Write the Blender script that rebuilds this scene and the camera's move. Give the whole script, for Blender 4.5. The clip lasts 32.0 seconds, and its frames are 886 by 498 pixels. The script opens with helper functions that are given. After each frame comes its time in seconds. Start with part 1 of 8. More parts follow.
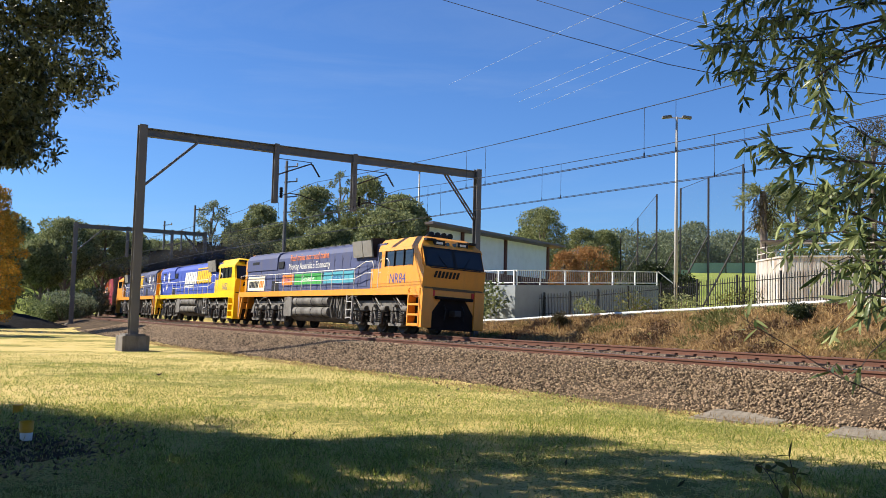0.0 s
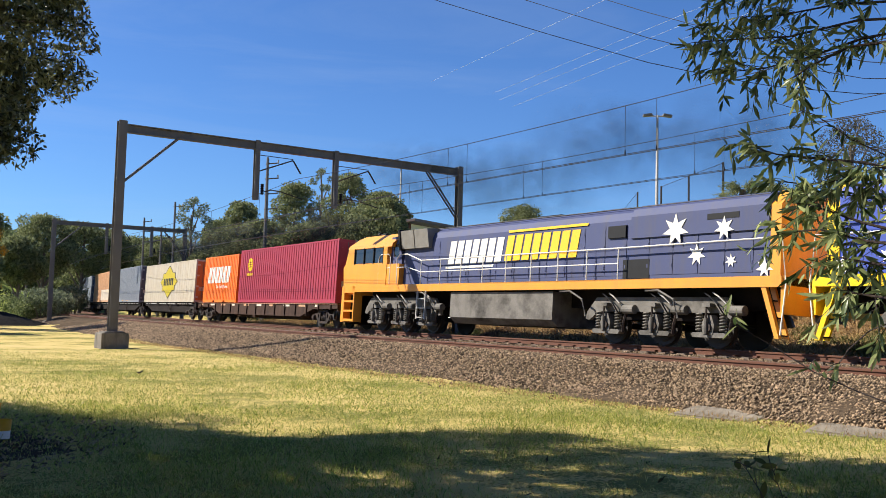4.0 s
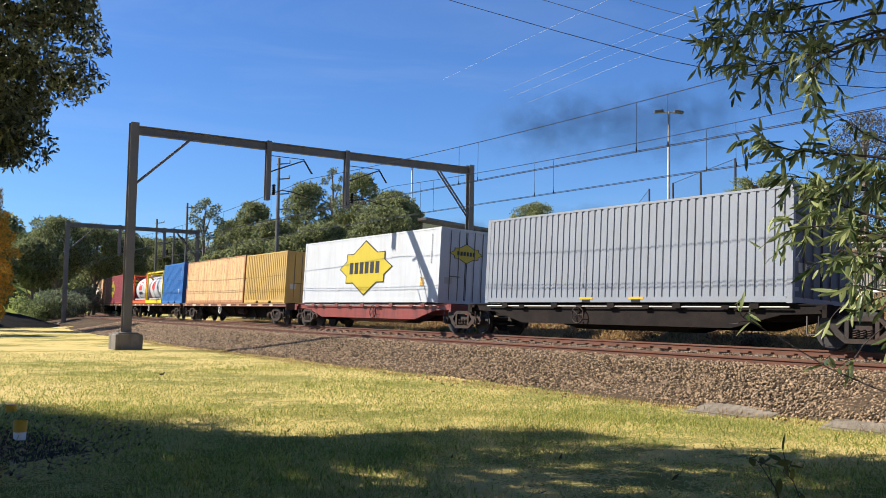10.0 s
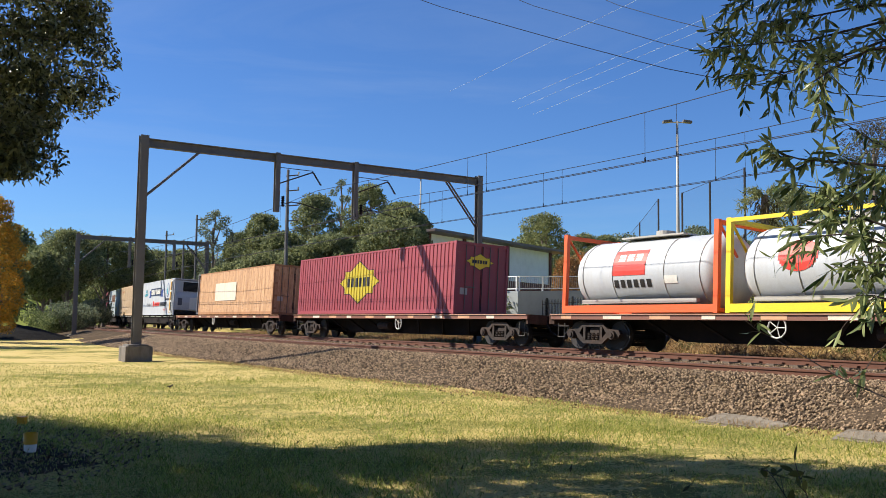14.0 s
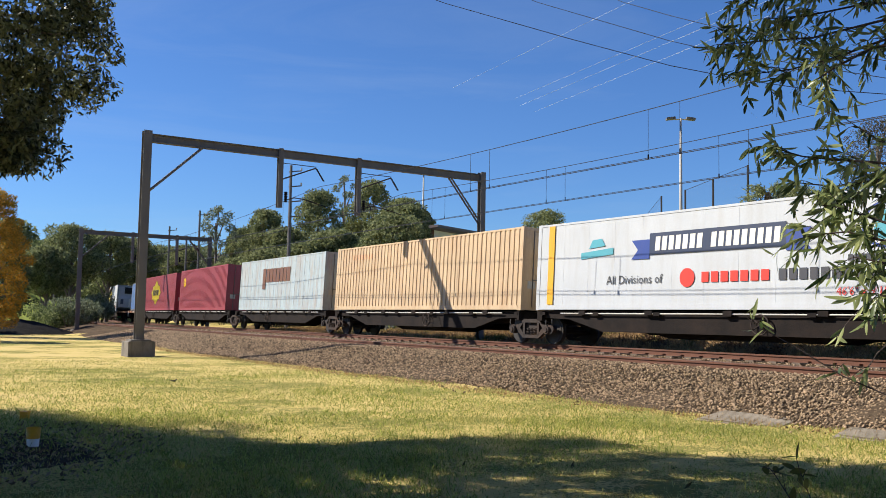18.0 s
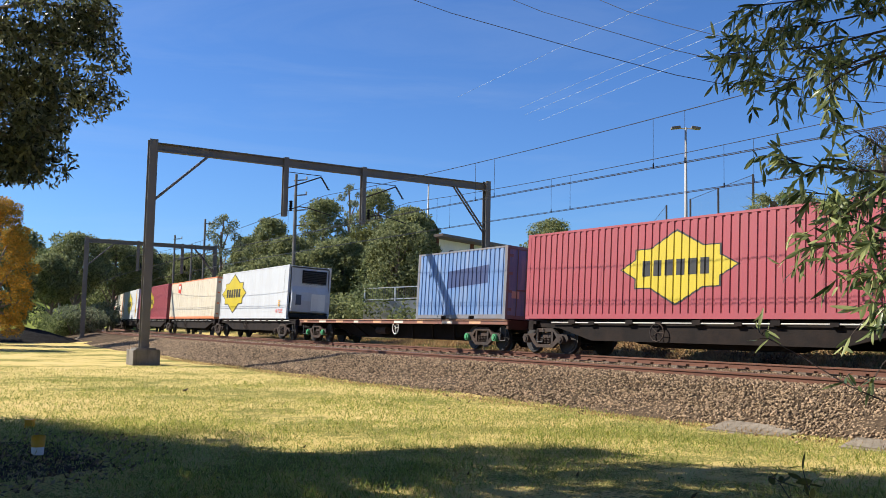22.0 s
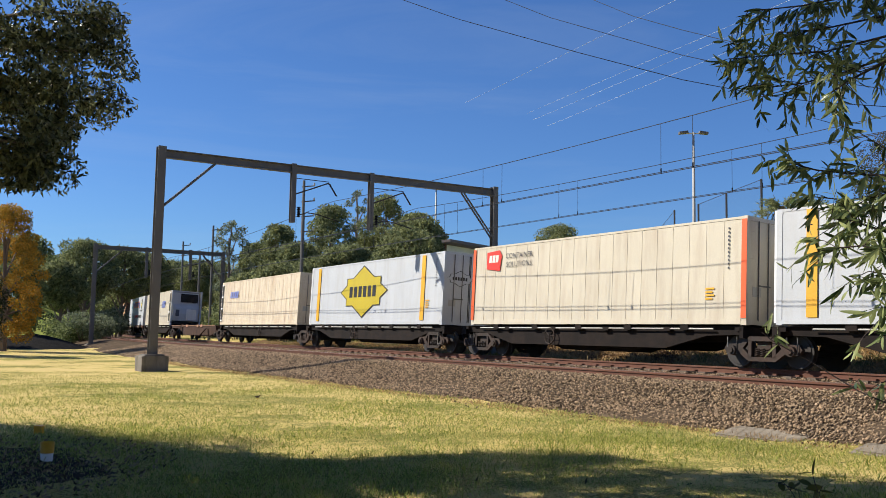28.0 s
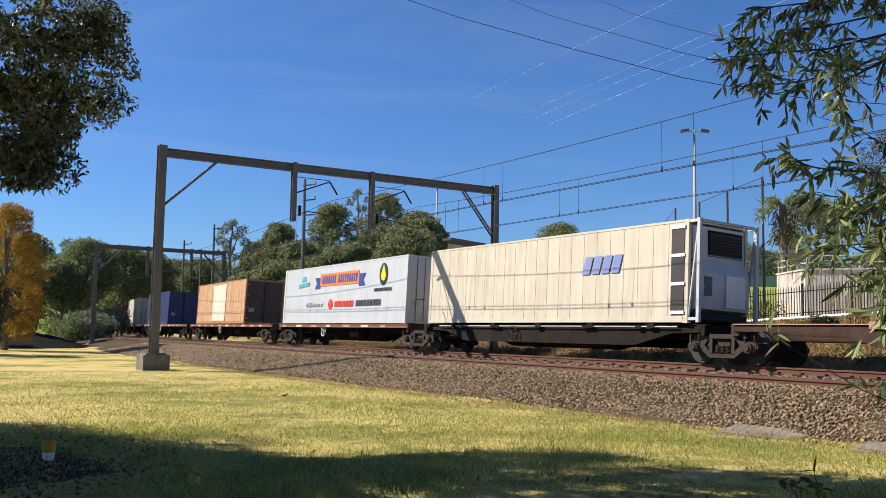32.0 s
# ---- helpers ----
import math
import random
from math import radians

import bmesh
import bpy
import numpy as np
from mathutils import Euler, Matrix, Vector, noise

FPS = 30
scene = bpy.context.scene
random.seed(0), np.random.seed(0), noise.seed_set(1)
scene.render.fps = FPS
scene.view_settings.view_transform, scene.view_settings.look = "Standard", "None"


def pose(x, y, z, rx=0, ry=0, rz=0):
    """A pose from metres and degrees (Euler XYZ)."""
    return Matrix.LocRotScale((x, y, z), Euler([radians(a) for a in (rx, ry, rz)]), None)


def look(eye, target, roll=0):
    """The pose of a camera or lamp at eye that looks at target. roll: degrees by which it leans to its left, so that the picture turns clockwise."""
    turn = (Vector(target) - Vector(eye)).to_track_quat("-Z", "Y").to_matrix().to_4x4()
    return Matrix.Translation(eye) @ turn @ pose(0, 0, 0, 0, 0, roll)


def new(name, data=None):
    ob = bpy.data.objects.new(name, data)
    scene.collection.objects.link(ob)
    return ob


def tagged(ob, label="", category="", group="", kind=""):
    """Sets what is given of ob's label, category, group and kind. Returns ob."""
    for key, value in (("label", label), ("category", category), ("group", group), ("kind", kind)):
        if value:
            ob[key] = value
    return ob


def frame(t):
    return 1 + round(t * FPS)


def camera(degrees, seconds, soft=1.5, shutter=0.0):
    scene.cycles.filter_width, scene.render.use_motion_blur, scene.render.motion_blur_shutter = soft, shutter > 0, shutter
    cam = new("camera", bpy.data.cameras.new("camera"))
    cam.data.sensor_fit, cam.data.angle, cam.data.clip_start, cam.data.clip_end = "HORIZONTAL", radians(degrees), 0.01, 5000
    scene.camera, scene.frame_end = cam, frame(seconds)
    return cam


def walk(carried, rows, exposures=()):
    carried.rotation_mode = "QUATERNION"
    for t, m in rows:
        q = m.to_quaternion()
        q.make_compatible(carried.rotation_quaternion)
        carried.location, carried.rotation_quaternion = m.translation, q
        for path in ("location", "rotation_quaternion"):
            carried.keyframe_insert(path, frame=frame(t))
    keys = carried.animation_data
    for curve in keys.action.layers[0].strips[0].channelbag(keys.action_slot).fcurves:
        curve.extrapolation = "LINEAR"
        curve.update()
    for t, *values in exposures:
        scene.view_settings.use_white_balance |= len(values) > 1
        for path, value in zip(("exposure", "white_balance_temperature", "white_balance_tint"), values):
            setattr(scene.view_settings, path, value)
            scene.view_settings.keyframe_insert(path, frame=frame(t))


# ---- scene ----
# The camera is held in the hand and only turns a little: seconds, pitch, roll, yaw in degrees.
def aim(pitch, roll, yaw):
    fwd = Vector((math.sin(radians(yaw)) * math.cos(radians(pitch)), math.cos(radians(yaw)) * math.cos(radians(pitch)), math.sin(radians(pitch))))
    right = Vector((math.cos(radians(yaw)), -math.sin(radians(yaw)), 0))
    up = right.cross(fwd)
    c, s = math.cos(radians(roll)), math.sin(radians(roll))
    r2, u2 = right * c + up * s, up * c - right * s
    m = Matrix((r2, u2, -fwd)).transposed().to_4x4()
    m.translation = EYE
    return m


EYE = Vector((0, 0, 1.5))
AIMS = [
    (0, 4.209, 1.389, -0.000), (0.5, 4.210, 1.356, 0.285), (1, 4.202, 1.365, 0.541), (1.5, 4.176, 1.387, 0.703), (2, 4.137, 1.374, 0.794),
    (2.5, 4.102, 1.370, 0.860), (3, 4.077, 1.392, 0.950), (3.5, 4.067, 1.393, 1.057), (5.5, 4.069, 1.400, 1.328), (6, 4.066, 1.395, 1.298),
    (6.5, 4.068, 1.381, 1.252), (7, 4.078, 1.308, 1.197), (7.5, 4.097, 1.218, 1.114), (8, 4.107, 1.162, 0.992), (8.5, 4.045, 1.083, 0.834),
    (9, 3.938, 1.017, 0.670), (9.5, 3.888, 0.984, 0.533), (10, 3.972, 0.937, 0.430), (10.5, 4.172, 0.879, 0.367), (11, 4.406, 0.839, 0.327),
    (11.5, 4.584, 0.820, 0.277), (12, 4.659, 0.782, 0.199), (12.5, 4.674, 0.738, 0.097), (13, 4.655, 0.710, -0.001), (13.5, 4.646, 0.728, -0.069),
    (14, 4.642, 0.753, -0.137), (14.5, 4.631, 0.783, -0.180), (16.5, 4.446, 0.881, -0.264), (17, 4.430, 0.948, -0.262), (17.5, 4.414, 0.964, -0.272),
    (18, 4.412, 0.981, -0.299), (18.5, 4.444, 0.997, -0.330), (19, 4.518, 1.013, -0.363), (19.5, 4.616, 1.045, -0.383), (20, 4.715, 1.072, -0.411),
    (20.5, 4.800, 1.074, -0.450), (21, 4.866, 1.100, -0.505), (21.5, 4.912, 1.078, -0.558), (22, 4.962, 1.075, -0.613), (22.5, 5.010, 1.071, -0.658),
    (23, 5.044, 1.061, -0.695), (23.5, 5.070, 1.063, -0.729), (24, 5.104, 1.042, -0.760), (24.5, 5.137, 0.996, -0.778), (25, 5.180, 1.010, -0.796),
    (25.5, 5.219, 1.027, -0.820), (27.5, 5.307, 0.988, -1.063), (28, 5.309, 0.972, -1.100), (28.5, 5.306, 0.974, -1.110), (29, 5.301, 0.972, -1.102),
    (29.5, 5.286, 0.937, -1.105), (30, 5.277, 0.909, -1.121), (30.5, 5.268, 0.903, -1.129), (31, 5.255, 0.933, -1.141), (31.5, 5.234, 0.914, -1.155),
    (32, 5.213, 0.886, -1.159),
]
cam = camera(51.53, 32.0, 0.55)
walk(cam, [(t, aim(p, r, y)) for t, p, r, y in AIMS], exposures=[(0, 0.88), (3, 0.85), (6, 0.84), (8, 0.90), (10, 0.90), (12, 0.72), (14, 0.76), (17, 0.74), (18.5, 0.76), (20, 0.85), (22, 0.88), (24, 0.68), (28, 0.60), (30, 0.62), (32, 0.68)])

# ---- sun and sky ----
SUN_EL = radians(39.5)
SUN_DIR = Vector((-0.988 * math.cos(SUN_EL), 0.155 * math.cos(SUN_EL), math.sin(SUN_EL)))
world = bpy.data.worlds.new("sky")
scene.world = world
world.use_nodes = True
wn = world.node_tree.nodes
sky = wn.new("ShaderNodeTexSky")
sky.sky_type, sky.sun_disc, sky.sun_elevation, sky.sun_rotation = "NISHITA", False, SUN_EL, math.atan2(-0.988, 0.155)
sky.air_density, sky.dust_density, sky.ozone_density = 1.0, 0.2, 3.0
wn["Background"].inputs["Strength"].default_value = 0.058
tint = wn.new("ShaderNodeMix")
tint.data_type, tint.blend_type = "RGBA", "MULTIPLY"
tint.inputs["Factor"].default_value, tint.inputs["B"].default_value = 1.0, (0.585, 0.90, 1.38, 1)
world.node_tree.links.new(sky.outputs[0], tint.inputs["A"])
# thin cirrus, in long faint streaks
wc = wn.new("ShaderNodeTexCoord")
wm = wn.new("ShaderNodeMapping")
wm.inputs["Scale"].default_value, wm.inputs["Rotation"].default_value = (1.3, 1.3, 9.0), (0.12, 0.2, 0)
world.node_tree.links.new(wc.outputs["Generated"], wm.inputs["Vector"])
wz = wn.new("ShaderNodeTexNoise")
wz.inputs["Scale"].default_value, wz.inputs["Detail"].default_value, wz.inputs["Roughness"].default_value, wz.inputs["Distortion"].default_value = 1.6, 7, 0.62, 0.6
world.node_tree.links.new(wm.outputs[0], wz.inputs["Vector"])
wr = wn.new("ShaderNodeMapRange")
wr.inputs[1].default_value, wr.inputs[2].default_value, wr.inputs[4].default_value = 0.52, 0.85, 0.13
world.node_tree.links.new(wz.outputs[0], wr.inputs[0])
cirrus = wn.new("ShaderNodeMix")
cirrus.data_type = "RGBA"
cirrus.inputs["B"].default_value = (6.2, 7.2, 8.4, 1)
world.node_tree.links.new(wr.outputs[0], cirrus.inputs["Factor"])
world.node_tree.links.new(tint.outputs["Result"], cirrus.inputs["A"])
world.node_tree.links.new(cirrus.outputs["Result"], wn["Background"].inputs["Color"])
sun = new("sun", bpy.data.lights.new("sun", "SUN"))
sun.data.energy, sun.data.angle, sun.data.color = 5.0, radians(0.53), (1.0, 0.94, 0.835)
sun.matrix_world = look(SUN_DIR * 100, (0, 0, 0))

# ---- materials ----
def mat(name, color, rough=0.6, metal=0.0, vary=0.15, scale=3.0, grain=60.0, bump=0.1, dirt=0.0, dirt_color=(0.10, 0.07, 0.05), streak=False, rand=0.0, coat=0.0, spec=0.5):
    """A surface with two scales of variation, optional dirt and rust stains, and fine relief."""
    m = bpy.data.materials.new(name)
    m.use_nodes = True
    nt = m.node_tree
    n, link = nt.nodes, nt.links.new
    b = n["Principled BSDF"]
    tc = n.new("ShaderNodeTexCoord")
    mp = n.new("ShaderNodeMapping")
    link(tc.outputs["Object"], mp.inputs["Vector"])
    big = n.new("ShaderNodeTexNoise")
    big.inputs["Scale"].default_value, big.inputs["Detail"].default_value = scale, 6
    link(mp.outputs[0], big.inputs["Vector"])
    fine = n.new("ShaderNodeTexNoise")
    fine.inputs["Scale"].default_value, fine.inputs["Detail"].default_value = grain, 4
    link(mp.outputs[0], fine.inputs["Vector"])
    mix = n.new("ShaderNodeMath")
    mix.operation = "ADD"
    link(big.outputs[0], mix.inputs[0])
    link(fine.outputs[0], mix.inputs[1])
    rng = n.new("ShaderNodeMapRange")
    rng.inputs[1].default_value, rng.inputs[2].default_value = 0.6, 1.4
    rng.inputs[3].default_value, rng.inputs[4].default_value = 1 - vary, 1 + vary
    link(mix.outputs[0], rng.inputs[0])
    value = rng.outputs[0]
    if rand:
        oi = n.new("ShaderNodeObjectInfo")
        r2 = n.new("ShaderNodeMapRange")
        r2.inputs[3].default_value, r2.inputs[4].default_value = 1 - rand, 1 + rand
        link(oi.outputs["Random"], r2.inputs[0])
        mu = n.new("ShaderNodeMath")
        mu.operation = "MULTIPLY"
        link(value, mu.inputs[0])
        link(r2.outputs[0], mu.inputs[1])
        value = mu.outputs[0]
    vm = n.new("ShaderNodeVectorMath")
    vm.operation = "SCALE"
    vm.inputs[0].default_value = color
    link(value, vm.inputs["Scale"])
    col = vm.outputs[0]
    if dirt:
        dn = n.new("ShaderNodeTexNoise")
        dn.inputs["Scale"].default_value, dn.inputs["Detail"].default_value, dn.inputs["Roughness"].default_value = 1.3, 8, 0.65
        dm = n.new("ShaderNodeMapping")
        dm.inputs["Scale"].default_value = (2.5, 2.5, 0.35) if streak else (1, 1, 1)
        link(tc.outputs["Object"], dm.inputs["Vector"])
        link(dm.outputs[0], dn.inputs["Vector"])
        dr = n.new("ShaderNodeMapRange")
        dr.inputs[1].default_value, dr.inputs[2].default_value, dr.inputs[4].default_value = 0.46, 0.76, min(1.0, dirt * 2)
        link(dn.outputs[0], dr.inputs[0])
        mc = n.new("ShaderNodeMix")
        mc.data_type = "RGBA"
        mc.inputs["B"].default_value = (*dirt_color, 1)
        link(dr.outputs[0], mc.inputs["Factor"])
        link(col, mc.inputs["A"])
        col = mc.outputs["Result"]
    link(col, b.inputs["Base Color"])
    b.inputs["Roughness"].default_value, b.inputs["Metallic"].default_value = rough, metal
    b.inputs["Coat Weight"].default_value = coat
    b.inputs["Specular IOR Level"].default_value = spec
    if bump:
        bp = n.new("ShaderNodeBump")
        bp.inputs["Strength"].default_value, bp.inputs["Distance"].default_value = bump, 0.02
        link(fine.outputs[0], bp.inputs["Height"])
        link(bp.outputs[0], b.inputs["Normal"])
    return m


def rgb(h):
    """Linear colour from a hex string of display values."""
    return tuple(((int(h[i:i + 2], 16) / 255 + 0.055) / 1.055) ** 2.4 if int(h[i:i + 2], 16) > 10 else int(h[i:i + 2], 16) / 255 / 12.92 for i in (0, 2, 4))


STEEL_DARK = mat("dark_steel", (0.035, 0.032, 0.030), 0.55, 0.3, 0.3, 2, 40, 0.15, 0.3, (0.09, 0.05, 0.03))
STEEL_GREY = mat("galvanised_grey_steel", (0.135, 0.126, 0.114), 0.6, 0.2, 0.2, 1.5, 40, 0.1, 0.25, (0.09, 0.075, 0.06), True)
RAIL_RUST = mat("rusty_rail", (0.12, 0.045, 0.023), 0.75, 0.1, 0.3, 3, 80, 0.3)
RAIL_TOP = mat("polished_rail_head", (0.42, 0.38, 0.36), 0.28, 0.9, 0.15, 6, 90, 0.03)
CONCRETE = mat("weathered_concrete", (0.30, 0.28, 0.25), 0.9, 0, 0.2, 2.5, 50, 0.4, 0.3, (0.08, 0.075, 0.06), spec=0.15)
# brown stone, coloured darker than the loose stones to deepen the shade between them
BALLAST = mat("brown_ballast", (0.085, 0.060, 0.038), 0.95, 0, 0.75, 1.2, 11, 1.0, 0.25, (0.05, 0.035, 0.025), spec=0.05)
UNDER = mat("underframe_black", (0.013, 0.010, 0.009), 0.85, 0, 0.4, 2, 30, 0.2, 0.3, (0.035, 0.022, 0.016), spec=0.15)
UNDER_BROWN = mat("underframe_brown", (0.062, 0.035, 0.025), 0.8, 0, 0.35, 2, 30, 0.2, 0.4, (0.025, 0.017, 0.014), True, spec=0.15)
BOGIE = mat("grimy_bogie", (0.040, 0.032, 0.028), 0.8, 0, 0.45, 5, 60, 0.3, 0.4, (0.08, 0.045, 0.03), spec=0.2)
WHEEL = mat("wheel_steel", (0.030, 0.025, 0.022), 0.6, 0.2, 0.25, 5, 60, 0.1)
BLACK = mat("black_paint", (0.010, 0.010, 0.011), 0.6, 0, 0.2, 3, 50, 0.05, spec=0.25)
WHITE = mat("white_paint", (0.78, 0.77, 0.74), 0.45, 0, 0.06, 2, 50, 0.03)
WIRE = mat("wire", (0.02, 0.02, 0.022), 0.5, 0.6, 0.1, 2, 30, 0)


def paint(name, h, dirt=0.16, dirt_color=(0.16, 0.10, 0.06), rough=0.5, vary=0.11):
    return mat(name, rgb(h), rough, 0, vary, 0.8, 30, 0.05, dirt, dirt_color, True)


def rusted(name, h, amount, rust=(0.25, 0.11, 0.035), dirt=0.3, dirt_color=(0.30, 0.16, 0.08)):
    """Old box paint: faded, with rust bleeding down in streaks from chips and scrapes."""
    m = paint(name, h, dirt, dirt_color, 0.65, 0.16)
    n, link = m.node_tree.nodes, m.node_tree.links.new
    base = n["Principled BSDF"].inputs["Base Color"]
    under = base.links[0].from_socket
    tc = n.new("ShaderNodeTexCoord")
    masks = []
    for scale, lo, hi in (((3.0, 3.0, 0.40), 0.47, 0.63), ((5.5, 5.5, 4.0), 0.545, 0.61)):
        mp = n.new("ShaderNodeMapping")
        mp.inputs["Scale"].default_value = scale
        link(tc.outputs["Object"], mp.inputs["Vector"])
        z = n.new("ShaderNodeTexNoise")
        z.inputs["Scale"].default_value, z.inputs["Detail"].default_value, z.inputs["Roughness"].default_value = 1.4, 9, 0.68
        link(mp.outputs[0], z.inputs["Vector"])
        r = n.new("ShaderNodeMapRange")
        r.inputs[1].default_value, r.inputs[2].default_value, r.inputs[4].default_value = lo, hi, amount
        link(z.outputs[0], r.inputs[0])
        masks.append(r.outputs[0])
    top = n.new("ShaderNodeMath")
    top.operation = "MAXIMUM"
    link(masks[0], top.inputs[0])
    link(masks[1], top.inputs[1])
    mx = n.new("ShaderNodeMix")
    mx.data_type = "RGBA"
    mx.inputs["B"].default_value = (*rust, 1)
    link(top.outputs[0], mx.inputs["Factor"])
    link(under, mx.inputs["A"])
    link(mx.outputs["Result"], base)
    return m


# ---- mesh building ----
class Build:
    """Collects boxes, tubes and prisms into one mesh."""

    def __init__(self):
        self.v, self.f, self.mi = [], [], []

    def add(self, verts, faces, m=0):
        o = len(self.v)
        self.v += [tuple(p) for p in verts]
        self.f += [tuple(o + i for i in f) for f in faces]
        self.mi += [m] * len(faces)
        return self

    def box(self, x0, x1, y0, y1, z0, z1, m=0, bev=0.0):
        if bev:
            return self.prism([(x0 + bev, z0), (x1 - bev, z0), (x1, z0 + bev), (x1, z1 - bev), (x1 - bev, z1), (x0 + bev, z1), (x0, z1 - bev), (x0, z0 + bev)], y0, y1, "y", m)
        return self.add([(x0, y0, z0), (x1, y0, z0), (x1, y1, z0), (x0, y1, z0), (x0, y0, z1), (x1, y0, z1), (x1, y1, z1), (x0, y1, z1)],
                        [(0, 3, 2, 1), (4, 5, 6, 7), (0, 1, 5, 4), (1, 2, 6, 5), (2, 3, 7, 6), (3, 0, 4, 7)], m)

    def prism(self, poly, a, b, axis="y", m=0):
        """poly: points in the plane across the axis (y: x,z; x: y,z; z: x,y), pushed from a to b."""
        put = {"y": lambda p, d: (p[0], d, p[1]), "x": lambda p, d: (d, p[0], p[1]), "z": lambda p, d: (p[0], p[1], d)}[axis]
        n = len(poly)
        vs = [put(p, a) for p in poly] + [put(p, b) for p in poly]
        fs = [tuple(range(n)), tuple(range(2 * n - 1, n - 1, -1))] + [(i, n + i, n + (i + 1) % n, (i + 1) % n) for i in range(n)]
        return self.add(vs, fs, m)

    def tube(self, pts, r, n=6, m=0, r2=None, cap=True):
        pts = [Vector(p) for p in pts]
        rings = []
        for i, p in enumerate(pts):
            d = (pts[min(i + 1, len(pts) - 1)] - pts[max(i - 1, 0)]).normalized()
            side = d.cross(Vector((0, 0, 1)) if abs(d.z) < 0.9 else Vector((1, 0, 0))).normalized()
            up = side.cross(d)
            rr = r if r2 is None else r + (r2 - r) * i / (len(pts) - 1)
            rings.append([p + (side * math.cos(2 * math.pi * k / n) + up * math.sin(2 * math.pi * k / n)) * rr for k in range(n)])
        vs = [q for ring in rings for q in ring]
        fs = [(i * n + k, i * n + (k + 1) % n, (i + 1) * n + (k + 1) % n, (i + 1) * n + k) for i in range(len(pts) - 1) for k in range(n)]
        if cap:
            fs += [tuple(range(n - 1, -1, -1)), tuple((len(pts) - 1) * n + k for k in range(n))]
        return self.add(vs, fs, m)

    def disc(self, c, r, h, axis="y", n=16, m=0, hole=0.0):
        a = [2 * math.pi * i / n for i in range(n)]
        poly = [(r * math.cos(t), r * math.sin(t)) for t in a]
        k = {"y": 1, "x": 0, "z": 2}[axis]
        i, j = [q for q in (0, 1, 2) if q != k]
        return self.prism([(c[i] + p[0], c[j] + p[1]) for p in poly], c[k] - h / 2, c[k] + h / 2, axis, m)

    def mesh(self, name, *mats, smooth=False):
        me = bpy.data.meshes.new(name)
        me.from_pydata(self.v, [], self.f)
        for q in mats:
            me.materials.append(q)
        me.polygons.foreach_set("material_index", self.mi)
        if smooth:
            me.polygons.foreach_set("use_smooth", [True] * len(self.f))
        bm = bmesh.new()
        bm.from_mesh(me)
        bmesh.ops.recalc_face_normals(bm, faces=bm.faces)
        bm.to_mesh(me)
        bm.free()
        return me


def part(name, b, material, parent, label="", smooth=False, loc=None):
    """Links a Build (or a ready mesh) as one mesh under a thing or a part."""
    me = b.mesh(name, material, smooth=smooth) if isinstance(b, Build) else b
    ob = new(name, me)
    ob.parent = parent
    if loc:
        ob.location = loc
    if label:
        ob["label"] = label
    return ob


def thing(name, label, category, group="", kind="", m=None):
    ob = new(name)
    ob.empty_display_size = 0.3
    if m is not None:
        ob.matrix_world = m
    return tagged(ob, label, category, group, kind)


# ---- the track's plan: a wide curve; s runs back along the line, o across it away from the viewer ----
PHI, KAPPA, DIST = 0.63135, 0.00196, 19.775
RAD = 1 / KAPPA
CENTRE = Vector((math.cos(PHI), math.sin(PHI))) * (DIST + RAD)
RAIL_Z, LEAN = 0.765, 0.0428
FAR_O, NEAR_O = 1.17, -2.83      # the centre lines of the two tracks


def line(s, o, z=0.0):
    a = PHI - KAPPA * s
    return Vector((CENTRE.x - (RAD - o) * math.cos(a), CENTRE.y - (RAD - o) * math.sin(a), z))


def where(x, y):
    """s and o of a place."""
    dx, dy = CENTRE.x - x, CENTRE.y - y
    return (PHI - math.atan2(dy, dx)) * RAD, RAD - math.hypot(dx, dy)


def along(s, o=FAR_O, z=RAIL_Z, lean=LEAN):
    """The pose on the line: x forward in the sense of travel, y across to the far side."""
    a = PHI - KAPPA * s
    p = line(s, o, z - 0.7175 * math.sin(lean))
    return Matrix.Translation(p) @ Matrix.Rotation(a - math.pi / 2, 4, "Z") @ Matrix.Rotation(-lean, 4, "X")


def gone(t):
    """How far the train has run after t seconds."""
    return 15.113 * t - 0.00727 * t * t

# ---- ground ----
def smooth(a, b, x):
    t = min(1.0, max(0.0, (x - a) / (b - a)))
    return t * t * (3 - 2 * t)


def bank_top(s):
    """The height of the cutting's rim beyond the far track."""
    return 0.55 + 1.75 * smooth(52, 4, s)


def ground_z(x, y):
    s, o = where(x, y)
    d = math.hypot(x, y)
    far = smooth(170, 300, d)
    z = 0.05 * noise.noise((x * 0.12, y * 0.12, 0)) + 0.02 * noise.noise((x * 0.5, y * 0.5, 3))
    z *= smooth(3, 12, d) if o < 0 else 1
    if o < -10 and d > 60:
        z += (0.105 * (min(d, 114) - 74) + 0.012 * max(0.0, d - 114)) * smooth(74, 98, d)
    bed = 0.28 * smooth(-7.2, -5.2, o)
    up = (bank_top(s) - 0.28) * smooth(3.8, 8.6, o) + 0.08 * max(0.0, min(o, 18) - 9)
    rise = smooth(-0.2, 0.0, math.atan2(x, y)) if y > 0 else 0.0
    up += 2.6 * smooth(20, 60, o) * rise
    z += (bed + up) * (1 - far) + far * 3.2
    if y > 0:
        z += 5.2 * smooth(74, 150, d) * smooth(0.19, 0.27, math.atan2(x, y))     # the playing field climbs behind the fence
    if 3.8 < o < 10:
        z += 0.16 * noise.noise((x * 0.8, y * 0.8, 7)) + 0.07 * noise.noise((x * 2.3, y * 2.3, 9))
    return z


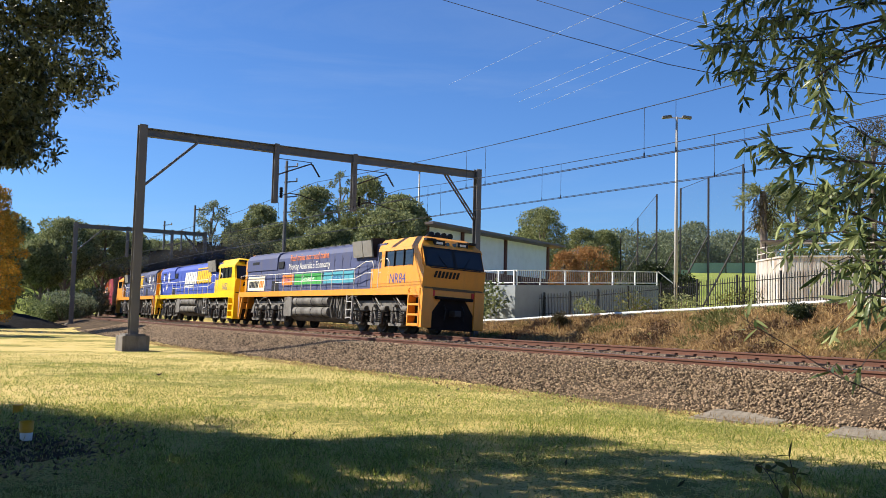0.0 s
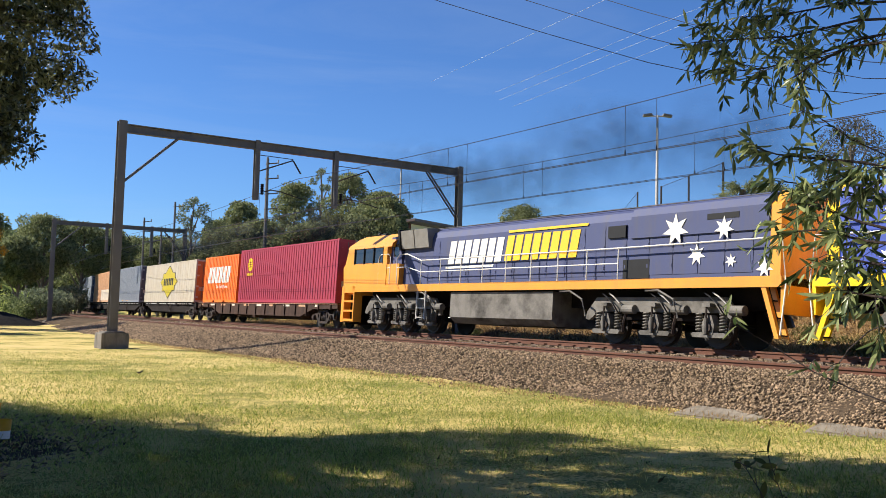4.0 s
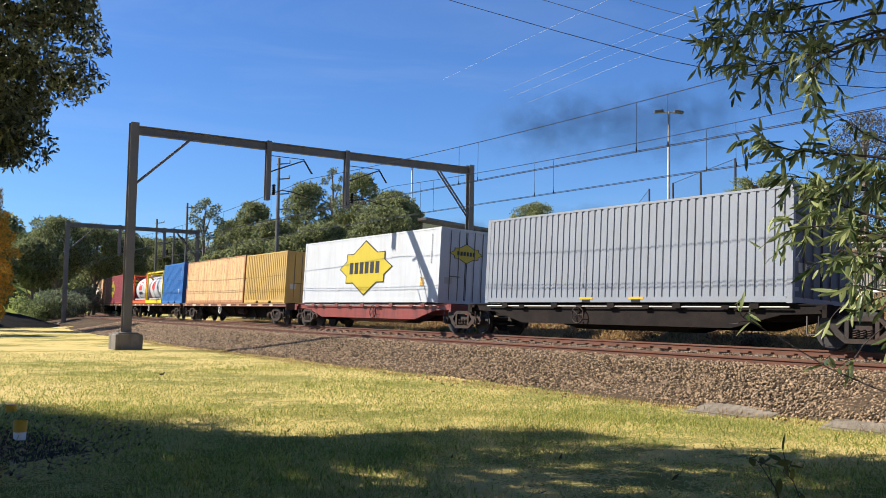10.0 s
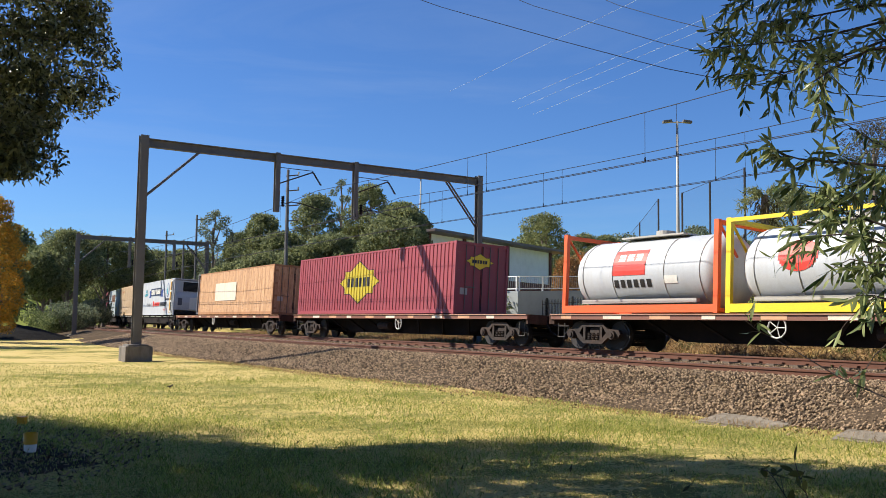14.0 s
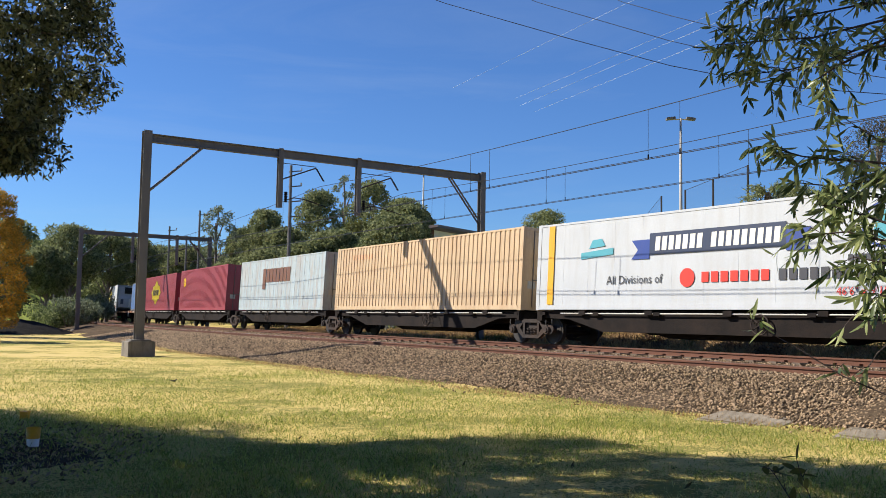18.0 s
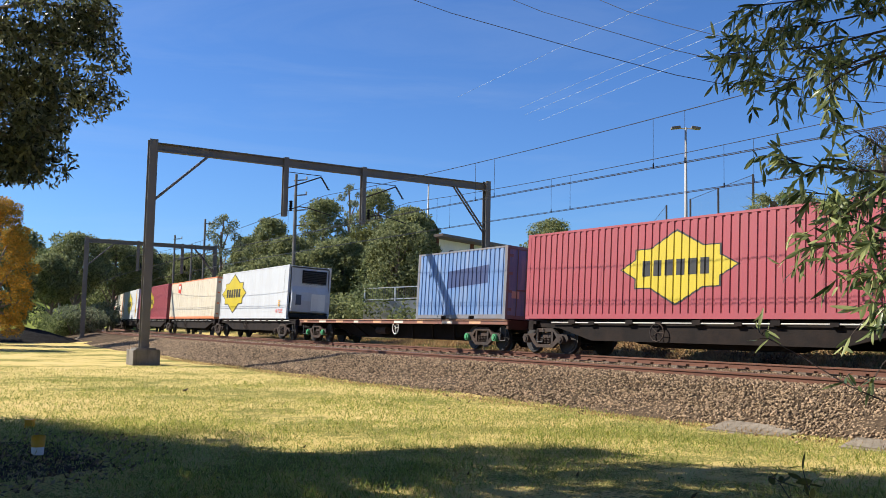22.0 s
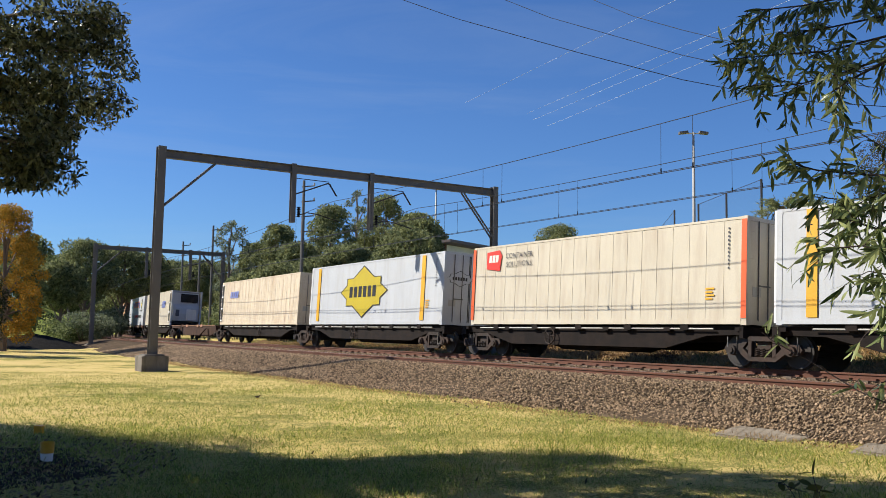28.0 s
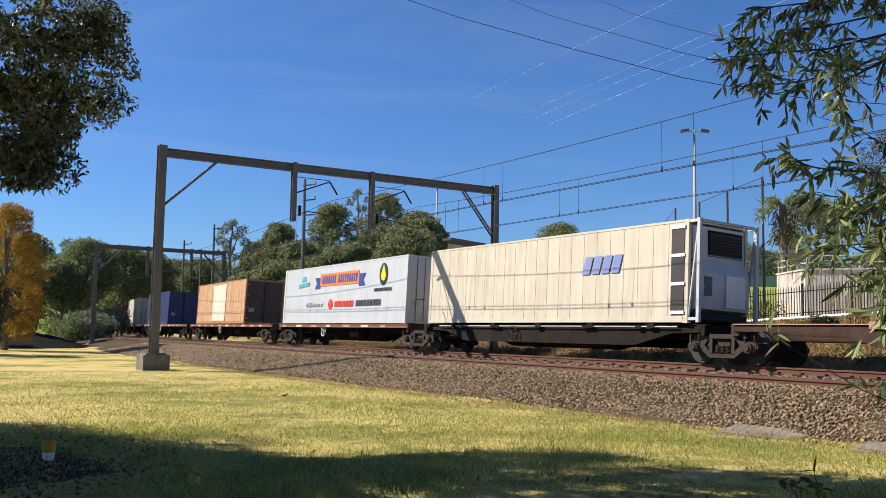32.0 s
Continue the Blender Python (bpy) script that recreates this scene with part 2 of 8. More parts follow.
def ground_sheet():
    near = list(np.arange(-40, 50.01, 0.8))
    xs = sorted(set([-3000, -1500, -800, -450, -300, -220, -170, -140, -115, -95, -80, -68, -58, -50, -45] + near + [56, 64, 75, 90, 110, 140, 180, 240, 330, 500, 900, 1600, 3000]))
    ys = sorted(set([-3000, -1200, -500, -250, -120, -60, -30, -15] + list(np.arange(-8, 60.01, 0.8)) + list(np.arange(62, 130, 4.0)) + [135, 145, 160, 180, 210, 260, 330, 450, 700, 1200, 2000, 3500]))
    vs = [(x, y, ground_z(x, y)) for y in ys for x in xs]
    w = len(xs)
    fs = [(j * w + i, j * w + i + 1, (j + 1) * w + i + 1, (j + 1) * w + i) for j in range(len(ys) - 1) for i in range(w - 1)]
    b = Build().add(vs, fs)
    me = b.mesh("ground", GRASS, GRASS_GREEN, smooth=True)
    for p in me.polygons:
        x, y, _ = p.center
        d, a = math.hypot(x, y), math.atan2(x, y)
        if y > 0 and ((d > 82 and a < -0.33) or (d > 62 and a > 0.2)):
            p.material_index = 1      # watered turf of the park slope and the playing field
    ob = new("ground", me)
    tagged(ob, "mown park grass with dry yellow patches beside the railway", "ground", kind="structure")


def grass_material(name="dry_lawn", green=0.0):
    m = bpy.data.materials.new(name)
    m.use_nodes = True
    n, link = m.node_tree.nodes, m.node_tree.links.new
    b = n["Principled BSDF"]
    tc = n.new("ShaderNodeTexCoord")
    ramps = []
    for sc, det in ((0.22, 6), (1.3, 6), (24, 8)):
        t = n.new("ShaderNodeTexNoise")
        t.inputs["Scale"].default_value, t.inputs["Detail"].default_value, t.inputs["Roughness"].default_value = sc, det, 0.65
        link(tc.outputs["Object"], t.inputs["Vector"])
        ramps.append(t)
    add = n.new("ShaderNodeMath")
    add.operation = "MULTIPLY_ADD"
    link(ramps[1].outputs[0], add.inputs[0])
    add.inputs[1].default_value = 0.55
    link(ramps[0].outputs[0], add.inputs[2])
    add2 = n.new("ShaderNodeMath")
    add2.operation = "MULTIPLY_ADD"
    link(ramps[2].outputs[0], add2.inputs[0])
    add2.inputs[1].default_value = 0.62
    link(add.outputs[0], add2.inputs[2])
    cr = n.new("ShaderNodeValToRGB")
    el = cr.color_ramp.elements
    el[0].position, el[0].color = 0.72, (0.19, 0.18, 0.055, 1)
    el[1].position, el[1].color = 1.30, (0.62, 0.465, 0.225, 1)
    for pos, c in ((0.90, (0.38, 0.335, 0.092, 1)), (1.05, (0.53, 0.41, 0.145, 1))):
        e = el.new(min(1, pos / 1.4))
        e.color = c
    el[0].position, el[len(el) - 1].position = 0.50, 0.98
    sc = n.new("ShaderNodeMath")
    sc.operation = "DIVIDE"
    sc.inputs[1].default_value = 1.4
    link(add2.outputs[0], sc.inputs[0])
    link(sc.outputs[0], cr.inputs[0])
    turf = n.new("ShaderNodeMix")
    turf.data_type = "RGBA"
    turf.inputs["Factor"].default_value, turf.inputs["B"].default_value = green, (0.17, 0.25, 0.045, 1)
    link(cr.outputs[0], turf.inputs["A"])
    link(turf.outputs["Result"], b.inputs["Base Color"])
    b.inputs["Roughness"].default_value = 0.95
    b.inputs["Specular IOR Level"].default_value = 0.04
    bp = n.new("ShaderNodeBump")
    bp.inputs["Strength"].default_value, bp.inputs["Distance"].default_value = 0.7, 0.04
    link(ramps[2].outputs[0], bp.inputs["Height"])
    link(bp.outputs[0], b.inputs["Normal"])
    return m


GRASS = grass_material()
GRASS_GREEN = grass_material("green_turf", 0.75)
ground_sheet()


# ---- the two tracks ----
def sweep(profile, s0, s1, step, o0=0.0, lean=0.0):
    """A profile (o, z) pushed along the line."""
    b = Build()
    ss = np.arange(s0, s1 + 0.01, step)
    n = len(profile)
    vs = [line(s, o0 + o, z) for s in ss for o, z in profile]
    fs = [(i * n + k, i * n + k + 1, (i + 1) * n + k + 1, (i + 1) * n + k) for i in range(len(ss) - 1) for k in range(n - 1)]
    return b.add(vs, fs)


def ballast_bed():
    b = Build()
    ss = np.arange(-60, 300, 0.5)
    prof = [(-7.6, -0.12), (-7.2, 0.04), (-6.4, 0.16), (-5.4, 0.36), (-4.7, 0.52), (-4.1, 0.57), (-3.5, 0.565), (-2.8, 0.54), (-2.1, 0.52), (-1.4, 0.53), (-0.6, 0.56), (0.45, 0.57), (1.2, 0.54), (1.9, 0.52), (2.6, 0.50), (3.3, 0.40), (4.2, 0.14)]
    n = len(prof)
    vs = []
    for s in ss:
        for o, z in prof:
            p = line(s, o + 0.25 * noise.noise((s * 0.3, o, 1)) * (1 if o < -6 else 0.2), z)
            p.z += 0.035 * noise.noise(p * 2.1) + 0.02 * noise.noise(p * 5)
            vs.append(p)
    fs = [(i * n + k, i * n + k + 1, (i + 1) * n + k + 1, (i + 1) * n + k) for i in range(len(ss) - 1) for k in range(n - 1)]
    ob = new("ballast", b.add(vs, fs).mesh("ballast", BALLAST, smooth=True))
    tagged(ob, "bed of coarse brown crushed stone under the tracks", "ballast", kind="structure")
    return ob


BED = ballast_bed()


def rail_profile():
    return [(-0.07, 0.0), (-0.07, 0.015), (-0.012, 0.03), (-0.012, 0.12), (-0.036, 0.13), (-0.036, 0.165), (-0.025, 0.172), (0.025, 0.172), (0.036, 0.165), (0.036, 0.13), (0.012, 0.12), (0.012, 0.03), (0.07, 0.015), (0.07, 0.0)]


def tracks():
    for nm, oc, zc in (("main_line", FAR_O, RAIL_Z), ("loop_line", NEAR_O, RAIL_Z - 0.063)):
        tr = thing("railway_track", "pair of rusty steel rails on sleepers in brown ballast", "railway track", kind="structure")
        for side in (-1, 1):
            oo = oc + side * 0.7535
            z = zc - (0.0 if side < 0 else 1.507 * math.sin(LEAN)) - 0.172
            b = sweep([(o, z + h) for o, h in rail_profile()], -60, 300, 2.0, oo)
            part("rail", b, RAIL_RUST, tr, "brown rusted steel rail")
            t = sweep([(-0.022, z + 0.1735), (0.022, z + 0.1735)], -60, 300, 2.0, oo)
            part("rail_head", t, RAIL_TOP, tr, "worn bright running surface")
        sl = Build().box(-0.12, 0.12, -1.3, 1.3, -0.22, 0.0, bev=0.02).mesh("sleeper", CONCRETE_OLD)
        clip = Build().box(-0.06, 0.06, -0.9, -0.6, 0.0, 0.045).box(-0.06, 0.06, 0.6, 0.9, 0.0, 0.045).mesh("clip", RAIL_RUST)
        for i in range(-30, 130):
            m = along(i * 0.66 + 5, oc, zc - 0.165, LEAN)
            q = part("sleeper", sl, None, tr)
            q.matrix_world = m
            q = part("rail_clip", clip, None, tr)
            q.matrix_world = m


CONCRETE_OLD = mat("old_sleeper", (0.13, 0.095, 0.07), 0.95, 0, 0.3, 3, 50, 0.4)
tracks()


# ---- overhead line ----
def turned_rod(rings, n=10):
    """One turned piece: level rings (x, y, z, radius) joined from end to end."""
    vs = [(x + r * math.cos(2 * math.pi * k / n), y + r * math.sin(2 * math.pi * k / n), z) for x, y, z, r in rings for k in range(n)]
    fs = [(i * n + k, i * n + (k + 1) % n, (i + 1) * n + (k + 1) % n, (i + 1) * n + k) for i in range(len(rings) - 1) for k in range(n)]
    return Build().add(vs, fs + [tuple(range(n)), tuple((len(rings) - 1) * n + k for k in range(n))])


def gantry(left, right, top, base_l, base_r, arms, depth=0.32):
    """A portal over both tracks: left and right are (x, y); arms: how far along the beam the drop arms hang."""
    L, R = Vector((*left, 0)), Vector((*right, 0))
    u = (R - L).normalized()
    span = (R - L).length
    m = Matrix.Translation((*left, 0)) @ Matrix.Rotation(math.atan2(u.y, u.x), 4, "Z")
    g = thing("overhead_line_gantry", "grey steel portal with diagonal braces and drop arms over the tracks", "gantry", "line gantries", m=m)

    def h_col(x, w, d, z0, z1):
        """An H section standing on end."""
        h, e, t = w / 2, d / 2, 0.012
        sec = [(-h, -e), (h, -e), (h, -e + 0.02), (t, -e + 0.02), (t, e - 0.02), (h, e - 0.02), (h, e), (-h, e), (-h, e - 0.02), (-t, e - 0.02), (-t, -e + 0.02), (-h, -e + 0.02)]
        return Build().prism([(x + p, q) for p, q in sec], z0, z1, "z")

    part("mast", h_col(0, 0.30, 0.30, base_l, top + 0.1), STEEL_GREY, g)
    part("mast", h_col(span, 0.26, 0.28, base_r, top + 0.1), STEEL_GREY, g)
    tb = top - depth
    sec = [(-0.11, tb), (0.11, tb), (0.11, tb + 0.03), (0.015, tb + 0.03), (0.015, top - 0.03), (0.11, top - 0.03), (0.11, top), (-0.11, top), (-0.11, top - 0.03), (-0.015, top - 0.03), (-0.015, tb + 0.03), (-0.11, tb + 0.03)]
    beam = Build().prism(sec, 0.15, span - 0.13, "x")
    part("beam", beam, STEEL_GREY, g)
    br = Build()
    for y in (-0.09, 0.09):
        br.tube([(0.1, y, top - 2.15), (2.05, y, top - depth)], 0.045, 6)
    part("brace", br, STEEL_GREY, g)
    br = Build()
    for y in (-0.10, 0.10):
        br.tube([(span - 0.1, y, top - 2.25), (span - 1.75, y, top - depth)], 0.04, 6)
    for k in range(4):
        f = (k + 0.7) / 4.5
        br.tube([(span - 0.1 - 1.65 * f, -0.10, top - 2.25 + 1.93 * f), (span - 0.1 - 1.65 * f, 0.10, top - 2.25 + 1.93 * f)], 0.02, 5)
    part("brace", br, STEEL_GREY, g)
    for x, ln in arms:
        d = part("drop_arm", h_col(x, 0.2, 0.2, top - depth - ln, top + 0.05), STEEL_GREY, g)
        zi = top - depth - ln + 0.22
        ins = turned_rod([(x + 0.22, -0.12, zi + k * 0.035, 0.085 if k % 2 else 0.04) for k in range(13)])
        part("insulator", ins, BLACK, d, "dark ribbed insulator")
        zb = top - depth - ln
        part("registration_arm", Build().tube([(x + 0.2, -0.12, zb + 0.30), (x + 0.55, -0.2, zb + 0.42), (x + 0.9, -0.3, zb + 0.38), (x + 1.75, -0.6, zb + 0.12)], 0.022, 5), STEEL_DARK, d)
        part("cantilever", Build().tube([(x + 0.1, -0.1, zb + 1.15), (x + 1.5, -0.15, zb + 1.72)], 0.03, 6), STEEL_DARK, d)
        part("cantilever_stay", Build().tube([(x + 0.1, -0.1, zb + 1.78), (x + 1.5, -0.15, zb + 1.76)], 0.016, 5), STEEL_DARK, d)
        beads = turned_rod([(x + 1.5 + k * 0.025, -0.15, zb + 1.70 - k * 0.035, 0.055 if k % 2 else 0.025) for k in range(15)])
        part("insulator", beads, BLACK, d, "string of dark insulator discs")
    return g


FOOTING = mat("dark_stained_concrete", (0.19, 0.17, 0.145), 0.9, 0, 0.3, 2.5, 50, 0.4, 0.6, (0.045, 0.040, 0.032), True, spec=0.15)


def block(x, y, ang, w, d, z0, z1):
    b = Build().box(-w / 2, w / 2, -d / 2, d / 2, z0, z1, bev=0.03)
    b.box(-w / 2 + 0.12, w / 2 - 0.12, -d / 2 + 0.1, d / 2 - 0.1, z1, z1 + 0.06)
    ob = new("concrete_footing", b.mesh("concrete_footing", FOOTING))
    ob.matrix_world = pose(x, y, 0, 0, 0, ang)
    return tagged(ob, "stained concrete footing block under a steel mast", "footing", "mast footings")


GA = (-11.10, 33.23), (1.50, 41.55)
gantry(*GA, 8.14, 0.55, 0.3, [(5.25, 2.0), (8.75, 2.05)])
block(-11.1, 33.23, 33, 0.95, 0.95, -0.1, 0.55)
GB = (-28.9, 71.9), (-20.2, 77.6)
gantry(*GB, 8.1, 0.25, 0.2, [(4.0, 2.1), (7.6, 2.1)])
block(-28.9, 71.9, 33, 0.8, 0.8, -0.1, 0.25)

# ---- the train ----
MOVING = []      # things that ride with the train, and their distance behind its head


def ride(ob, q):
    MOVING.append((ob, q))
    ob.matrix_world = along(q)
    return ob


DECK = 1.085
LOGO_YELLOW = paint("sign_yellow", "E8C810", 0.05, rough=0.4)
LOGO_DARK = paint("sign_dark", "202020", 0.05)
LOGO_WHITE = paint("sign_white", "DEDAD0", 0.08)
LOGO_RED = paint("sign_red", "D03020", 0.05)


def corrugated(x0, x1, z0, z1, y, out, pitch=0.278, depth=0.028):
    """A side sheet of trapezoid ribs in the plane y; out: -1 towards the near side."""
    n = max(2, round((x1 - x0) / pitch))
    p = (x1 - x0) / n
    xs = []
    for i in range(n):
        a = x0 + i * p
        xs += [(a, 0), (a + p * 0.60, 0), (a + p * 0.69, 1), (a + p * 0.90, 1)]
    xs.append((x1, 0))
    vs = [(x, y - out * depth * d, z) for x, d in xs for z in (z0, z1)]
    fs = [(2 * i, 2 * i + 2, 2 * i + 3, 2 * i + 1) for i in range(len(xs) - 1)]
    return Build().add(vs, fs)


def ribbed(x0, x1, z0, z1, y, out, pitch=0.61, width=0.05, height=0.012):
    """A smooth side sheet with narrow raised joint strips."""
    n = max(2, round((x1 - x0) / pitch))
    xs = [(x0, 0)]
    for i in range(1, n):
        c = x0 + (x1 - x0) * i / n
        xs += [(c - width / 2, 0), (c - width / 2 + 0.006, 1), (c + width / 2 - 0.006, 1), (c + width / 2, 0)]
    xs.append((x1, 0))
    vs = [(x, y + out * height * d, z) for x, d in xs for z in (z0, z1)]
    return Build().add(vs, [(2 * i, 2 * i + 2, 2 * i + 3, 2 * i + 1) for i in range(len(xs) - 1)])


RIBS = {}      # for each corrugated box: where its ribs begin, their pitch and their plane


def rib_depth(f):
    """How far the sheet lies back at the fraction f of a rib."""
    return 0.0 if f < 0.60 else (f - 0.60) / 0.09 if f < 0.69 else 1.0 if f < 0.90 else (1 - f) / 0.10


def container(q0, q1, height, body, style="corr", name="shipping_container", label="", frame=None, end=None, unit=False, bars=True):
    """A box from q0 (leading end) to q1 behind the head of the train. Returns the thing; its x=0 is the middle, z=0 the rail."""
    L, W, H = q1 - q0, 2.438, height
    c = thing(name, label, "container", "containers on the train")
    ride(c, (q0 + q1) / 2)
    frame, end = frame or body, end or body
    a, z0, z1 = L / 2, DECK, DECK + H
    y = W / 2
    for sx in (-1, 1):
        for sy in (-1, 1):
            part("corner_post", Build().box(sx * a - (0.16 if sx > 0 else 0), sx * a + (0.16 if sx < 0 else 0), sy * y - (0.10 if sy > 0 else 0), sy * y + (0.10 if sy < 0 else 0), z0 + 0.118, z1 - 0.118, bev=0.01), frame, c)
            for zc in (z0, z1 - 0.118):
                part("corner_casting", Build().box(sx * a - (0.178 if sx > 0 else -0.003), sx * a + (0.178 if sx < 0 else 0.003), sy * y - (0.162 if sy > 0 else -0.003), sy * y + (0.162 if sy < 0 else 0.003), zc, zc + 0.118), frame, c)
    for sy in (-1, 1):
        lo, hi = (y - 0.06, y) if sy > 0 else (-y, -y + 0.06)
        part("top_rail", Build().box(-a + 0.178, a - 0.178, lo, hi, z1 - 0.075, z1 - 0.01), frame, c)
        pk = [] if L > 7 else [-0.95, 0.95]
        low = []
        for p in pk:
            low += [(p - 0.18, z0 + 0.02), (p - 0.18, z0 + 0.125), (p + 0.18, z0 + 0.125), (p + 0.18, z0 + 0.02)]
        bot = Build().prism([(-a + 0.178, z0 + 0.02)] + low + [(a - 0.178, z0 + 0.02), (a - 0.178, z0 + 0.17), (-a + 0.178, z0 + 0.17)], lo, hi)
        part("bottom_rail", bot, frame, c)
        if style == "corr":
            sh = corrugated(-a + 0.16, a - 0.16, z0 + 0.17, z1 - 0.075, sy * (y - 0.008), sy)
            RIBS[c.name] = (-a + 0.16, (2 * a - 0.32) / max(2, round((2 * a - 0.32) / 0.278)), -(y - 0.008))
        else:
            sh = ribbed(-a + 0.16, a - 0.16, z0 + 0.17, z1 - 0.075, sy * (y - 0.012), sy, *((1.15, 0.022, 0.003) if body is WHITEBOX else (0.61, 0.04, 0.007)))
        part("side_panel", sh, body, c)
    part("roof", Build().box(-a + 0.05, a - 0.05, -y + 0.06, y - 0.06, z1 - 0.06, z1 - 0.02), body, c)
    part("floor", Build().box(-a + 0.05, a - 0.05, -y + 0.06, y - 0.06, z0 + 0.06, z0 + 0.15), UNDER, c)
    for sx in (-1, 1):
        x = sx * (a - 0.05)
        if unit and sx > 0:
            continue
        pan = Build().box(x - 0.02, x + 0.02, -y + 0.1, -0.006, z0 + 0.1, z1 - 0.1)
        part("end_panel", Build().box(x - 0.02, x + 0.02, 0.006, y - 0.1, z0 + 0.1, z1 - 0.1), end, c)
        part("end_panel", pan, end, c)
        for h0, h1 in ((z1 - 0.12, z1 - 0.01), (z0 + 0.02, z0 + 0.15)):
            part("header", Build().box(min(x, x + sx * 0.05), max(x, x + sx * 0.05), -y + 0.1, y - 0.1, h0, h1), frame, c)
        for yy in (-0.03, 0.03):
            part("door_gasket", Build().box(min(x, x + sx * 0.028), max(x, x + sx * 0.028), yy - 0.014, yy + 0.014, z0 + 0.14, z1 - 0.12), BLACK, c)
        if sx > 0:
            part("door_placard", Build().box(x + 0.02, x + 0.026, -0.95, -0.62, z0 + 0.75, z0 + 1.0), LOGO_GREY, c)
            part("lock_handle", Build().box(x + 0.05, x + 0.075, -0.74, -0.30, z0 + 1.02, z0 + 1.06), STEEL_GREY, c)
            for dy in (-0.62, -0.3, 0.3, 0.62):
                part("lock_rod", Build().tube([(x + 0.045, dy * 1.2, z0 + 0.12), (x + 0.045, dy * 1.2, z1 - 0.1)], 0.017, 6), STEEL_GREY, c)
            for k in range(4):
                part("hinge", Build().box(x + 0.02, x + 0.05, -y + 0.1, -y + 0.26, z0 + 0.35 + k * (H - 0.7) / 3 - 0.05, z0 + 0.35 + k * (H - 0.7) / 3 + 0.05), frame, c)
    return c


def bogie(w, x, caps=None, dark=BOGIE, r=0.42, base=1.75):
    """A three-piece freight bogie under wagon w, centred at x."""
    b = part("bogie", Build().box(x - 0.2, x + 0.2, -1.0, 1.0, 0.48, 0.66, bev=0.03), dark, w, "grimy cast steel bogie")
    for sy in (-1, 1):
        y = sy * 1.03
        fr = Build()
        h = base / 2
        fr.prism([(x - h - 0.28, 0.48), (x - h - 0.2, 0.60), (x - h + 0.25, 0.62), (x - 0.38, 0.80), (x + 0.38, 0.80), (x + h - 0.25, 0.62), (x + h + 0.2, 0.60), (x + h + 0.28, 0.48), (x + h + 0.2, 0.36), (x + h - 0.16, 0.34), (x + h - 0.3, 0.50), (x + 0.42, 0.68), (x - 0.42, 0.68), (x - h + 0.3, 0.50), (x - h + 0.16, 0.34), (x - h - 0.2, 0.36)], y - 0.06, y + 0.06)
        fr.prism([(x - h + 0.18, 0.38), (x - h + 0.3, 0.50), (x - 0.34, 0.28), (x + 0.34, 0.28), (x + h - 0.3, 0.50), (x + h - 0.18, 0.38), (x + 0.4, 0.17), (x - 0.4, 0.17)], y - 0.06, y + 0.06)
        for dx in (-0.36, 0.36):
            fr.box(x + dx - 0.05, x + dx + 0.05, y - 0.06, y + 0.06, 0.26, 0.70)
        part("side_frame", fr, dark, b)
        for dx in (-0.17, 0.0, 0.17):
            coil = []
            for k in range(25):
                a = k * math.pi / 3
                coil.append((x + dx + 0.065 * math.cos(a), y + 0.065 * math.sin(a), 0.285 + k * 0.0085))
            part("spring", Build().tube(coil, 0.017, 4, cap=False), dark, b)
        for dx in (-h, h):
            ax = Build().disc((x + dx, y + sy * 0.06, 0.44), 0.13, 0.2, "y", 12)
            ax.disc((x + dx, y + sy * 0.17, 0.44), 0.075, 0.05, "y", 8)
            part("axle_box", ax, caps or dark, b, "green painted axle box" if caps else "")
    for dx in (-base / 2, base / 2):
        ws = part("wheelset", Build().disc((0, 0, 0), 0.075, 1.5, "y", 8), WHEEL, w, loc=(x + dx, 0, r + 0.02))
        for sy in (-1, 1):
            wh = Build().disc((0, sy * 0.755, 0), r, 0.10, "y", 24)
            wh.disc((0, sy * 0.70, 0), r + 0.028, 0.03, "y", 24)
            wh.disc((0, sy * 0.815, 0), r - 0.07, 0.02, "y", 24)
            part("wheel", wh, WHEEL, ws)
    return b


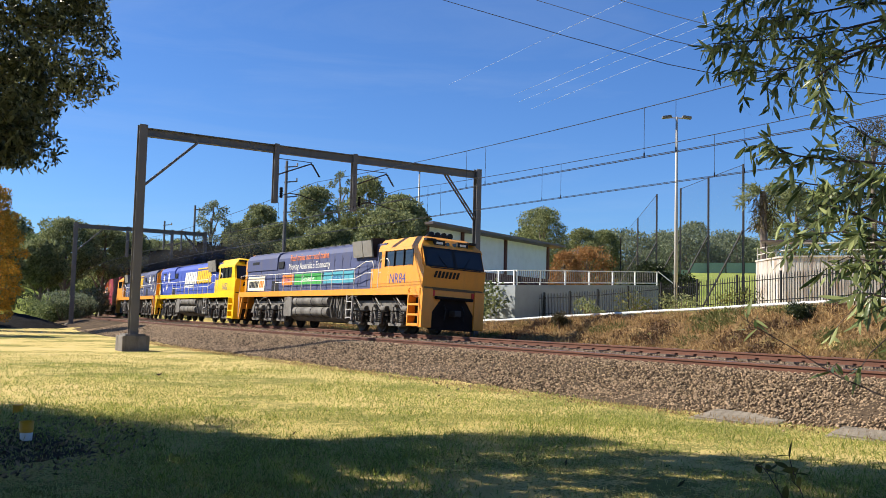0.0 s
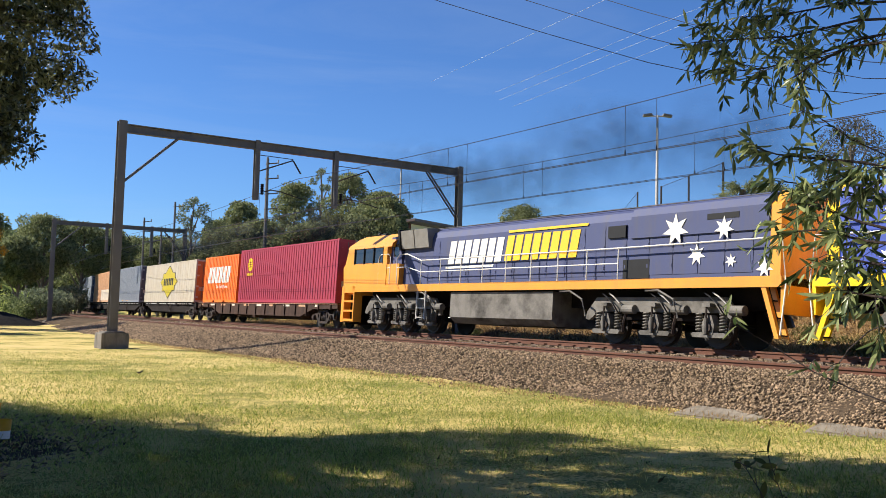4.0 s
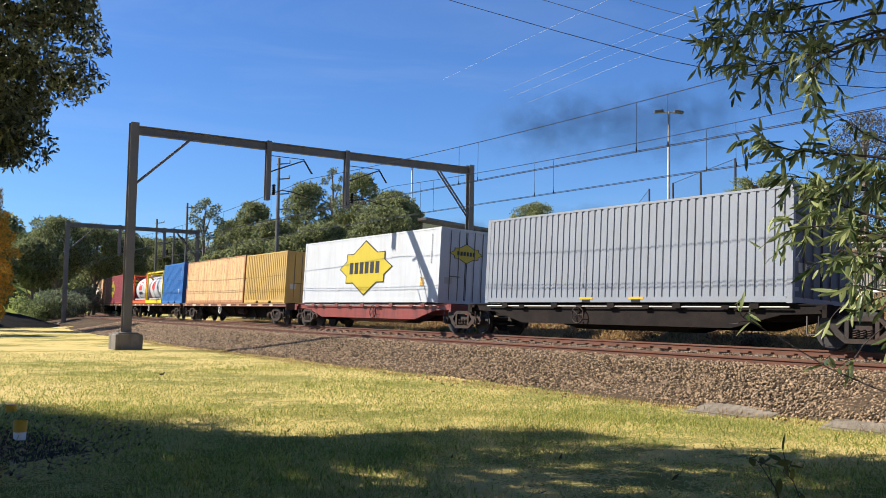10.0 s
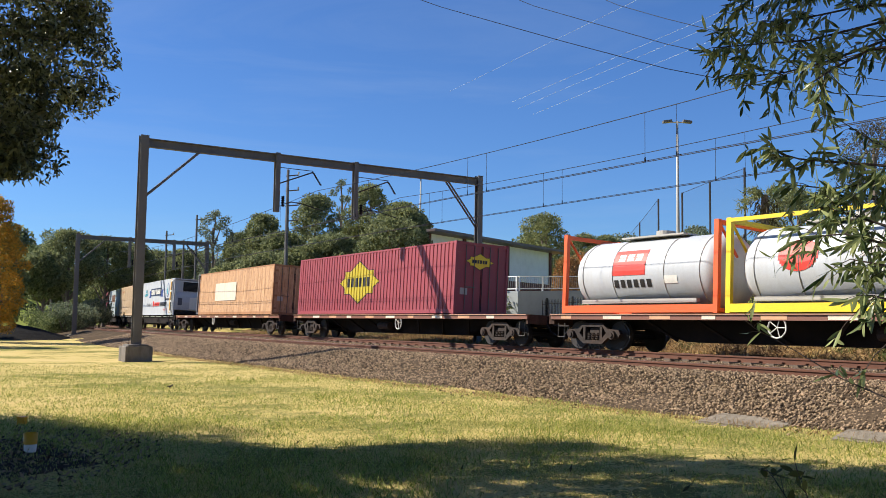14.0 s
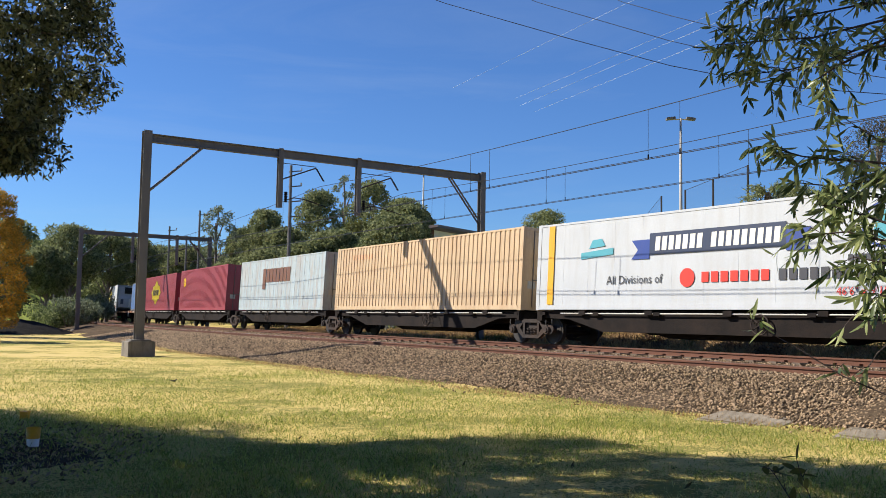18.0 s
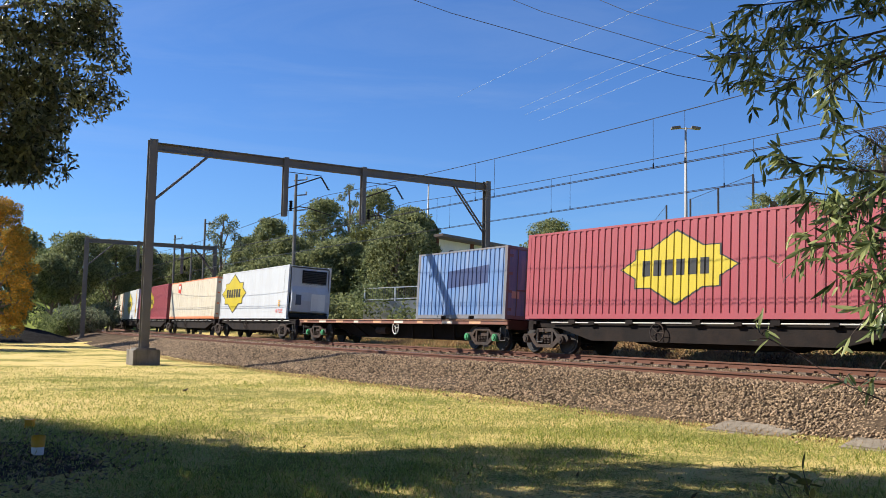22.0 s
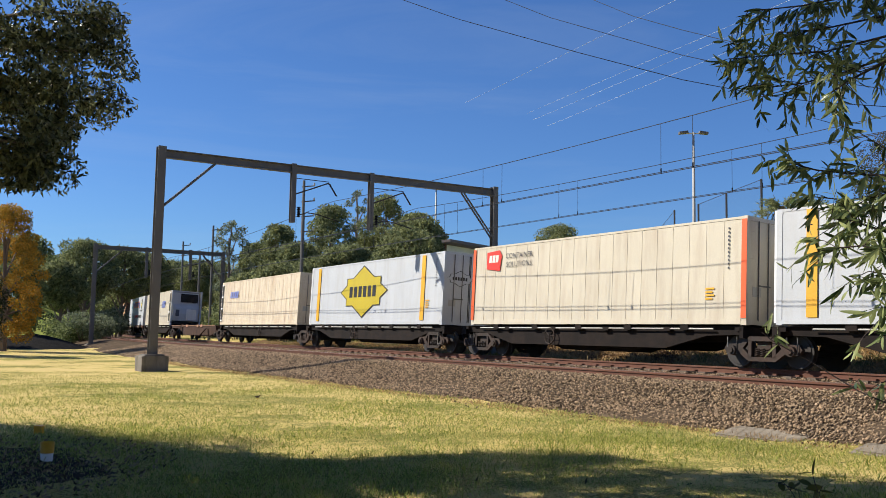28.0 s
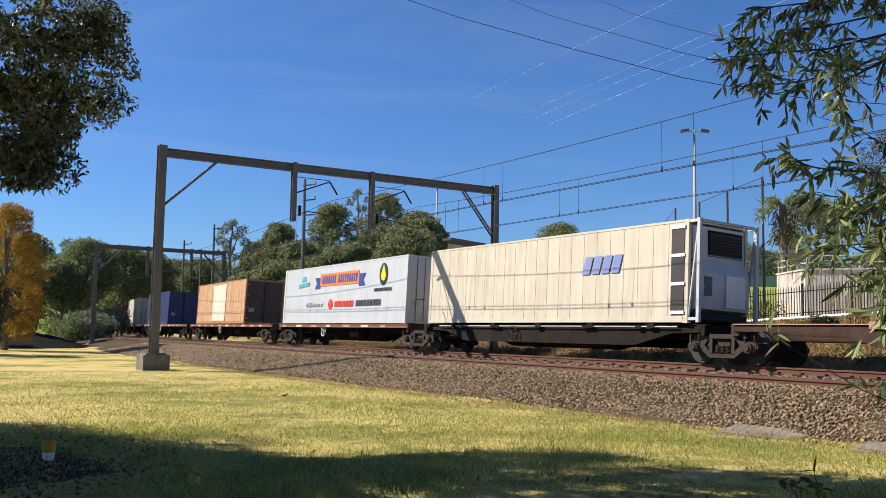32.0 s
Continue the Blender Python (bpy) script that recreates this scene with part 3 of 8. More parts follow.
def wagon(q0, q1, style="skeletal", tint=None, trucks=None):
    """A container wagon between its headstocks; trucks: where its bogies stand, for a platform of an articulated set."""
    w = thing("container_wagon", {"skeletal": "black skeletal container wagon on two freight bogies", "flat": "brown flat container wagon with pale deck edge on two bogies", "deep": "grey-brown container wagon with ribbed deep side sills", "well": "empty brown container wagon with a deep fish-bellied side sill"}[style], "wagon", "wagons of the train")
    ride(w, (q0 + q1) / 2)
    a = (q1 - q0) / 2
    col = tint or (UNDER if style == "skeletal" else UNDER_BROWN)
    mid = (q0 + q1) / 2
    bogies = [-(a - 1.75), a - 1.75] if trucks is None else [mid - q for q in trucks]
    for sy in (-1, 1):
        y = sy * (1.02 if style == "skeletal" else 1.2)
        d = 0.055 if style == "skeletal" else 0.045
        if style == "flat":
            belly = [(-a, DECK - 0.03), (a, DECK - 0.03), (a, DECK - 0.19), (-a, DECK - 0.19)]
        elif style == "well":
            belly = [(-a, DECK - 0.03), (a, DECK - 0.03), (a, DECK - 0.22), (a - 2.9, DECK - 0.25), (a - 4.6, DECK - 0.74), (-a + 4.6, DECK - 0.74), (-a + 2.9, DECK - 0.25), (-a, DECK - 0.22)]
        else:
            belly = [(-a, DECK - 0.03), (a, DECK - 0.03), (a, DECK - 0.24), (a - (1.3 if trucks else 2.6), DECK - 0.28), (a - (2.8 if trucks else 4.0), DECK - 0.64), (-a + (2.8 if trucks else 4.0), DECK - 0.64), (-a + (1.3 if trucks else 2.6), DECK - 0.28), (-a, DECK - 0.24)]
        part("side_sill", Build().prism(belly, y - d, y + d), DECK_BROWN if style == "flat" else col, w)
        part("sill_flange", Build().box(-a, a, y - 0.09, y + 0.09, DECK - 0.05, DECK - 0.025), DECK_EDGE if style != "skeletal" else col, w)
        if style == "deep":
            n = int(2 * a / 1.25)
            for i in range(n):
                x = -a + (i + 0.5) * 2 * a / n
                zz = DECK - 0.30 if abs(x) > a - 2.6 else DECK - 0.6
                part("stake_rib", Build().prism([(x - 0.05, DECK - 0.06), (x + 0.05, DECK - 0.06), (x + 0.03, zz), (x - 0.03, zz)], y - 0.06 if sy > 0 else y - 0.10, y + 0.10 if sy > 0 else y + 0.06), col, w)
        if style in ("flat", "deep") and sy < 0:
            n = int(2 * a / 1.9)
            for i in range(n):
                x = -a + 0.5 + i * 2 * (a - 0.5) / n
                part("marker_plate", Build().box(x, x + (0.75 if i % 3 else 0.45), y - 0.052, y - 0.046, DECK - 0.17, DECK - 0.06), LOGO_CREAM2 if i % 2 else LOGO_PEACH, w, "pale painted plate on the sill")
        if style == "flat":
            for i in range(-3, 4):
                x = i * (a - 4.2) / 3
                part("truss_strut", Build().tube([(x - 0.35 * (1 if i < 0 else -1), sy * 0.95, DECK - 0.2), (x + 0.35 * (1 if i < 0 else -1), sy * 0.45, DECK - 0.74)], 0.045, 4), UNDER, w)
        if style == "well" and sy < 0:
            for x in (-a + 4.0, -1.5, 2.0, a - 4.0):
                part("twist_lock_bracket", Build().box(x - 0.25, x + 0.25, y - 0.10, y - 0.046, DECK - 0.14, DECK + 0.03), DECK_EDGE, w)
        if style == "skeletal":
            for i in range(5):
                x = -a + 2 + i * (2 * a - 4) / 4
                part("outrigger", Build().box(x - 0.14, x + 0.14, min(y, sy * 1.21), max(y, sy * 1.21), DECK - 0.14, DECK - 0.01), col, w)
            part("air_pipe", Build().tube([(-a + 1, sy * 1.17, DECK - 0.10), (a - 1, sy * 1.17, DECK - 0.10)], 0.022, 6), LOGO_GREY, w, "pale pipe along the sill")
    cs = [(-a, DECK - 0.06), (a, DECK - 0.06), (a, DECK - 0.4), (a - 3.4, DECK - 0.42), (a - 4.8, DECK - 0.76), (-a + 4.8, DECK - 0.76), (-a + 3.4, DECK - 0.42), (-a, DECK - 0.4)]
    part("centre_sill", Build().prism(cs, -0.4, 0.4), UNDER if style == "flat" else col, w)
    n = max(3, int(2 * a / 2.4))
    for i in range(n + 1):
        x = -a + 0.15 + i * (2 * a - 0.3) / n
        part("cross_bearer", Build().box(x - 0.12, x + 0.12, -1.2, 1.2, DECK - 0.16, DECK - 0.06), col, w)
    if style == "flat":
        part("deck", Build().box(-a + 0.1, a - 0.1, -1.2, 1.2, DECK - 0.055, DECK - 0.02), UNDER_BROWN, w)
    for sx in (-1, 1):
        part("headstock", Build().box(sx * a - 0.12, sx * a + 0.0 if sx > 0 else sx * a + 0.12, -1.2, 1.2, DECK - 0.34, DECK - 0.04), col, w)
        part("coupler", Build().box(min(sx * a, sx * (a + 0.62)), max(sx * a, sx * (a + 0.62)), -0.12, 0.12, 0.72, 0.94, bev=0.03), STEEL_DARK, w)
        part("brake_hose", Build().tube([(sx * a, -0.4, 0.8), (sx * (a + 0.2), -0.36, 0.5), (sx * (a + 0.4), -0.3, 0.42)], 0.025, 5), BLACK, w)
        for yy in (-1.13,):
            st = Build().tube([(sx * (a - 0.25), yy, DECK - 0.3), (sx * (a - 0.25), yy, 0.35), (sx * (a - 0.55), yy, 0.35), (sx * (a - 0.55), yy, DECK - 0.3)], 0.018, 5)
            part("step", st, STEEL_GREY, w)
    for x in bogies:
        bogie(w, x, GREEN_AXLE if (style == "flat" and int(q0) == 353) else None)
    hw = Build()
    x = 1.0 if int(q0) % 2 else -1.4
    for k in range(12):
        t0, t1 = k * math.pi / 6, (k + 1) * math.pi / 6
        hw.tube([(x + 0.26 * math.cos(t0), -1.2, 0.72 + 0.26 * math.sin(t0)), (x + 0.26 * math.cos(t1), -1.2, 0.72 + 0.26 * math.sin(t1))], 0.02, 5)
    for k in range(5):
        t0 = k * 2 * math.pi / 5
        hw.tube([(x, -1.2, 0.72), (x + 0.26 * math.cos(t0), -1.2, 0.72 + 0.26 * math.sin(t0))], 0.013, 4)
    part("handbrake_wheel", hw, LOGO_WHITE if style != "skeletal" else BOGIE, w, "spoked handbrake wheel")
    part("brake_cylinder", Build().disc((-x, -0.7, 0.62), 0.16, 0.9, "x", 12), BOGIE, w)
    return w


LOGO_GREY = paint("pale_grey", "A8A49C", 0.1)
DECK_BROWN = paint("deck_brown", "7C5040", 0.25)
LOGO_CREAM2 = paint("plate_cream", "DCCDB8", 0.15)
LOGO_PEACH = paint("plate_peach", "C89A74", 0.15)
GREEN_AXLE = paint("axle_green", "3E8A5C", 0.2)
DECK_EDGE = paint("deck_edge", "B08468", 0.2)
LOGO_BLUE = paint("sign_blue", "243E86", 0.05)
LOGO_ORANGE = paint("sign_orange", "E07820", 0.05)
LOGO_TEAL = paint("sign_teal", "4C9AA8", 0.05)
LOGO_INK = paint("sign_ink", "3A3A40", 0.05)
LOGO_BROWN = paint("sign_brown", "6E4A38", 0.15)
LOGO_RANDBLUE = paint("sign_violet_blue", "7480B8", 0.2, (0.5, 0.45, 0.36))
MAROON = paint("maroon_box", "9A2C40", 0.06)
MAROON2 = paint("dark_red_box", "923C44", 0.12, (0.20, 0.10, 0.09))
ORANGE = paint("bright_orange_box", "E8701C", 0.05)
CREAM = paint("cream_box", "B6AB97", 0.26, (0.27, 0.17, 0.10))
PALE_CREAM = paint("pale_cream_box", "C3BAA6", 0.22, (0.30, 0.20, 0.12))
GREYBLUE = paint("slate_grey_box", "81868E", 0.10)
TAN = rusted("faded_orange_box", "C6946A", 0.16)
YELLOWO = rusted("ochre_box", "B4944A", 0.16)
RUSTY = rusted("rust_streaked_cream_box", "CCA876", 0.55)
RUST_ORANGE = rusted("rust_streaked_orange_box", "C49A72", 0.55)
BLUE = paint("bright_blue_box", "2A6AAC", 0.10)
BLUE2 = paint("worn_blue_box", "5676A4", 0.30, (0.33, 0.36, 0.42))
PALEBLUE = rusted("pale_blue_box", "9EACB0", 0.22, (0.24, 0.13, 0.07))
WHITEBOX = paint("white_box", "B6B9BC", 0.16, (0.33, 0.29, 0.24))
CREAM2 = rusted("stained_cream_box", "CDC0A8", 0.20, (0.30, 0.15, 0.06))
SAND = rusted("sand_box", "C0A684", 0.12)
NAVY = paint("navy_box", "2A3A66", 0.1)
ORFRAME = paint("orange_frame", "E05A24", 0.08)
ORFRAME2 = paint("faded_orange_frame", "C8764A", 0.1)
RUSTFRAME = paint("rusty_frame", "6C6E74", 0.35, (0.16, 0.08, 0.045))
RUST_EDGE = rusted("rusted_edge", "A87850", 0.85)
ORANGE_END = paint("orange_end", "B86A34", 0.2)
YEFRAME = paint("yellow_frame", "E6C41C", 0.06)

RED_SILL = paint("faded_red_sill", "7E3A32", 0.35, (0.03, 0.02, 0.018))
DOOR_BROWN = paint("dark_brown_door", "4A3226", 0.3, (0.04, 0.03, 0.025))
DOOR_SLATE = paint("dark_slate_door", "454B5A", 0.2, (0.05, 0.05, 0.05))

BOXES = [
    (95.65, 107.85, 2.9, MAROON, "corr", "deep maroon corrugated shipping container with a yellow roundel"),
    (108.3, 114.36, 2.75, ORANGE, "corr", "bright orange corrugated short shipping container with white sign"),
    (116.2, 130.1, 2.75, CREAM, "flat", "cream insulated container with a yellow diamond sign and end ladder"),
    (132.2, 144.39, 2.9, GREYBLUE, "corr", "slate grey corrugated shipping container"),
    (147.4, 159.6, 2.9, TAN, "corr", "faded orange corrugated container with a white lower panel"),
    (163.1, 175.3, 2.9, GREYBLUE, "corr", "slate grey corrugated shipping container"),
    (178.3, 190.6, 2.9, WHITEBOX, "flat", "white insulated container with a large yellow diamond sign"),
    (193.0, 199.06, 2.7, YELLOWO, "corr", "ochre yellow corrugated short shipping container"),
    (199.25, 211.4, 2.75, RUSTY, "flat", "cream container streaked with orange rust"),
    (212.65, 218.7, 2.85, BLUE, "corr", "bright blue corrugated short shipping container"),
    (237.6, 252.1, 2.75, MAROON2, "corr", "dark red corrugated container with a yellow diamond sign"),
    (255.8, 270.35, 2.75, RUST_ORANGE, "flat", "rust-streaked orange container with a white panel"),
    (278.6, 292.4, 2.8, WHITEBOX, "flat", "white refrigerated container with blue ribbon sign and yellow bands"),
    (293.2, 307.5, 2.85, SAND, "corr", "sand-coloured corrugated container with orange rails"),
    (308.9, 321.4, 2.85, PALEBLUE, "flat", "pale blue worn container with a brown sign"),
    (324.2, 336.4, 2.9, MAROON2, "corr", "dark red corrugated container with a yellow roundel"),
    (338.0, 352.5, 2.85, MAROON2, "corr", "dark red corrugated container with a yellow diamond sign"),
    (353.7, 359.75, 2.6, BLUE2, "corr", "worn blue corrugated short container with faded patches"),
    (373.6, 385.8, 2.9, WHITEBOX, "flat", "white refrigerated container with a large yellow diamond sign"),
    (387.05, 400.9, 2.8, PALE_CREAM, "flat", "cream container with orange top rail and red sign"),
    (402.2, 416.63, 2.85, MAROON2, "corr", "dark red corrugated container with a yellow diamond sign"),
    (418.0, 431.4, 2.9, WHITEBOX, "flat", "white container with yellow bands and a yellow diamond sign"),
    (432.3, 444.75, 2.85, PALE_CREAM, "flat", "cream container with orange end posts and a red sign"),
    (446.8, 459.9, 2.9, WHITEBOX, "flat", "white container with yellow bands and a yellow diamond sign"),
    (461.6, 476.1, 2.8, CREAM2, "flat", "stained cream container with riveted ribs and a blue sign"),
    (493.0, 506.6, 2.9, PALE_CREAM, "flat", "cream refrigerated container with a blue sign and cooling unit"),
    (508.5, 522.6, 2.9, WHITEBOX, "flat", "white container with an orange and blue ribbon sign"),
    (529.75, 541.9, 2.8, RUST_ORANGE, "flat", "rust-streaked orange container with a white panel"),
    (553.2, 565.1, 2.8, NAVY, "corr", "navy blue corrugated container"),
    (574.3, 586.5, 2.8, PALE_CREAM, "flat", "plain cream container with stained sides"),
    (592.0, 604.0, 2.8, MAROON2, "corr", "dark red corrugated container"),
]
THE_BOX = {}
OPTS = {199.25: {"frame": RUST_EDGE, "end": DOOR_BROWN}, 255.8: {"frame": RUST_EDGE}, 529.75: {"frame": RUST_EDGE, "end": DOOR_BROWN}, 353.7: {"frame": RUSTFRAME}, 116.2: {"end": ORANGE_END}, 293.2: {"frame": SAND}, 147.4: {"end": DOOR_BROWN}, 163.1: {"end": DOOR_SLATE}, 132.2: {"end": DOOR_SLATE}, 387.05: {"frame": ORFRAME2}, 432.3: {"frame": PALE_CREAM}, 278.6: {"unit": True}, 373.6: {"unit": True}, 493.0: {"unit": True}}
for q0, q1, h, m, st, lab in BOXES:
    THE_BOX[q0] = container(q0, q1, h, m, st, label=lab, **OPTS.get(q0, {}))

WAGONS = [(95.2, 114.8, "deep"), (115.6, 130.6, "skeletal"), (131.4, 145.4, "skeletal"), (146.6, 160.6, "skeletal"), (162.2, 176.2, "skeletal"), (177.4, 191.4, "skeletal"),
          (192.5, 211.7, "flat"), (212.5, 231.9, "flat"), (233.1, 252.4, "flat"), (254.4, 276.2, "flat"), (277.2, 292.2, "skeletal"), (293.3, 307.3, "skeletal"), (308.5, 321.9, "skeletal"),
          (323.2, 337.2, "skeletal"), (338.2, 352.2, "skeletal"), (353.4, 371.4, "flat"), (372.2, 385.9, "skeletal"), (386.9, 400.9, "skeletal"), (402.3, 416.3, "skeletal"),
          (417.6, 431.4, "skeletal"), (432.4, 445.2, "skeletal"), (446.6, 460.2, "skeletal"), (461.6, 476.0, "skeletal"), (477.0, 491.4, "well"), (492.4, 506.8, "skeletal"), (508.2, 523.0, "flat"),
          (524.2, 543.4, "flat"), (544.6, 566.0, "flat"), (567.2, 588.0, "flat"), (589.2, 605.0, "flat")]
# three articulated sets of five: one bogie under each joint, one near either end
SETS = [(115.6, 116.9, 190.2), (277.2, 279.3, 351.6), (372.2, 374.4, 444.2), (446.6, 447.6, 522.0)]
SHARED = {}
for first, lead, tail in SETS:
    k = [row[0] for row in WAGONS].index(first)
    five = WAGONS[k:k + 5]
    for i, (q0, q1, st) in enumerate(five):
        SHARED[q0] = ([lead] if i == 0 else []) + [tail if i == 4 else (q1 + five[i + 1][0]) / 2]
for q0, q1, st in WAGONS:
    wagon(q0, q1, st, RED_SILL if q0 == 177.4 else None, SHARED.get(q0))


# ---- signs on the boxes ----
NEAR_Y = -1.219 - 0.006


def words(parent, text, size, x, z, material, y=NEAR_Y - 0.002, shear=0.0, squeeze=1.0, name="lettering"):
    cu = bpy.data.curves.new("lettering", "FONT")
    cu.body, cu.size, cu.align_x, cu.shear, cu.resolution_u = text, size, "CENTER", shear, 2
    tmp = new("tmp", cu)
    bpy.context.view_layer.update()
    me = bpy.data.meshes.new_from_object(tmp.evaluated_get(bpy.context.evaluated_depsgraph_get()))
    bpy.data.objects.remove(tmp)
    me.transform(Matrix.Translation((x, y, z)) @ Matrix.Rotation(math.pi / 2, 4, "X") @ Matrix.Diagonal((squeeze, 1, 1, 1)))
    me.materials.clear()
    me.materials.append(material)
    return part(name, me, None, parent, "painted words " + text)


def painted(parent, poly, material, proud, name, label):
    """Paint on a ribbed side: an outline that any upright line cuts once, laid into the ribs strip by strip."""
    x0, pitch, y0 = RIBS[parent.name]
    lo, hi = min(p[0] for p in poly), max(p[0] for p in poly)
    xs = {p[0] for p in poly}
    k = int((lo - x0) / pitch) - 1
    while x0 + k * pitch < hi:
        xs |= {x0 + (k + f) * pitch for f in (0.0, 0.60, 0.69, 0.90)}
        k += 1
    xs = sorted(x for x in xs if lo - 1e-6 <= x <= hi + 1e-6)

    def cut(x):
        zs = []
        for i, p in enumerate(poly):
            q = poly[(i + 1) % len(poly)]
            if abs(p[0] - q[0]) < 1e-9:
                continue
            f = (x - p[0]) / (q[0] - p[0])
            if -1e-6 <= f <= 1 + 1e-6:
                zs.append(p[1] + (q[1] - p[1]) * f)
        return min(zs), max(zs)

    vs, fs = [], []
    for xa, xb in zip(xs, xs[1:]):
        if xb - xa < 1e-5:
            continue
        n = len(vs)
        for x, e in ((xa, 1e-5), (xb, -1e-5)):
            z0, z1 = cut(x + e)
            y = y0 + 0.028 * rib_depth(((x - x0) / pitch) % 1.0 if e > 0 else ((x - x0) / pitch - 1e-6) % 1.0) - proud
            vs += [(x, y, z0), (x, y, z1)]
        fs.append((n, n + 2, n + 3, n + 1))
    return part(name, Build().add(vs, fs), material, parent, label)


def plate(parent, poly, material, y=NEAR_Y, name="sign", label="", thick=0.003, flat=False):
    if parent.name in RIBS and not flat:
        return painted(parent, poly, material, 0.003 + NEAR_Y - y, name, label)
    return part(name, Build().prism(poly, y - thick, y), material, parent, label)


def slabs(parent, x, z, n, w, h, material, slant=0.2, gap=0.18, y=NEAR_Y - 0.002, name="sign_letter_bar"):
    """Plain slanted bars in place of a brand's letters."""
    p = w / n
    for i in range(n):
        x0, x1 = x - w / 2 + i * p, x - w / 2 + (i + 1 - gap) * p
        plate(parent, [(x0 - slant * h / 2, z - h / 2), (x1 - slant * h / 2, z - h / 2), (x1 + slant * h / 2, z + h / 2), (x0 + slant * h / 2, z + h / 2)], material, y, name)


def star_sign(c, x, z, k):
    half = [(0, 1.0), (0.93, 0.54), (1.48, 0.54), (1.48, 0.27), (2.05, 0), (1.48, -0.27), (1.48, -0.54), (0.93, -0.54), (0, -1.0)]
    pts = half + [(-px, pz) for px, pz in half[-2:0:-1]]
    plate(c, [(x + px * k * 1.04, z + pz * k * 1.06) for px, pz in pts], LOGO_DARK, NEAR_Y, "sign_border", "dark border of the sign")
    plate(c, [(x + px * k, z + pz * k) for px, pz in pts], STAR, NEAR_Y - 0.004, "sign", "yellow diamond-shaped sign")
    slabs(c, x + 0.02, z, 6, 2.5 * k, 0.44 * k, LOGO_DARK, 0, 0.3, NEAR_Y - 0.008)


def roundel(c, x, z, r, material, inner=None):
    plate(c, [(x + r * math.cos(a * math.pi / 12), z + r * math.sin(a * math.pi / 12)) for a in range(24)], material, NEAR_Y, "roundel", "round painted sign")
    if inner:
        for k in (-1, 0, 1):
            w = r * (0.62 if k == 0 else 0.5)
            plate(c, [(x - w + k * 0.02, z + k * r * 0.33 - r * 0.10), (x + w, z + k * r * 0.33), (x + w, z + k * r * 0.33 + r * 0.12), (x - w, z + k * r * 0.33 + r * 0.04)], inner, NEAR_Y - 0.004, "roundel_stripe")


def band(c, x, w, material, h):
    plate(c, [(x - w / 2, DECK + 0.18), (x + w / 2, DECK + 0.18), (x + w / 2, DECK + h - 0.08), (x - w / 2, DECK + h - 0.08)], material, NEAR_Y - 0.010, "painted_band", "upright coloured band")


def small_marks(c, a, h, ink=LOGO_DARK):
    """A column of small number bars near the end, and a small data panel."""
    for k in range(11):
        z = DECK + h - 0.32 - k * 0.105
        plate(c, [(a - 0.61, z), (a - 0.565, z), (a - 0.565, z + 0.055), (a - 0.61, z + 0.055)], ink, NEAR_Y - 0.003, "number_bar")
    for k in range(4):
        plate(c, [(a - 1.35, DECK + 0.95 - k * 0.09), (a - 1.05 - 0.06 * (k % 2), DECK + 0.95 - k * 0.09), (a - 1.05 - 0.06 * (k % 2), DECK + 1.0 - k * 0.09), (a - 1.35, DECK + 1.0 - k * 0.09)], BAND_AMBER if ink is LOGO_INK else ink, NEAR_Y - 0.003, "data_bar")


B = {round(k): v for k, v in THE_BOX.items()}
for ob in B[387].children:
    if ob.name.startswith("corner_post"):
        ob.data.materials[0] = PALE_CREAM
HALF = {round(r[0]): (r[1] - r[0]) / 2 for r in BOXES}
RIBBON = paint("ribbon_navy", "26324C", 0.06)
BAND_AMBER = paint("amber_band", "D8A01C", 0.08)
STAR = paint("faded_sign_yellow", "B8A424", 0.08, rough=0.45)
roundel(B[96], -4.6, 3.15, 0.36, LOGO_YELLOW, MAROON)
slabs(B[96], -4.6, 2.62, 6, 0.85, 0.12, LOGO_YELLOW, 0)
slabs(B[108], -0.2, 2.72, 6, 4.0, 0.95, LOGO_WHITE, 0.28, 0.2)
words(B[108], "The Careful Movers", 0.28, 0.45, 1.93, LOGO_WHITE, squeeze=0.9)
star_sign(B[116], 0.2, 2.5, 1.10)
plate(B[147], [(0.1, DECK + 0.18), (5.85, DECK + 0.18), (5.85, DECK + 1.2), (0.1, DECK + 1.2)], LOGO_CREAM2, NEAR_Y, "painted_patch", "off-white repainted lower panel")
for q in (132, 163):
    for x in (-1.02, 1.02):
        # the rail is uncut: black plates paint the shade inside the pockets
        plate(B[q], [(x - 0.17, DECK + 0.015), (x + 0.17, DECK + 0.015), (x + 0.17, DECK + 0.10), (x - 0.17, DECK + 0.10)], BLACK, NEAR_Y + 0.003, "fork_pocket_shade", "black plate for the shade inside a fork pocket", flat=True)
        plate(B[q], [(x - 0.28, DECK + 0.105), (x + 0.28, DECK + 0.105), (x + 0.28, DECK + 0.175), (x - 0.28, DECK + 0.175)], BAND_AMBER, NEAR_Y + 0.003, "fork_pocket_mark", "yellow label over a fork pocket", flat=True)
star_sign(B[178], 0.15, 2.6, 1.14)
for q, x, z, k in ((238, -0.65, 2.5, 0.92), (338, -0.7, 2.55, 1.02), (402, -1.0, 2.55, 0.92), (374, -3.4, 2.65, 1.15), (418, -0.2, 2.6, 1.12), (447, -0.55, 2.6, 1.14)):
    star_sign(B[q], x, z, k)
for q in (418, 447):
    for x in (-HALF[q] + 1.0, HALF[q] - 1.6):
        band(B[q], x, 0.30, BAND_AMBER, 2.9)
for x in (-6.2, 6.2):
    band(B[279], x, 0.28, BAND_AMBER, 2.8)
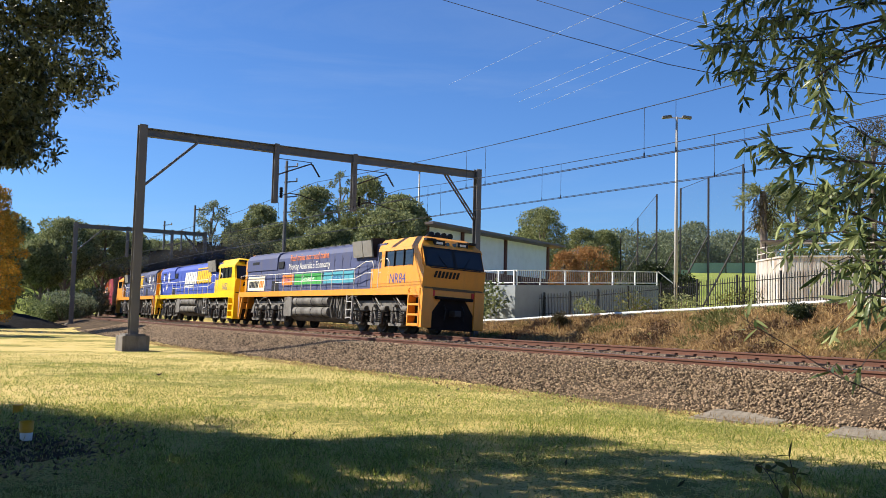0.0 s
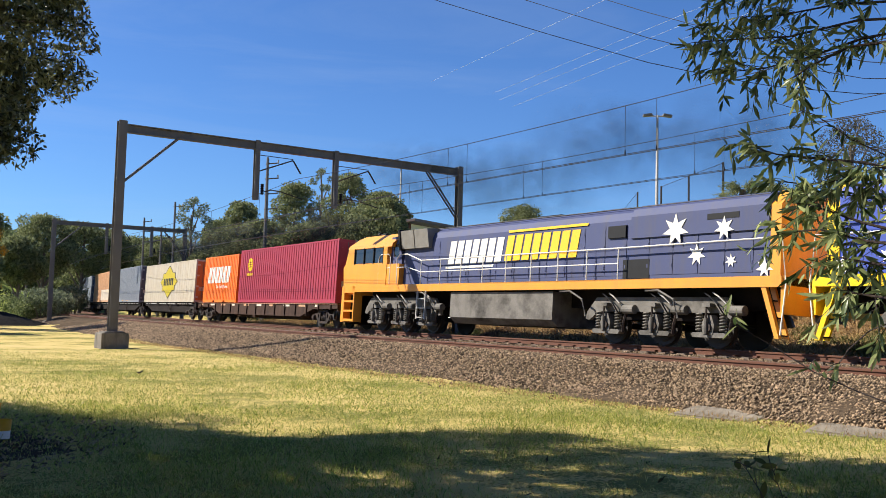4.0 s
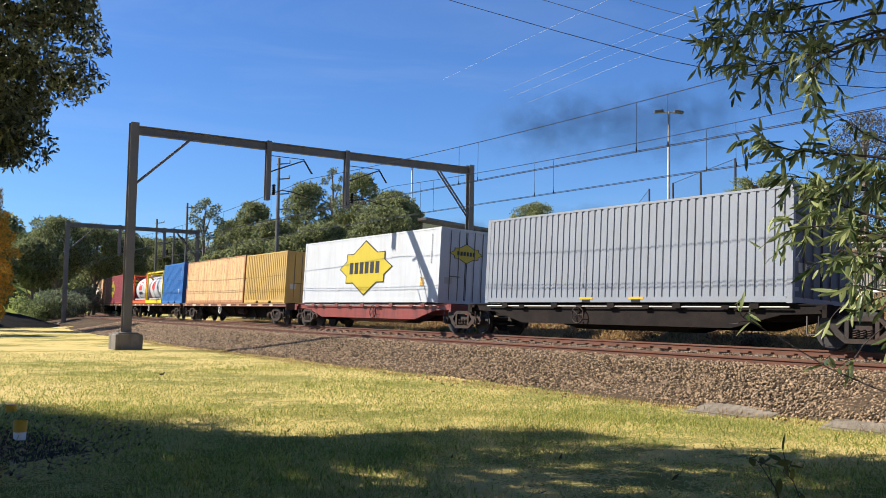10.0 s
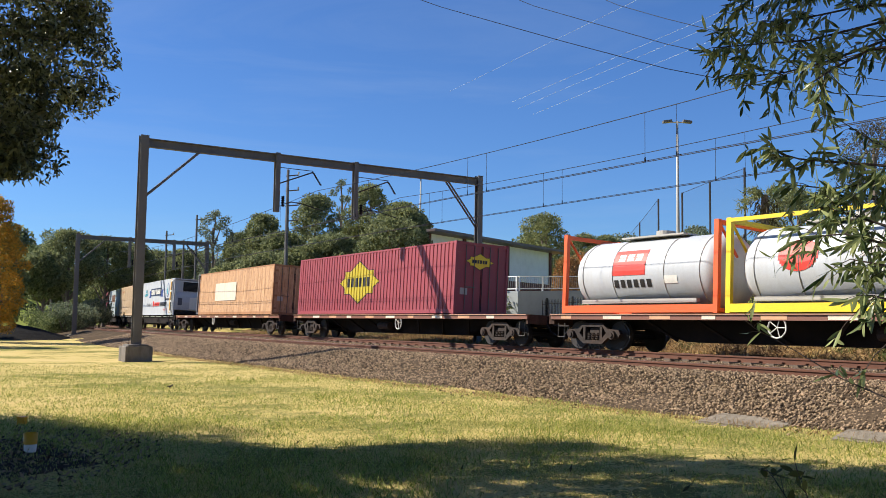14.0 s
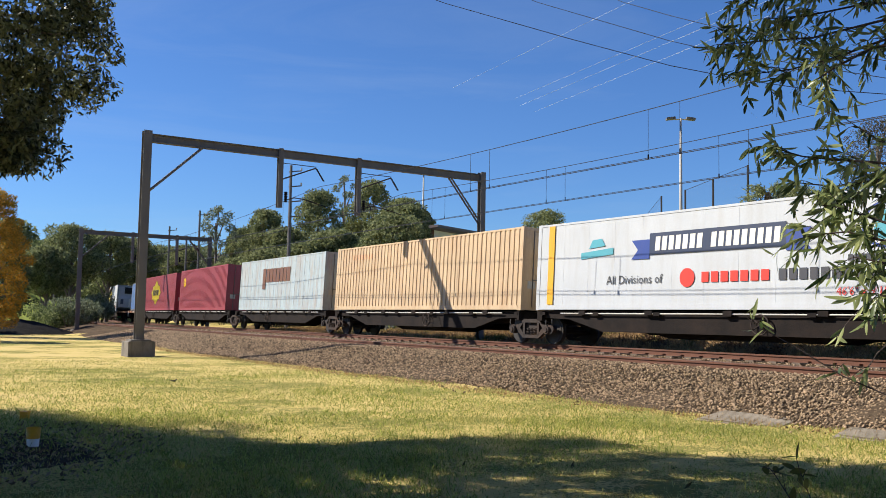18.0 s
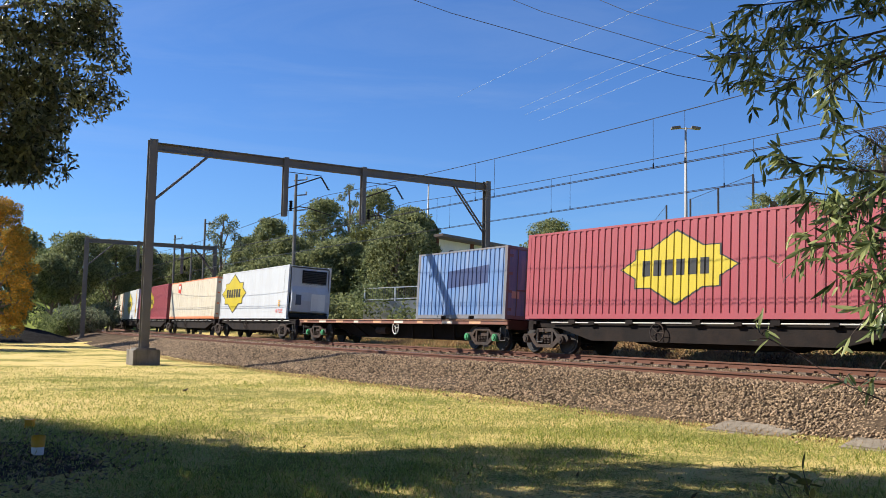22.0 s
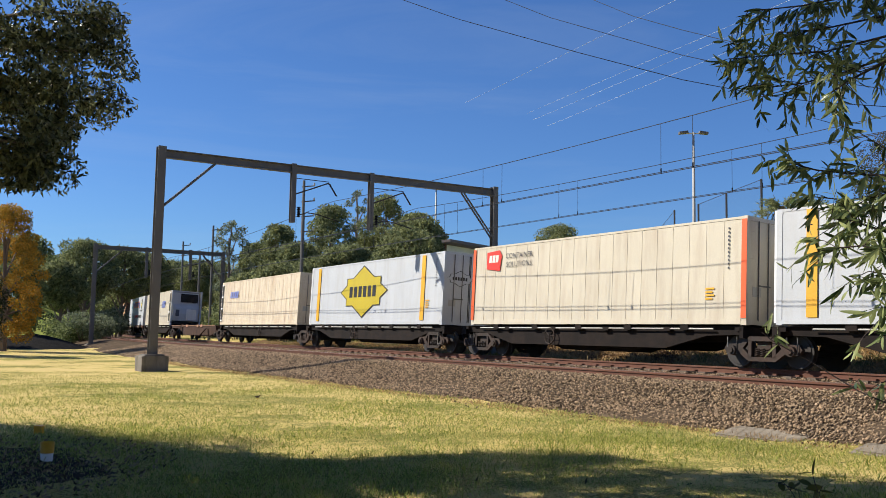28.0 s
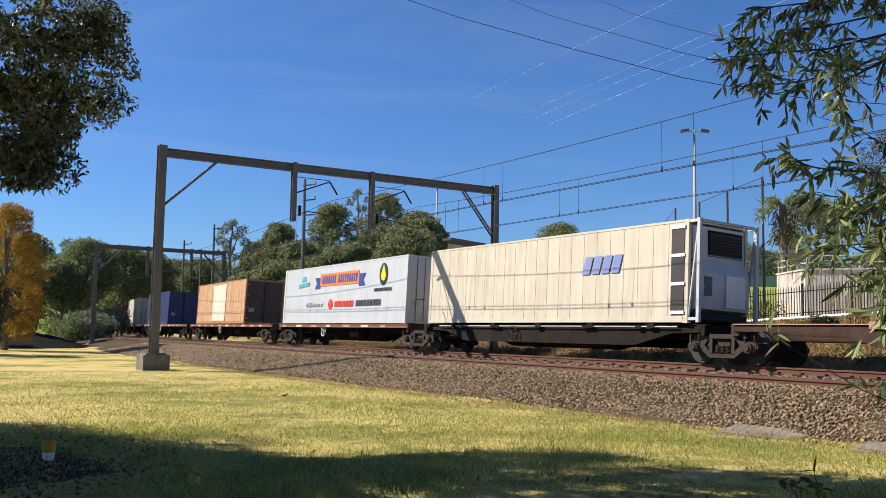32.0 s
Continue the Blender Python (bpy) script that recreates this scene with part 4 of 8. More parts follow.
for q, xo, rz, tz in ((279, 0.30, 2.98, 1.98), (508, 0.1, 3.25, 2.02)):
    rib = RIBBON if q == 279 else LOGO_ORANGE
    ink = LOGO_WHITE if q == 279 else LOGO_BLUE
    plate(B[q], [(xo - 2.25, rz - 0.31), (xo + 2.25, rz - 0.31), (xo + 2.25, rz + 0.31), (xo - 2.25, rz + 0.31)], rib, NEAR_Y, "ribbon_sign", "ribbon-shaped painted sign")
    for sx in (-1, 1):
        plate(B[q], [(xo + sx * 2.25, rz - 0.42), (xo + sx * 2.95, rz - 0.42), (xo + sx * 2.7, rz - 0.15), (xo + sx * 2.95, rz + 0.14), (xo + sx * 2.25, rz + 0.14)], LOGO_BLUE, NEAR_Y - 0.001, "ribbon_end")
    slabs(B[q], xo - 1.15, rz, 7, 1.75, 0.40, ink, 0.08, 0.30, NEAR_Y - 0.006)
    slabs(B[q], xo + 1.05, rz, 9, 2.2, 0.40, ink, 0.08, 0.30, NEAR_Y - 0.006)
    rx, ry = xo + 4.75, rz + 0.05
    if q == 279:
        roundel(B[q], rx, ry, 0.52, LOGO_BLUE)
        plate(B[q], [(rx + 0.45 * math.cos(k * math.pi / 12), ry + 0.45 * math.sin(k * math.pi / 12)) for k in range(24)], WHITEBOX, NEAR_Y - 0.004, "roundel_face")
        drop, dark = LOGO_TEAL, LOGO_BLUE
    else:
        drop, dark = LOGO_YELLOW, LOGO_INK
        plate(B[q], [(rx + 0.40 * math.cos(k * math.pi / 12), ry - 0.05 + 0.50 * math.sin(k * math.pi / 12)) for k in range(24)], LOGO_DARK, NEAR_Y, "roundel", "dark oval painted sign")
    plate(B[q], [(rx, ry + 0.40), (rx + 0.16, ry + 0.08), (rx + 0.24, ry - 0.12), (rx + 0.14, ry - 0.30), (rx, ry - 0.35), (rx - 0.14, ry - 0.30), (rx - 0.24, ry - 0.12), (rx - 0.16, ry + 0.08)], drop, NEAR_Y - 0.008, "painted_drop", "drop shape inside the round sign")
    slabs(B[q], rx, ry - 0.72, 11, 1.7, 0.15, LOGO_INK, 0, 0.25)
    plate(B[q], [(xo - 5.1, rz - 0.32), (xo - 3.7, rz - 0.22), (xo - 3.7, rz - 0.02), (xo - 5.1, rz - 0.12)], LOGO_TEAL, NEAR_Y, "ribbon_sign", "small teal ribbon sign")
    plate(B[q], [(xo - 4.75, rz), (xo - 4.05, rz + 0.05), (xo - 4.2, rz + 0.28), (xo - 4.6, rz + 0.26)], LOGO_TEAL, NEAR_Y, "painted_arch", "small teal arch over the ribbon")
    words(B[q], "All Divisions of", 0.36, xo - 2.85, tz - 0.12, LOGO_INK)
    roundel(B[q], xo - 0.85, tz, 0.26, LOGO_RED)
    slabs(B[q], xo + 0.75, tz, 7, 2.2, 0.28, LOGO_RED, 0, 0.25)
    slabs(B[q], xo + 3.35, tz, 9, 2.6, 0.28, LOGO_INK, 0, 0.25)
words(B[279], "46'6\" x 9'10\"", 0.27, 4.6, DECK + 0.36, LOGO_RED)
for q in (256, 530):
    plate(B[q], [(-3.5, DECK + 0.88), (0.8, DECK + 0.88), (0.8, DECK + 1.98), (-3.5, DECK + 1.98)] if q == 256 else [(-1.6, DECK + 0.2), (1.6, DECK + 0.2), (1.6, DECK + 2.6), (-1.6, DECK + 2.6)], LOGO_CREAM2, NEAR_Y - 0.010, "painted_patch", "white panel on the side")
slabs(B[309], 0.0, 3.0, 7, 3.6, 0.75, LOGO_BROWN, 0, 0.15)
plate(B[309], [(-2.35, 2.25), (-1.9, 2.25), (-1.9, 3.4), (-2.35, 3.4)], LOGO_BROWN, NEAR_Y - 0.010, "sign", "tall brown initial stroke")
roundel(B[324], -4.9, 3.1, 0.33, LOGO_YELLOW, MAROON2)
slabs(B[293], -4.6, 3.45, 9, 1.9, 0.22, LOGO_PEACH, 0, 0.35)
plate(B[354], [(-0.8, 2.25), (1.9, 2.4), (1.9, 3.05), (-0.8, 2.9)], NAVY, NEAR_Y - 0.002, "faded_sign", "dark painted-over sign")
for q, x in ((387, -3.9), (432, -4.9)):
    plate(B[q], [(x - 0.45, 3.1), (x + 0.35, 3.0), (x + 0.45, 3.55), (x + 0.3, 3.75), (x - 0.45, 3.7)], LOGO_RED, NEAR_Y - 0.010, "sign", "orange-red sign plate")
    slabs(B[q], x, 3.45, 3, 0.6, 0.26, LOGO_WHITE, 0.1, 0.2, NEAR_Y - 0.015)
words(B[432], "CONTAINER", 0.27, -3.45, 3.42, LOGO_INK, NEAR_Y - 0.014)
words(B[432], "SOLUTIONS", 0.27, -3.45, 3.12, LOGO_INK, NEAR_Y - 0.014)
for sx in (-1, 1):
    band(B[432], sx * (HALF[432] - 0.08), 0.17, ORFRAME, 2.85)
slabs(B[493], 3.35, 2.88, 4, 1.75, 0.55, LOGO_RANDBLUE, 0.3, 0.2, NEAR_Y - 0.012)
slabs(B[462], -4.35, 3.0, 4, 1.8, 0.4, LOGO_RANDBLUE, 0.3, 0.2, NEAR_Y - 0.012)
for q, h in ((178, 2.9), (374, 2.9), (418, 2.9), (447, 2.9), (432, 2.85), (213, 2.85)):
    small_marks(B[q], HALF[q], h, LOGO_WHITE if q in (213, 163) else LOGO_INK)


words(B[374], "40' PLUS", 0.30, HALF[374] - 1.15, DECK + 0.33, LOGO_RED, NEAR_Y - 0.003)


def end_star(c, x, y, z, k, face):
    """The same sign, small, on the leading doors."""
    half = [(0, 1.0), (0.93, 0.54), (1.48, 0.54), (1.48, 0.27), (2.05, 0), (1.48, -0.27), (1.48, -0.54), (0.93, -0.54), (0, -1.0)]
    pts = half + [(-px, pz) for px, pz in half[-2:0:-1]]
    part("end_sign_border", Build().prism([(y + py * k * 1.06, z + pz * k * 1.08) for py, pz in pts], x, x + 0.004, "x"), LOGO_DARK, c)
    part("end_sign", Build().prism([(y + py * k, z + pz * k) for py, pz in pts], x + 0.004, x + 0.008, "x"), face, c, "small diamond sign on the end doors")
    for i in range(6):
        part("end_sign_bar", Build().box(x + 0.008, x + 0.012, y + (i - 3) * 0.4 * k, y + (i - 2.3) * 0.4 * k, z - 0.22 * k, z + 0.22 * k), LOGO_DARK, c)


for q, h in ((238, 2.75), (338, 2.85), (402, 2.85)):
    end_star(B[q], HALF[q] - 0.02, -0.1, DECK + h - 0.72, 0.30, LOGO_YELLOW)
for q in (418, 447):
    end_star(B[q], HALF[q] - 0.02, -0.45, DECK + 1.85, 0.30, WHITEBOX)
end_star(B[178], HALF[178] - 0.02, 0.0, DECK + 1.95, 0.36, STAR)


# ---- cooling units and end frames ----
def cooling_unit(c, a, h):
    z1 = DECK + h
    hull = [(a - 0.45, DECK + 0.30), (a + 0.16, DECK + 0.42), (a + 0.24, DECK + 1.0), (a + 0.20, DECK + 1.45), (a + 0.02, DECK + 1.78), (a - 0.02, z1 - 0.14), (a - 0.45, z1 - 0.08)]
    u = part("cooling_unit", Build().prism(hull, -1.05, 1.05), WHITEBOX, c, "white bulging refrigeration unit with black grille")
    part("grille", Build().box(a - 0.02, a + 0.02, -0.45, 0.95, z1 - 0.98, z1 - 0.24, bev=0.05), BLACK, u, "black louvred grille")
    for k in range(7):
        z = z1 - 0.90 + k * 0.09
        part("louvre", Build().prism([(a + 0.02, z), (a + 0.06, z - 0.03), (a + 0.06, z - 0.01), (a + 0.02, z + 0.03)], -0.40, 0.90), STEEL_DARK, u)
    part("display_panel", Build().box(a - 0.01, a + 0.245, -0.82, -0.52, DECK + 0.78, DECK + 1.32), DOOR_SLATE, u, "dark control panel")
    part("side_vent", Build().box(a - 0.34, a + 0.02, -1.062, -1.048, DECK + 0.85, DECK + 1.42, bev=0.04), BLACK, u, "dark side panel with a display")
    part("side_label", Build().box(a - 0.30, a - 0.12, -1.060, -1.049, z1 - 0.62, z1 - 0.42), LOGO_BLUE, u)
    part("unit_base", Build().box(a - 0.42, a + 0.10, -1.1, 1.1, DECK + 0.12, DECK + 0.30), BLACK, u, "black lower housing")
    part("seam", Build().box(a - 0.44, a + 0.03, -1.056, -1.049, DECK + 1.75, DECK + 1.78), BLACK, u)
    part("access_door", Build().box(a + 0.236, a + 0.25, 0.05, 0.85, DECK + 0.5, DECK + 1.4), LOGO_WHITE, u)


for q, h in ((279, 2.8), (374, 2.9), (493, 2.9)):
    cooling_unit(B[q], HALF[q], h)


def end_ladder(c, x, h, material, d=0.55):
    """An open end frame with rungs at the end x of a box."""
    s = 1 if x > 0 else -1
    for y in (-1.17, -0.62):
        part("end_frame_post", Build().box(min(x, x + s * 0.07), max(x, x + s * 0.07), y - 0.035, y + 0.035, DECK + 0.05, DECK + h - 0.02), material, c)
    for k in range(5):
        part("rung", Build().box(min(x, x + s * 0.06), max(x, x + s * 0.06), -1.15, -0.62, DECK + 0.35 + k * (h - 0.6) / 4.4, DECK + 0.40 + k * (h - 0.6) / 4.4), material, c)


for q, h, sx, m in ((116, 2.75, -1, WHITE), (447, 2.9, -1, WHITE), (418, 2.9, -1, WHITE), (462, 2.8, -1, WHITE), (508, 2.9, -1, WHITE)):
    end_ladder(B[q], sx * HALF[q], h, m)


def end_cage(c, x, h, material, d):
    """An open braced frame standing off the end x of a box."""
    s = 1 if x > 0 else -1
    for y in (-1.17, 1.17):
        part("end_frame_post", Build().box(min(x + s * d, x + s * (d + 0.1)), max(x + s * d, x + s * (d + 0.1)), y - 0.05, y + 0.05, DECK + 0.02, DECK + h), material, c)
        for z in (DECK + 0.08, DECK + h - 0.1):
            part("end_frame_bar", Build().box(min(x, x + s * d), max(x, x + s * d), y - 0.04, y + 0.04, z, z + 0.08), material, c)
        part("end_frame_brace", Build().tube([(x, y, DECK + 0.2), (x + s * d, y, DECK + h - 0.2)], 0.035, 5), material, c)
    part("end_frame_bar", Build().box(min(x + s * d, x + s * (d + 0.1)), max(x + s * d, x + s * (d + 0.1)), -1.12, 1.12, DECK + h - 0.1, DECK + h - 0.02), material, c)


end_cage(B[256], -HALF[256], 2.75, RUSTFRAME, 0.42)
end_cage(B[279], HALF[279], 2.8, WHITEBOX, 0.50)
end_cage(B[493], HALF[493], 2.9, WHITEBOX, 0.30)


def recess(c, x0, x1, h, material):
    """A dark sheet for the shade of an open bay, in the near side next to the end, with rails across."""
    part("bay_shade", Build().box(x0, x1, NEAR_Y - 0.012, NEAR_Y - 0.006, DECK + 0.25, DECK + h - 0.2), STEEL_DARK, c, "dark sheet for the shade of an open bay, behind pale rails")
    for k in range(4):
        part("bay_rail", Build().box(x0 - 0.03, x1 + 0.03, NEAR_Y - 0.03, NEAR_Y - 0.012, DECK + 0.25 + k * (h - 0.5) / 3, DECK + 0.34 + k * (h - 0.5) / 3), material, c)


for q, h in ((493, 2.9), (279, 2.8), (462, 2.8)):
    a = HALF[q]
    if q == 462:
        recess(B[q], -a + 0.10, -a + 0.42, h, WHITE)
    else:
        recess(B[q], a - 0.62, a - 0.14, h, WHITE)


# ---- tank containers ----
def tank(q0, q1, frame, label, h=2.5, sign=None):
    L = q1 - q0
    c = thing("tank_container", label, "tank container", "containers on the train")
    ride(c, (q0 + q1) / 2)
    a, y, z0, z1 = L / 2, 1.219, DECK, DECK + h
    for sx in (-1, 1):
        for sy in (-1, 1):
            part("corner_post", Build().box(min(sx * a, sx * (a - 0.15)), max(sx * a, sx * (a - 0.15)), min(sy * y, sy * (y - 0.13)), max(sy * y, sy * (y - 0.13)), z0, z1, bev=0.015), frame, c)
        for z in (z0 + 0.02, z1 - 0.14):
            part("end_beam", Build().box(min(sx * a, sx * (a - 0.12)), max(sx * a, sx * (a - 0.12)), -y + 0.13, y - 0.13, z, z + 0.12), frame, c)
        for sy in (-1, 1):
            part("end_strut", Build().tube([(sx * (a - 0.07), sy * 1.1, z1 - 0.1), (sx * (a - 0.07), sy * 0.35, z1 - 0.95)], 0.04, 6), frame, c)
    for sy in (-1, 1):
        if sign != "square":
            part("top_rail", Build().box(-a + 0.15, a - 0.15, min(sy * y, sy * (y - 0.08)), max(sy * y, sy * (y - 0.08)), z1 - 0.12, z1 - 0.02), frame, c)
        part("bottom_rail", Build().box(-a + 0.15, a - 0.15, min(sy * y, sy * (y - 0.10)), max(sy * y, sy * (y - 0.10)), z0 + 0.02, z0 + 0.24), frame, c)
    r, zc = 1.06, z0 + 1.22
    prof = [(-a + 0.16, 0.35), (-a + 0.2, 0.62), (-a + 0.3, 0.86), (-a + 0.45, 1.0), (-a + 0.62, r), (a - 0.62, r), (a - 0.45, 1.0), (a - 0.3, 0.86), (a - 0.2, 0.62), (a - 0.16, 0.35)]
    n = 40
    b = Build()
    vs = [(x, rr * math.cos(2 * math.pi * k / n), zc + rr * math.sin(2 * math.pi * k / n)) for x, rr in prof for k in range(n)]
    fs = [(i * n + k, i * n + (k + 1) % n, (i + 1) * n + (k + 1) % n, (i + 1) * n + k) for i in range(len(prof) - 1) for k in range(n)] + [tuple(range(n)), tuple((len(prof) - 1) * n + k for k in range(n))]
    part("tank_shell", b.add(vs, fs), WHITEBOX, c, "white cylindrical tank", smooth=True)
    for x in (-a + 0.75, -a / 3, a / 3, a - 0.75):
        ring = [(x, (r + 0.006) * math.cos(2 * math.pi * k / 32), zc + (r + 0.006) * math.sin(2 * math.pi * k / 32)) for k in range(33)]
        part("hoop", Build().tube(ring, 0.016, 4, cap=False), LOGO_GREY, c)
    part("walkway", Build().box(-a * 0.4, a * 0.4, -0.5, 0.1, zc + r + 0.02, zc + r + 0.07), LOGO_GREY, c)
    part("manhole", Build().disc((0.2, -0.1, zc + r + 0.13), 0.28, 0.16, "z", 16), LOGO_GREY, c)
    part("lower_trough", Build().box(-a + 0.8, a - 0.8, -1.1, -0.95, z0 + 0.3, z0 + 0.42), LOGO_GREY, c)

    def wrap(x0, x1, t0, t1, material, name, m=6):
        """A patch that follows the round shell between two angles down from the crown's near side."""
        rr = r + 0.01
        vs = []
        for k in range(m + 1):
            t = math.radians(t0 + (t1 - t0) * k / m)
            vs += [(x0, -rr * math.cos(t), zc + rr * math.sin(t)), (x1, -rr * math.cos(t), zc + rr * math.sin(t))]
        return part(name, Build().add(vs, [(2 * k, 2 * k + 1, 2 * k + 3, 2 * k + 2) for k in range(m)]), material, c)
    if sign == "square":
        wrap(-1.0, 0.3, -5, 38, LOGO_RED, "sign")
        for k in range(3):
            wrap(-0.8 + k * 0.34, -0.55 + k * 0.34, 18, 30, LOGO_WHITE, "sign_letter_bar", 3)
        for k in range(6):
            wrap(-0.95 + k * 0.26, -0.78 + k * 0.26, -25, -12, LOGO_DARK, "number_bar", 3)
    else:
        for k in range(20):
            hh = 0.62 * math.sin(math.acos(1 - (k + 0.5) / 10))
            wrap(-1.6 + k * 0.055, -1.545 + k * 0.055, 12 - 36 * hh, 12 + 36 * hh, LOGO_RED, "round_sign_strip", 4)
        wrap(0.6, 1.4, 5, 30, LOGO_GREY, "label_patch", 4)
    wrap(1.0, 1.5, -20, -8, LOGO_WHITE, "label_patch", 3)
    return c


tank(219.05, 225.15, YEFRAME, "white tank container with a red round sign in a yellow frame")
tank(225.4, 231.5, ORFRAME, "white tank container with an orange square sign in an orange frame", sign="square")


# ---- the three locomotives ----
LOCO_BLUE = paint("locomotive_blue", "2E47A0", 0.08, (0.09, 0.08, 0.09), 0.6)
LOCO_GREYBLUE = paint("grimy_locomotive_blue", "3A4268", 0.30, (0.07, 0.065, 0.07), 0.7)
LOCO_YELLOW = paint("locomotive_yellow", "F2C414", 0.06, (0.25, 0.15, 0.06), 0.35)
LOCO_ORANGE = paint("faded_locomotive_yellow", "DE9330", 0.12, (0.22, 0.13, 0.06), 0.4)
TRUCK = mat("truck_grey", (0.17, 0.155, 0.135), 0.75, 0, 0.35, 3, 50, 0.25, 0.5, (0.02, 0.017, 0.014), spec=0.2)
NOSE_GRIME = mat("oily_grime", (0.10, 0.06, 0.02), 0.6, 0, 0.4, 4, 40, 0.1)
GLASS = mat("cab_glass", (0.02, 0.025, 0.03), 0.06, 0, 0.1, 2, 20, 0)
VENT = mat("vent_tan", (0.20, 0.185, 0.16), 0.6, 0, 0.2, 4, 60, 0.2, 0.2)


def star7(x, z, r):
    return [(x + (r if k % 2 == 0 else r * 0.45) * math.sin(k * math.pi / 7), z + (r if k % 2 == 0 else r * 0.45) * math.cos(k * math.pi / 7)) for k in range(14)]


def loco_truck(c, x):
    """A three-axle truck: an arched plate frame, coil springs on seats either side of each axle box, hoses and rigging."""
    arch = [(x - 2.78, 0.70), (x - 2.70, 0.92), (x - 2.32, 1.33), (x + 2.32, 1.33), (x + 2.70, 0.92), (x + 2.78, 0.70), (x + 2.62, 0.66), (x + 2.22, 0.92), (x - 2.22, 0.92), (x - 2.62, 0.66)]
    t = part("truck", Build().prism(arch, -1.14, -1.02), TRUCK, c, "grey three-axle truck frame")
    part("truck_frame", Build().prism(arch, 1.02, 1.14), TRUCK, t)
    part("transom", Build().box(x - 1.9, x + 1.9, -1.0, 1.0, 0.70, 1.10), UNDER, t)
    for i, dx in enumerate((-1.85, 0, 1.85)):
        part("axle_box", Build().prism([(x + dx - 0.15, 0.36), (x + dx + 0.15, 0.36), (x + dx + 0.20, 0.60), (x + dx + 0.10, 0.86), (x + dx - 0.10, 0.86), (x + dx - 0.20, 0.60)], -1.24, -1.0), TRUCK, t)
        part("bearing_cap", Build().disc((x + dx, -1.26, 0.54), 0.12, 0.06, "y", 14), BOGIE, t)
        part("spring_seat", Build().prism([(x + dx - 0.56, 0.36), (x + dx - 0.50, 0.28), (x + dx + 0.50, 0.28), (x + dx + 0.56, 0.36), (x + dx + 0.50, 0.41), (x + dx - 0.50, 0.41)], -1.22, -0.98), TRUCK, t)
        for e in (-0.38, 0.38):
            coil = [(x + dx + e + 0.095 * math.cos(k * math.pi / 3), -1.10 + 0.095 * math.sin(k * math.pi / 3), 0.42 + k * 0.0135) for k in range(37)]
            part("spring", Build().tube(coil, 0.026, 4, cap=False), TRUCK, t)
        part("damper", Build().tube([(x + dx - 0.02, -1.30, 0.36), (x + dx - 0.02, -1.30, 0.78)], 0.055, 8), TRUCK, t)
        part("damper_rod", Build().tube([(x + dx - 0.02, -1.30, 0.78), (x + dx - 0.02, -1.28, 1.12)], 0.028, 6), BOGIE, t)
        part("damper_bracket", Build().box(x + dx - 0.14, x + dx + 0.12, -1.33, -1.14, 1.06, 1.16), TRUCK, t)
        part("brake_rigging", Build().tube([(x + dx + 0.78, -1.16, 1.0), (x + dx + 0.66, -1.17, 0.6), (x + dx + 0.60, -1.12, 0.34)], 0.045, 5), BOGIE, t)
        part("brake_cylinder", Build().disc((x + dx + 0.90, -1.20, 0.98), 0.13, 0.42, "x", 12), TRUCK, t)
        for k in range(2):
            q = x + dx + 0.45 + 0.28 * k
            part("air_hose", Build().tube([(q, -1.16, 0.86 + 0.1 * k), (q - 0.12, -1.30, 1.15), (q - 0.32, -1.33, 1.32), (q - 0.55, -1.30, 1.44)], 0.022, 5), LOGO_GREY if k else BLACK, t)
        ws = part("wheelset", Build().disc((0, 0, 0), 0.09, 1.5, "y", 8), WHEEL, c, loc=(x + dx, 0, 0.54))
        for sy in (-1, 1):
            part("wheel", Build().disc((0, sy * 0.755, 0), 0.52, 0.12, "y", 28).disc((0, sy * 0.69, 0), 0.55, 0.03, "y", 28).disc((0, sy * 0.83, 0), 0.40, 0.03, "y", 20), WHEEL, ws)


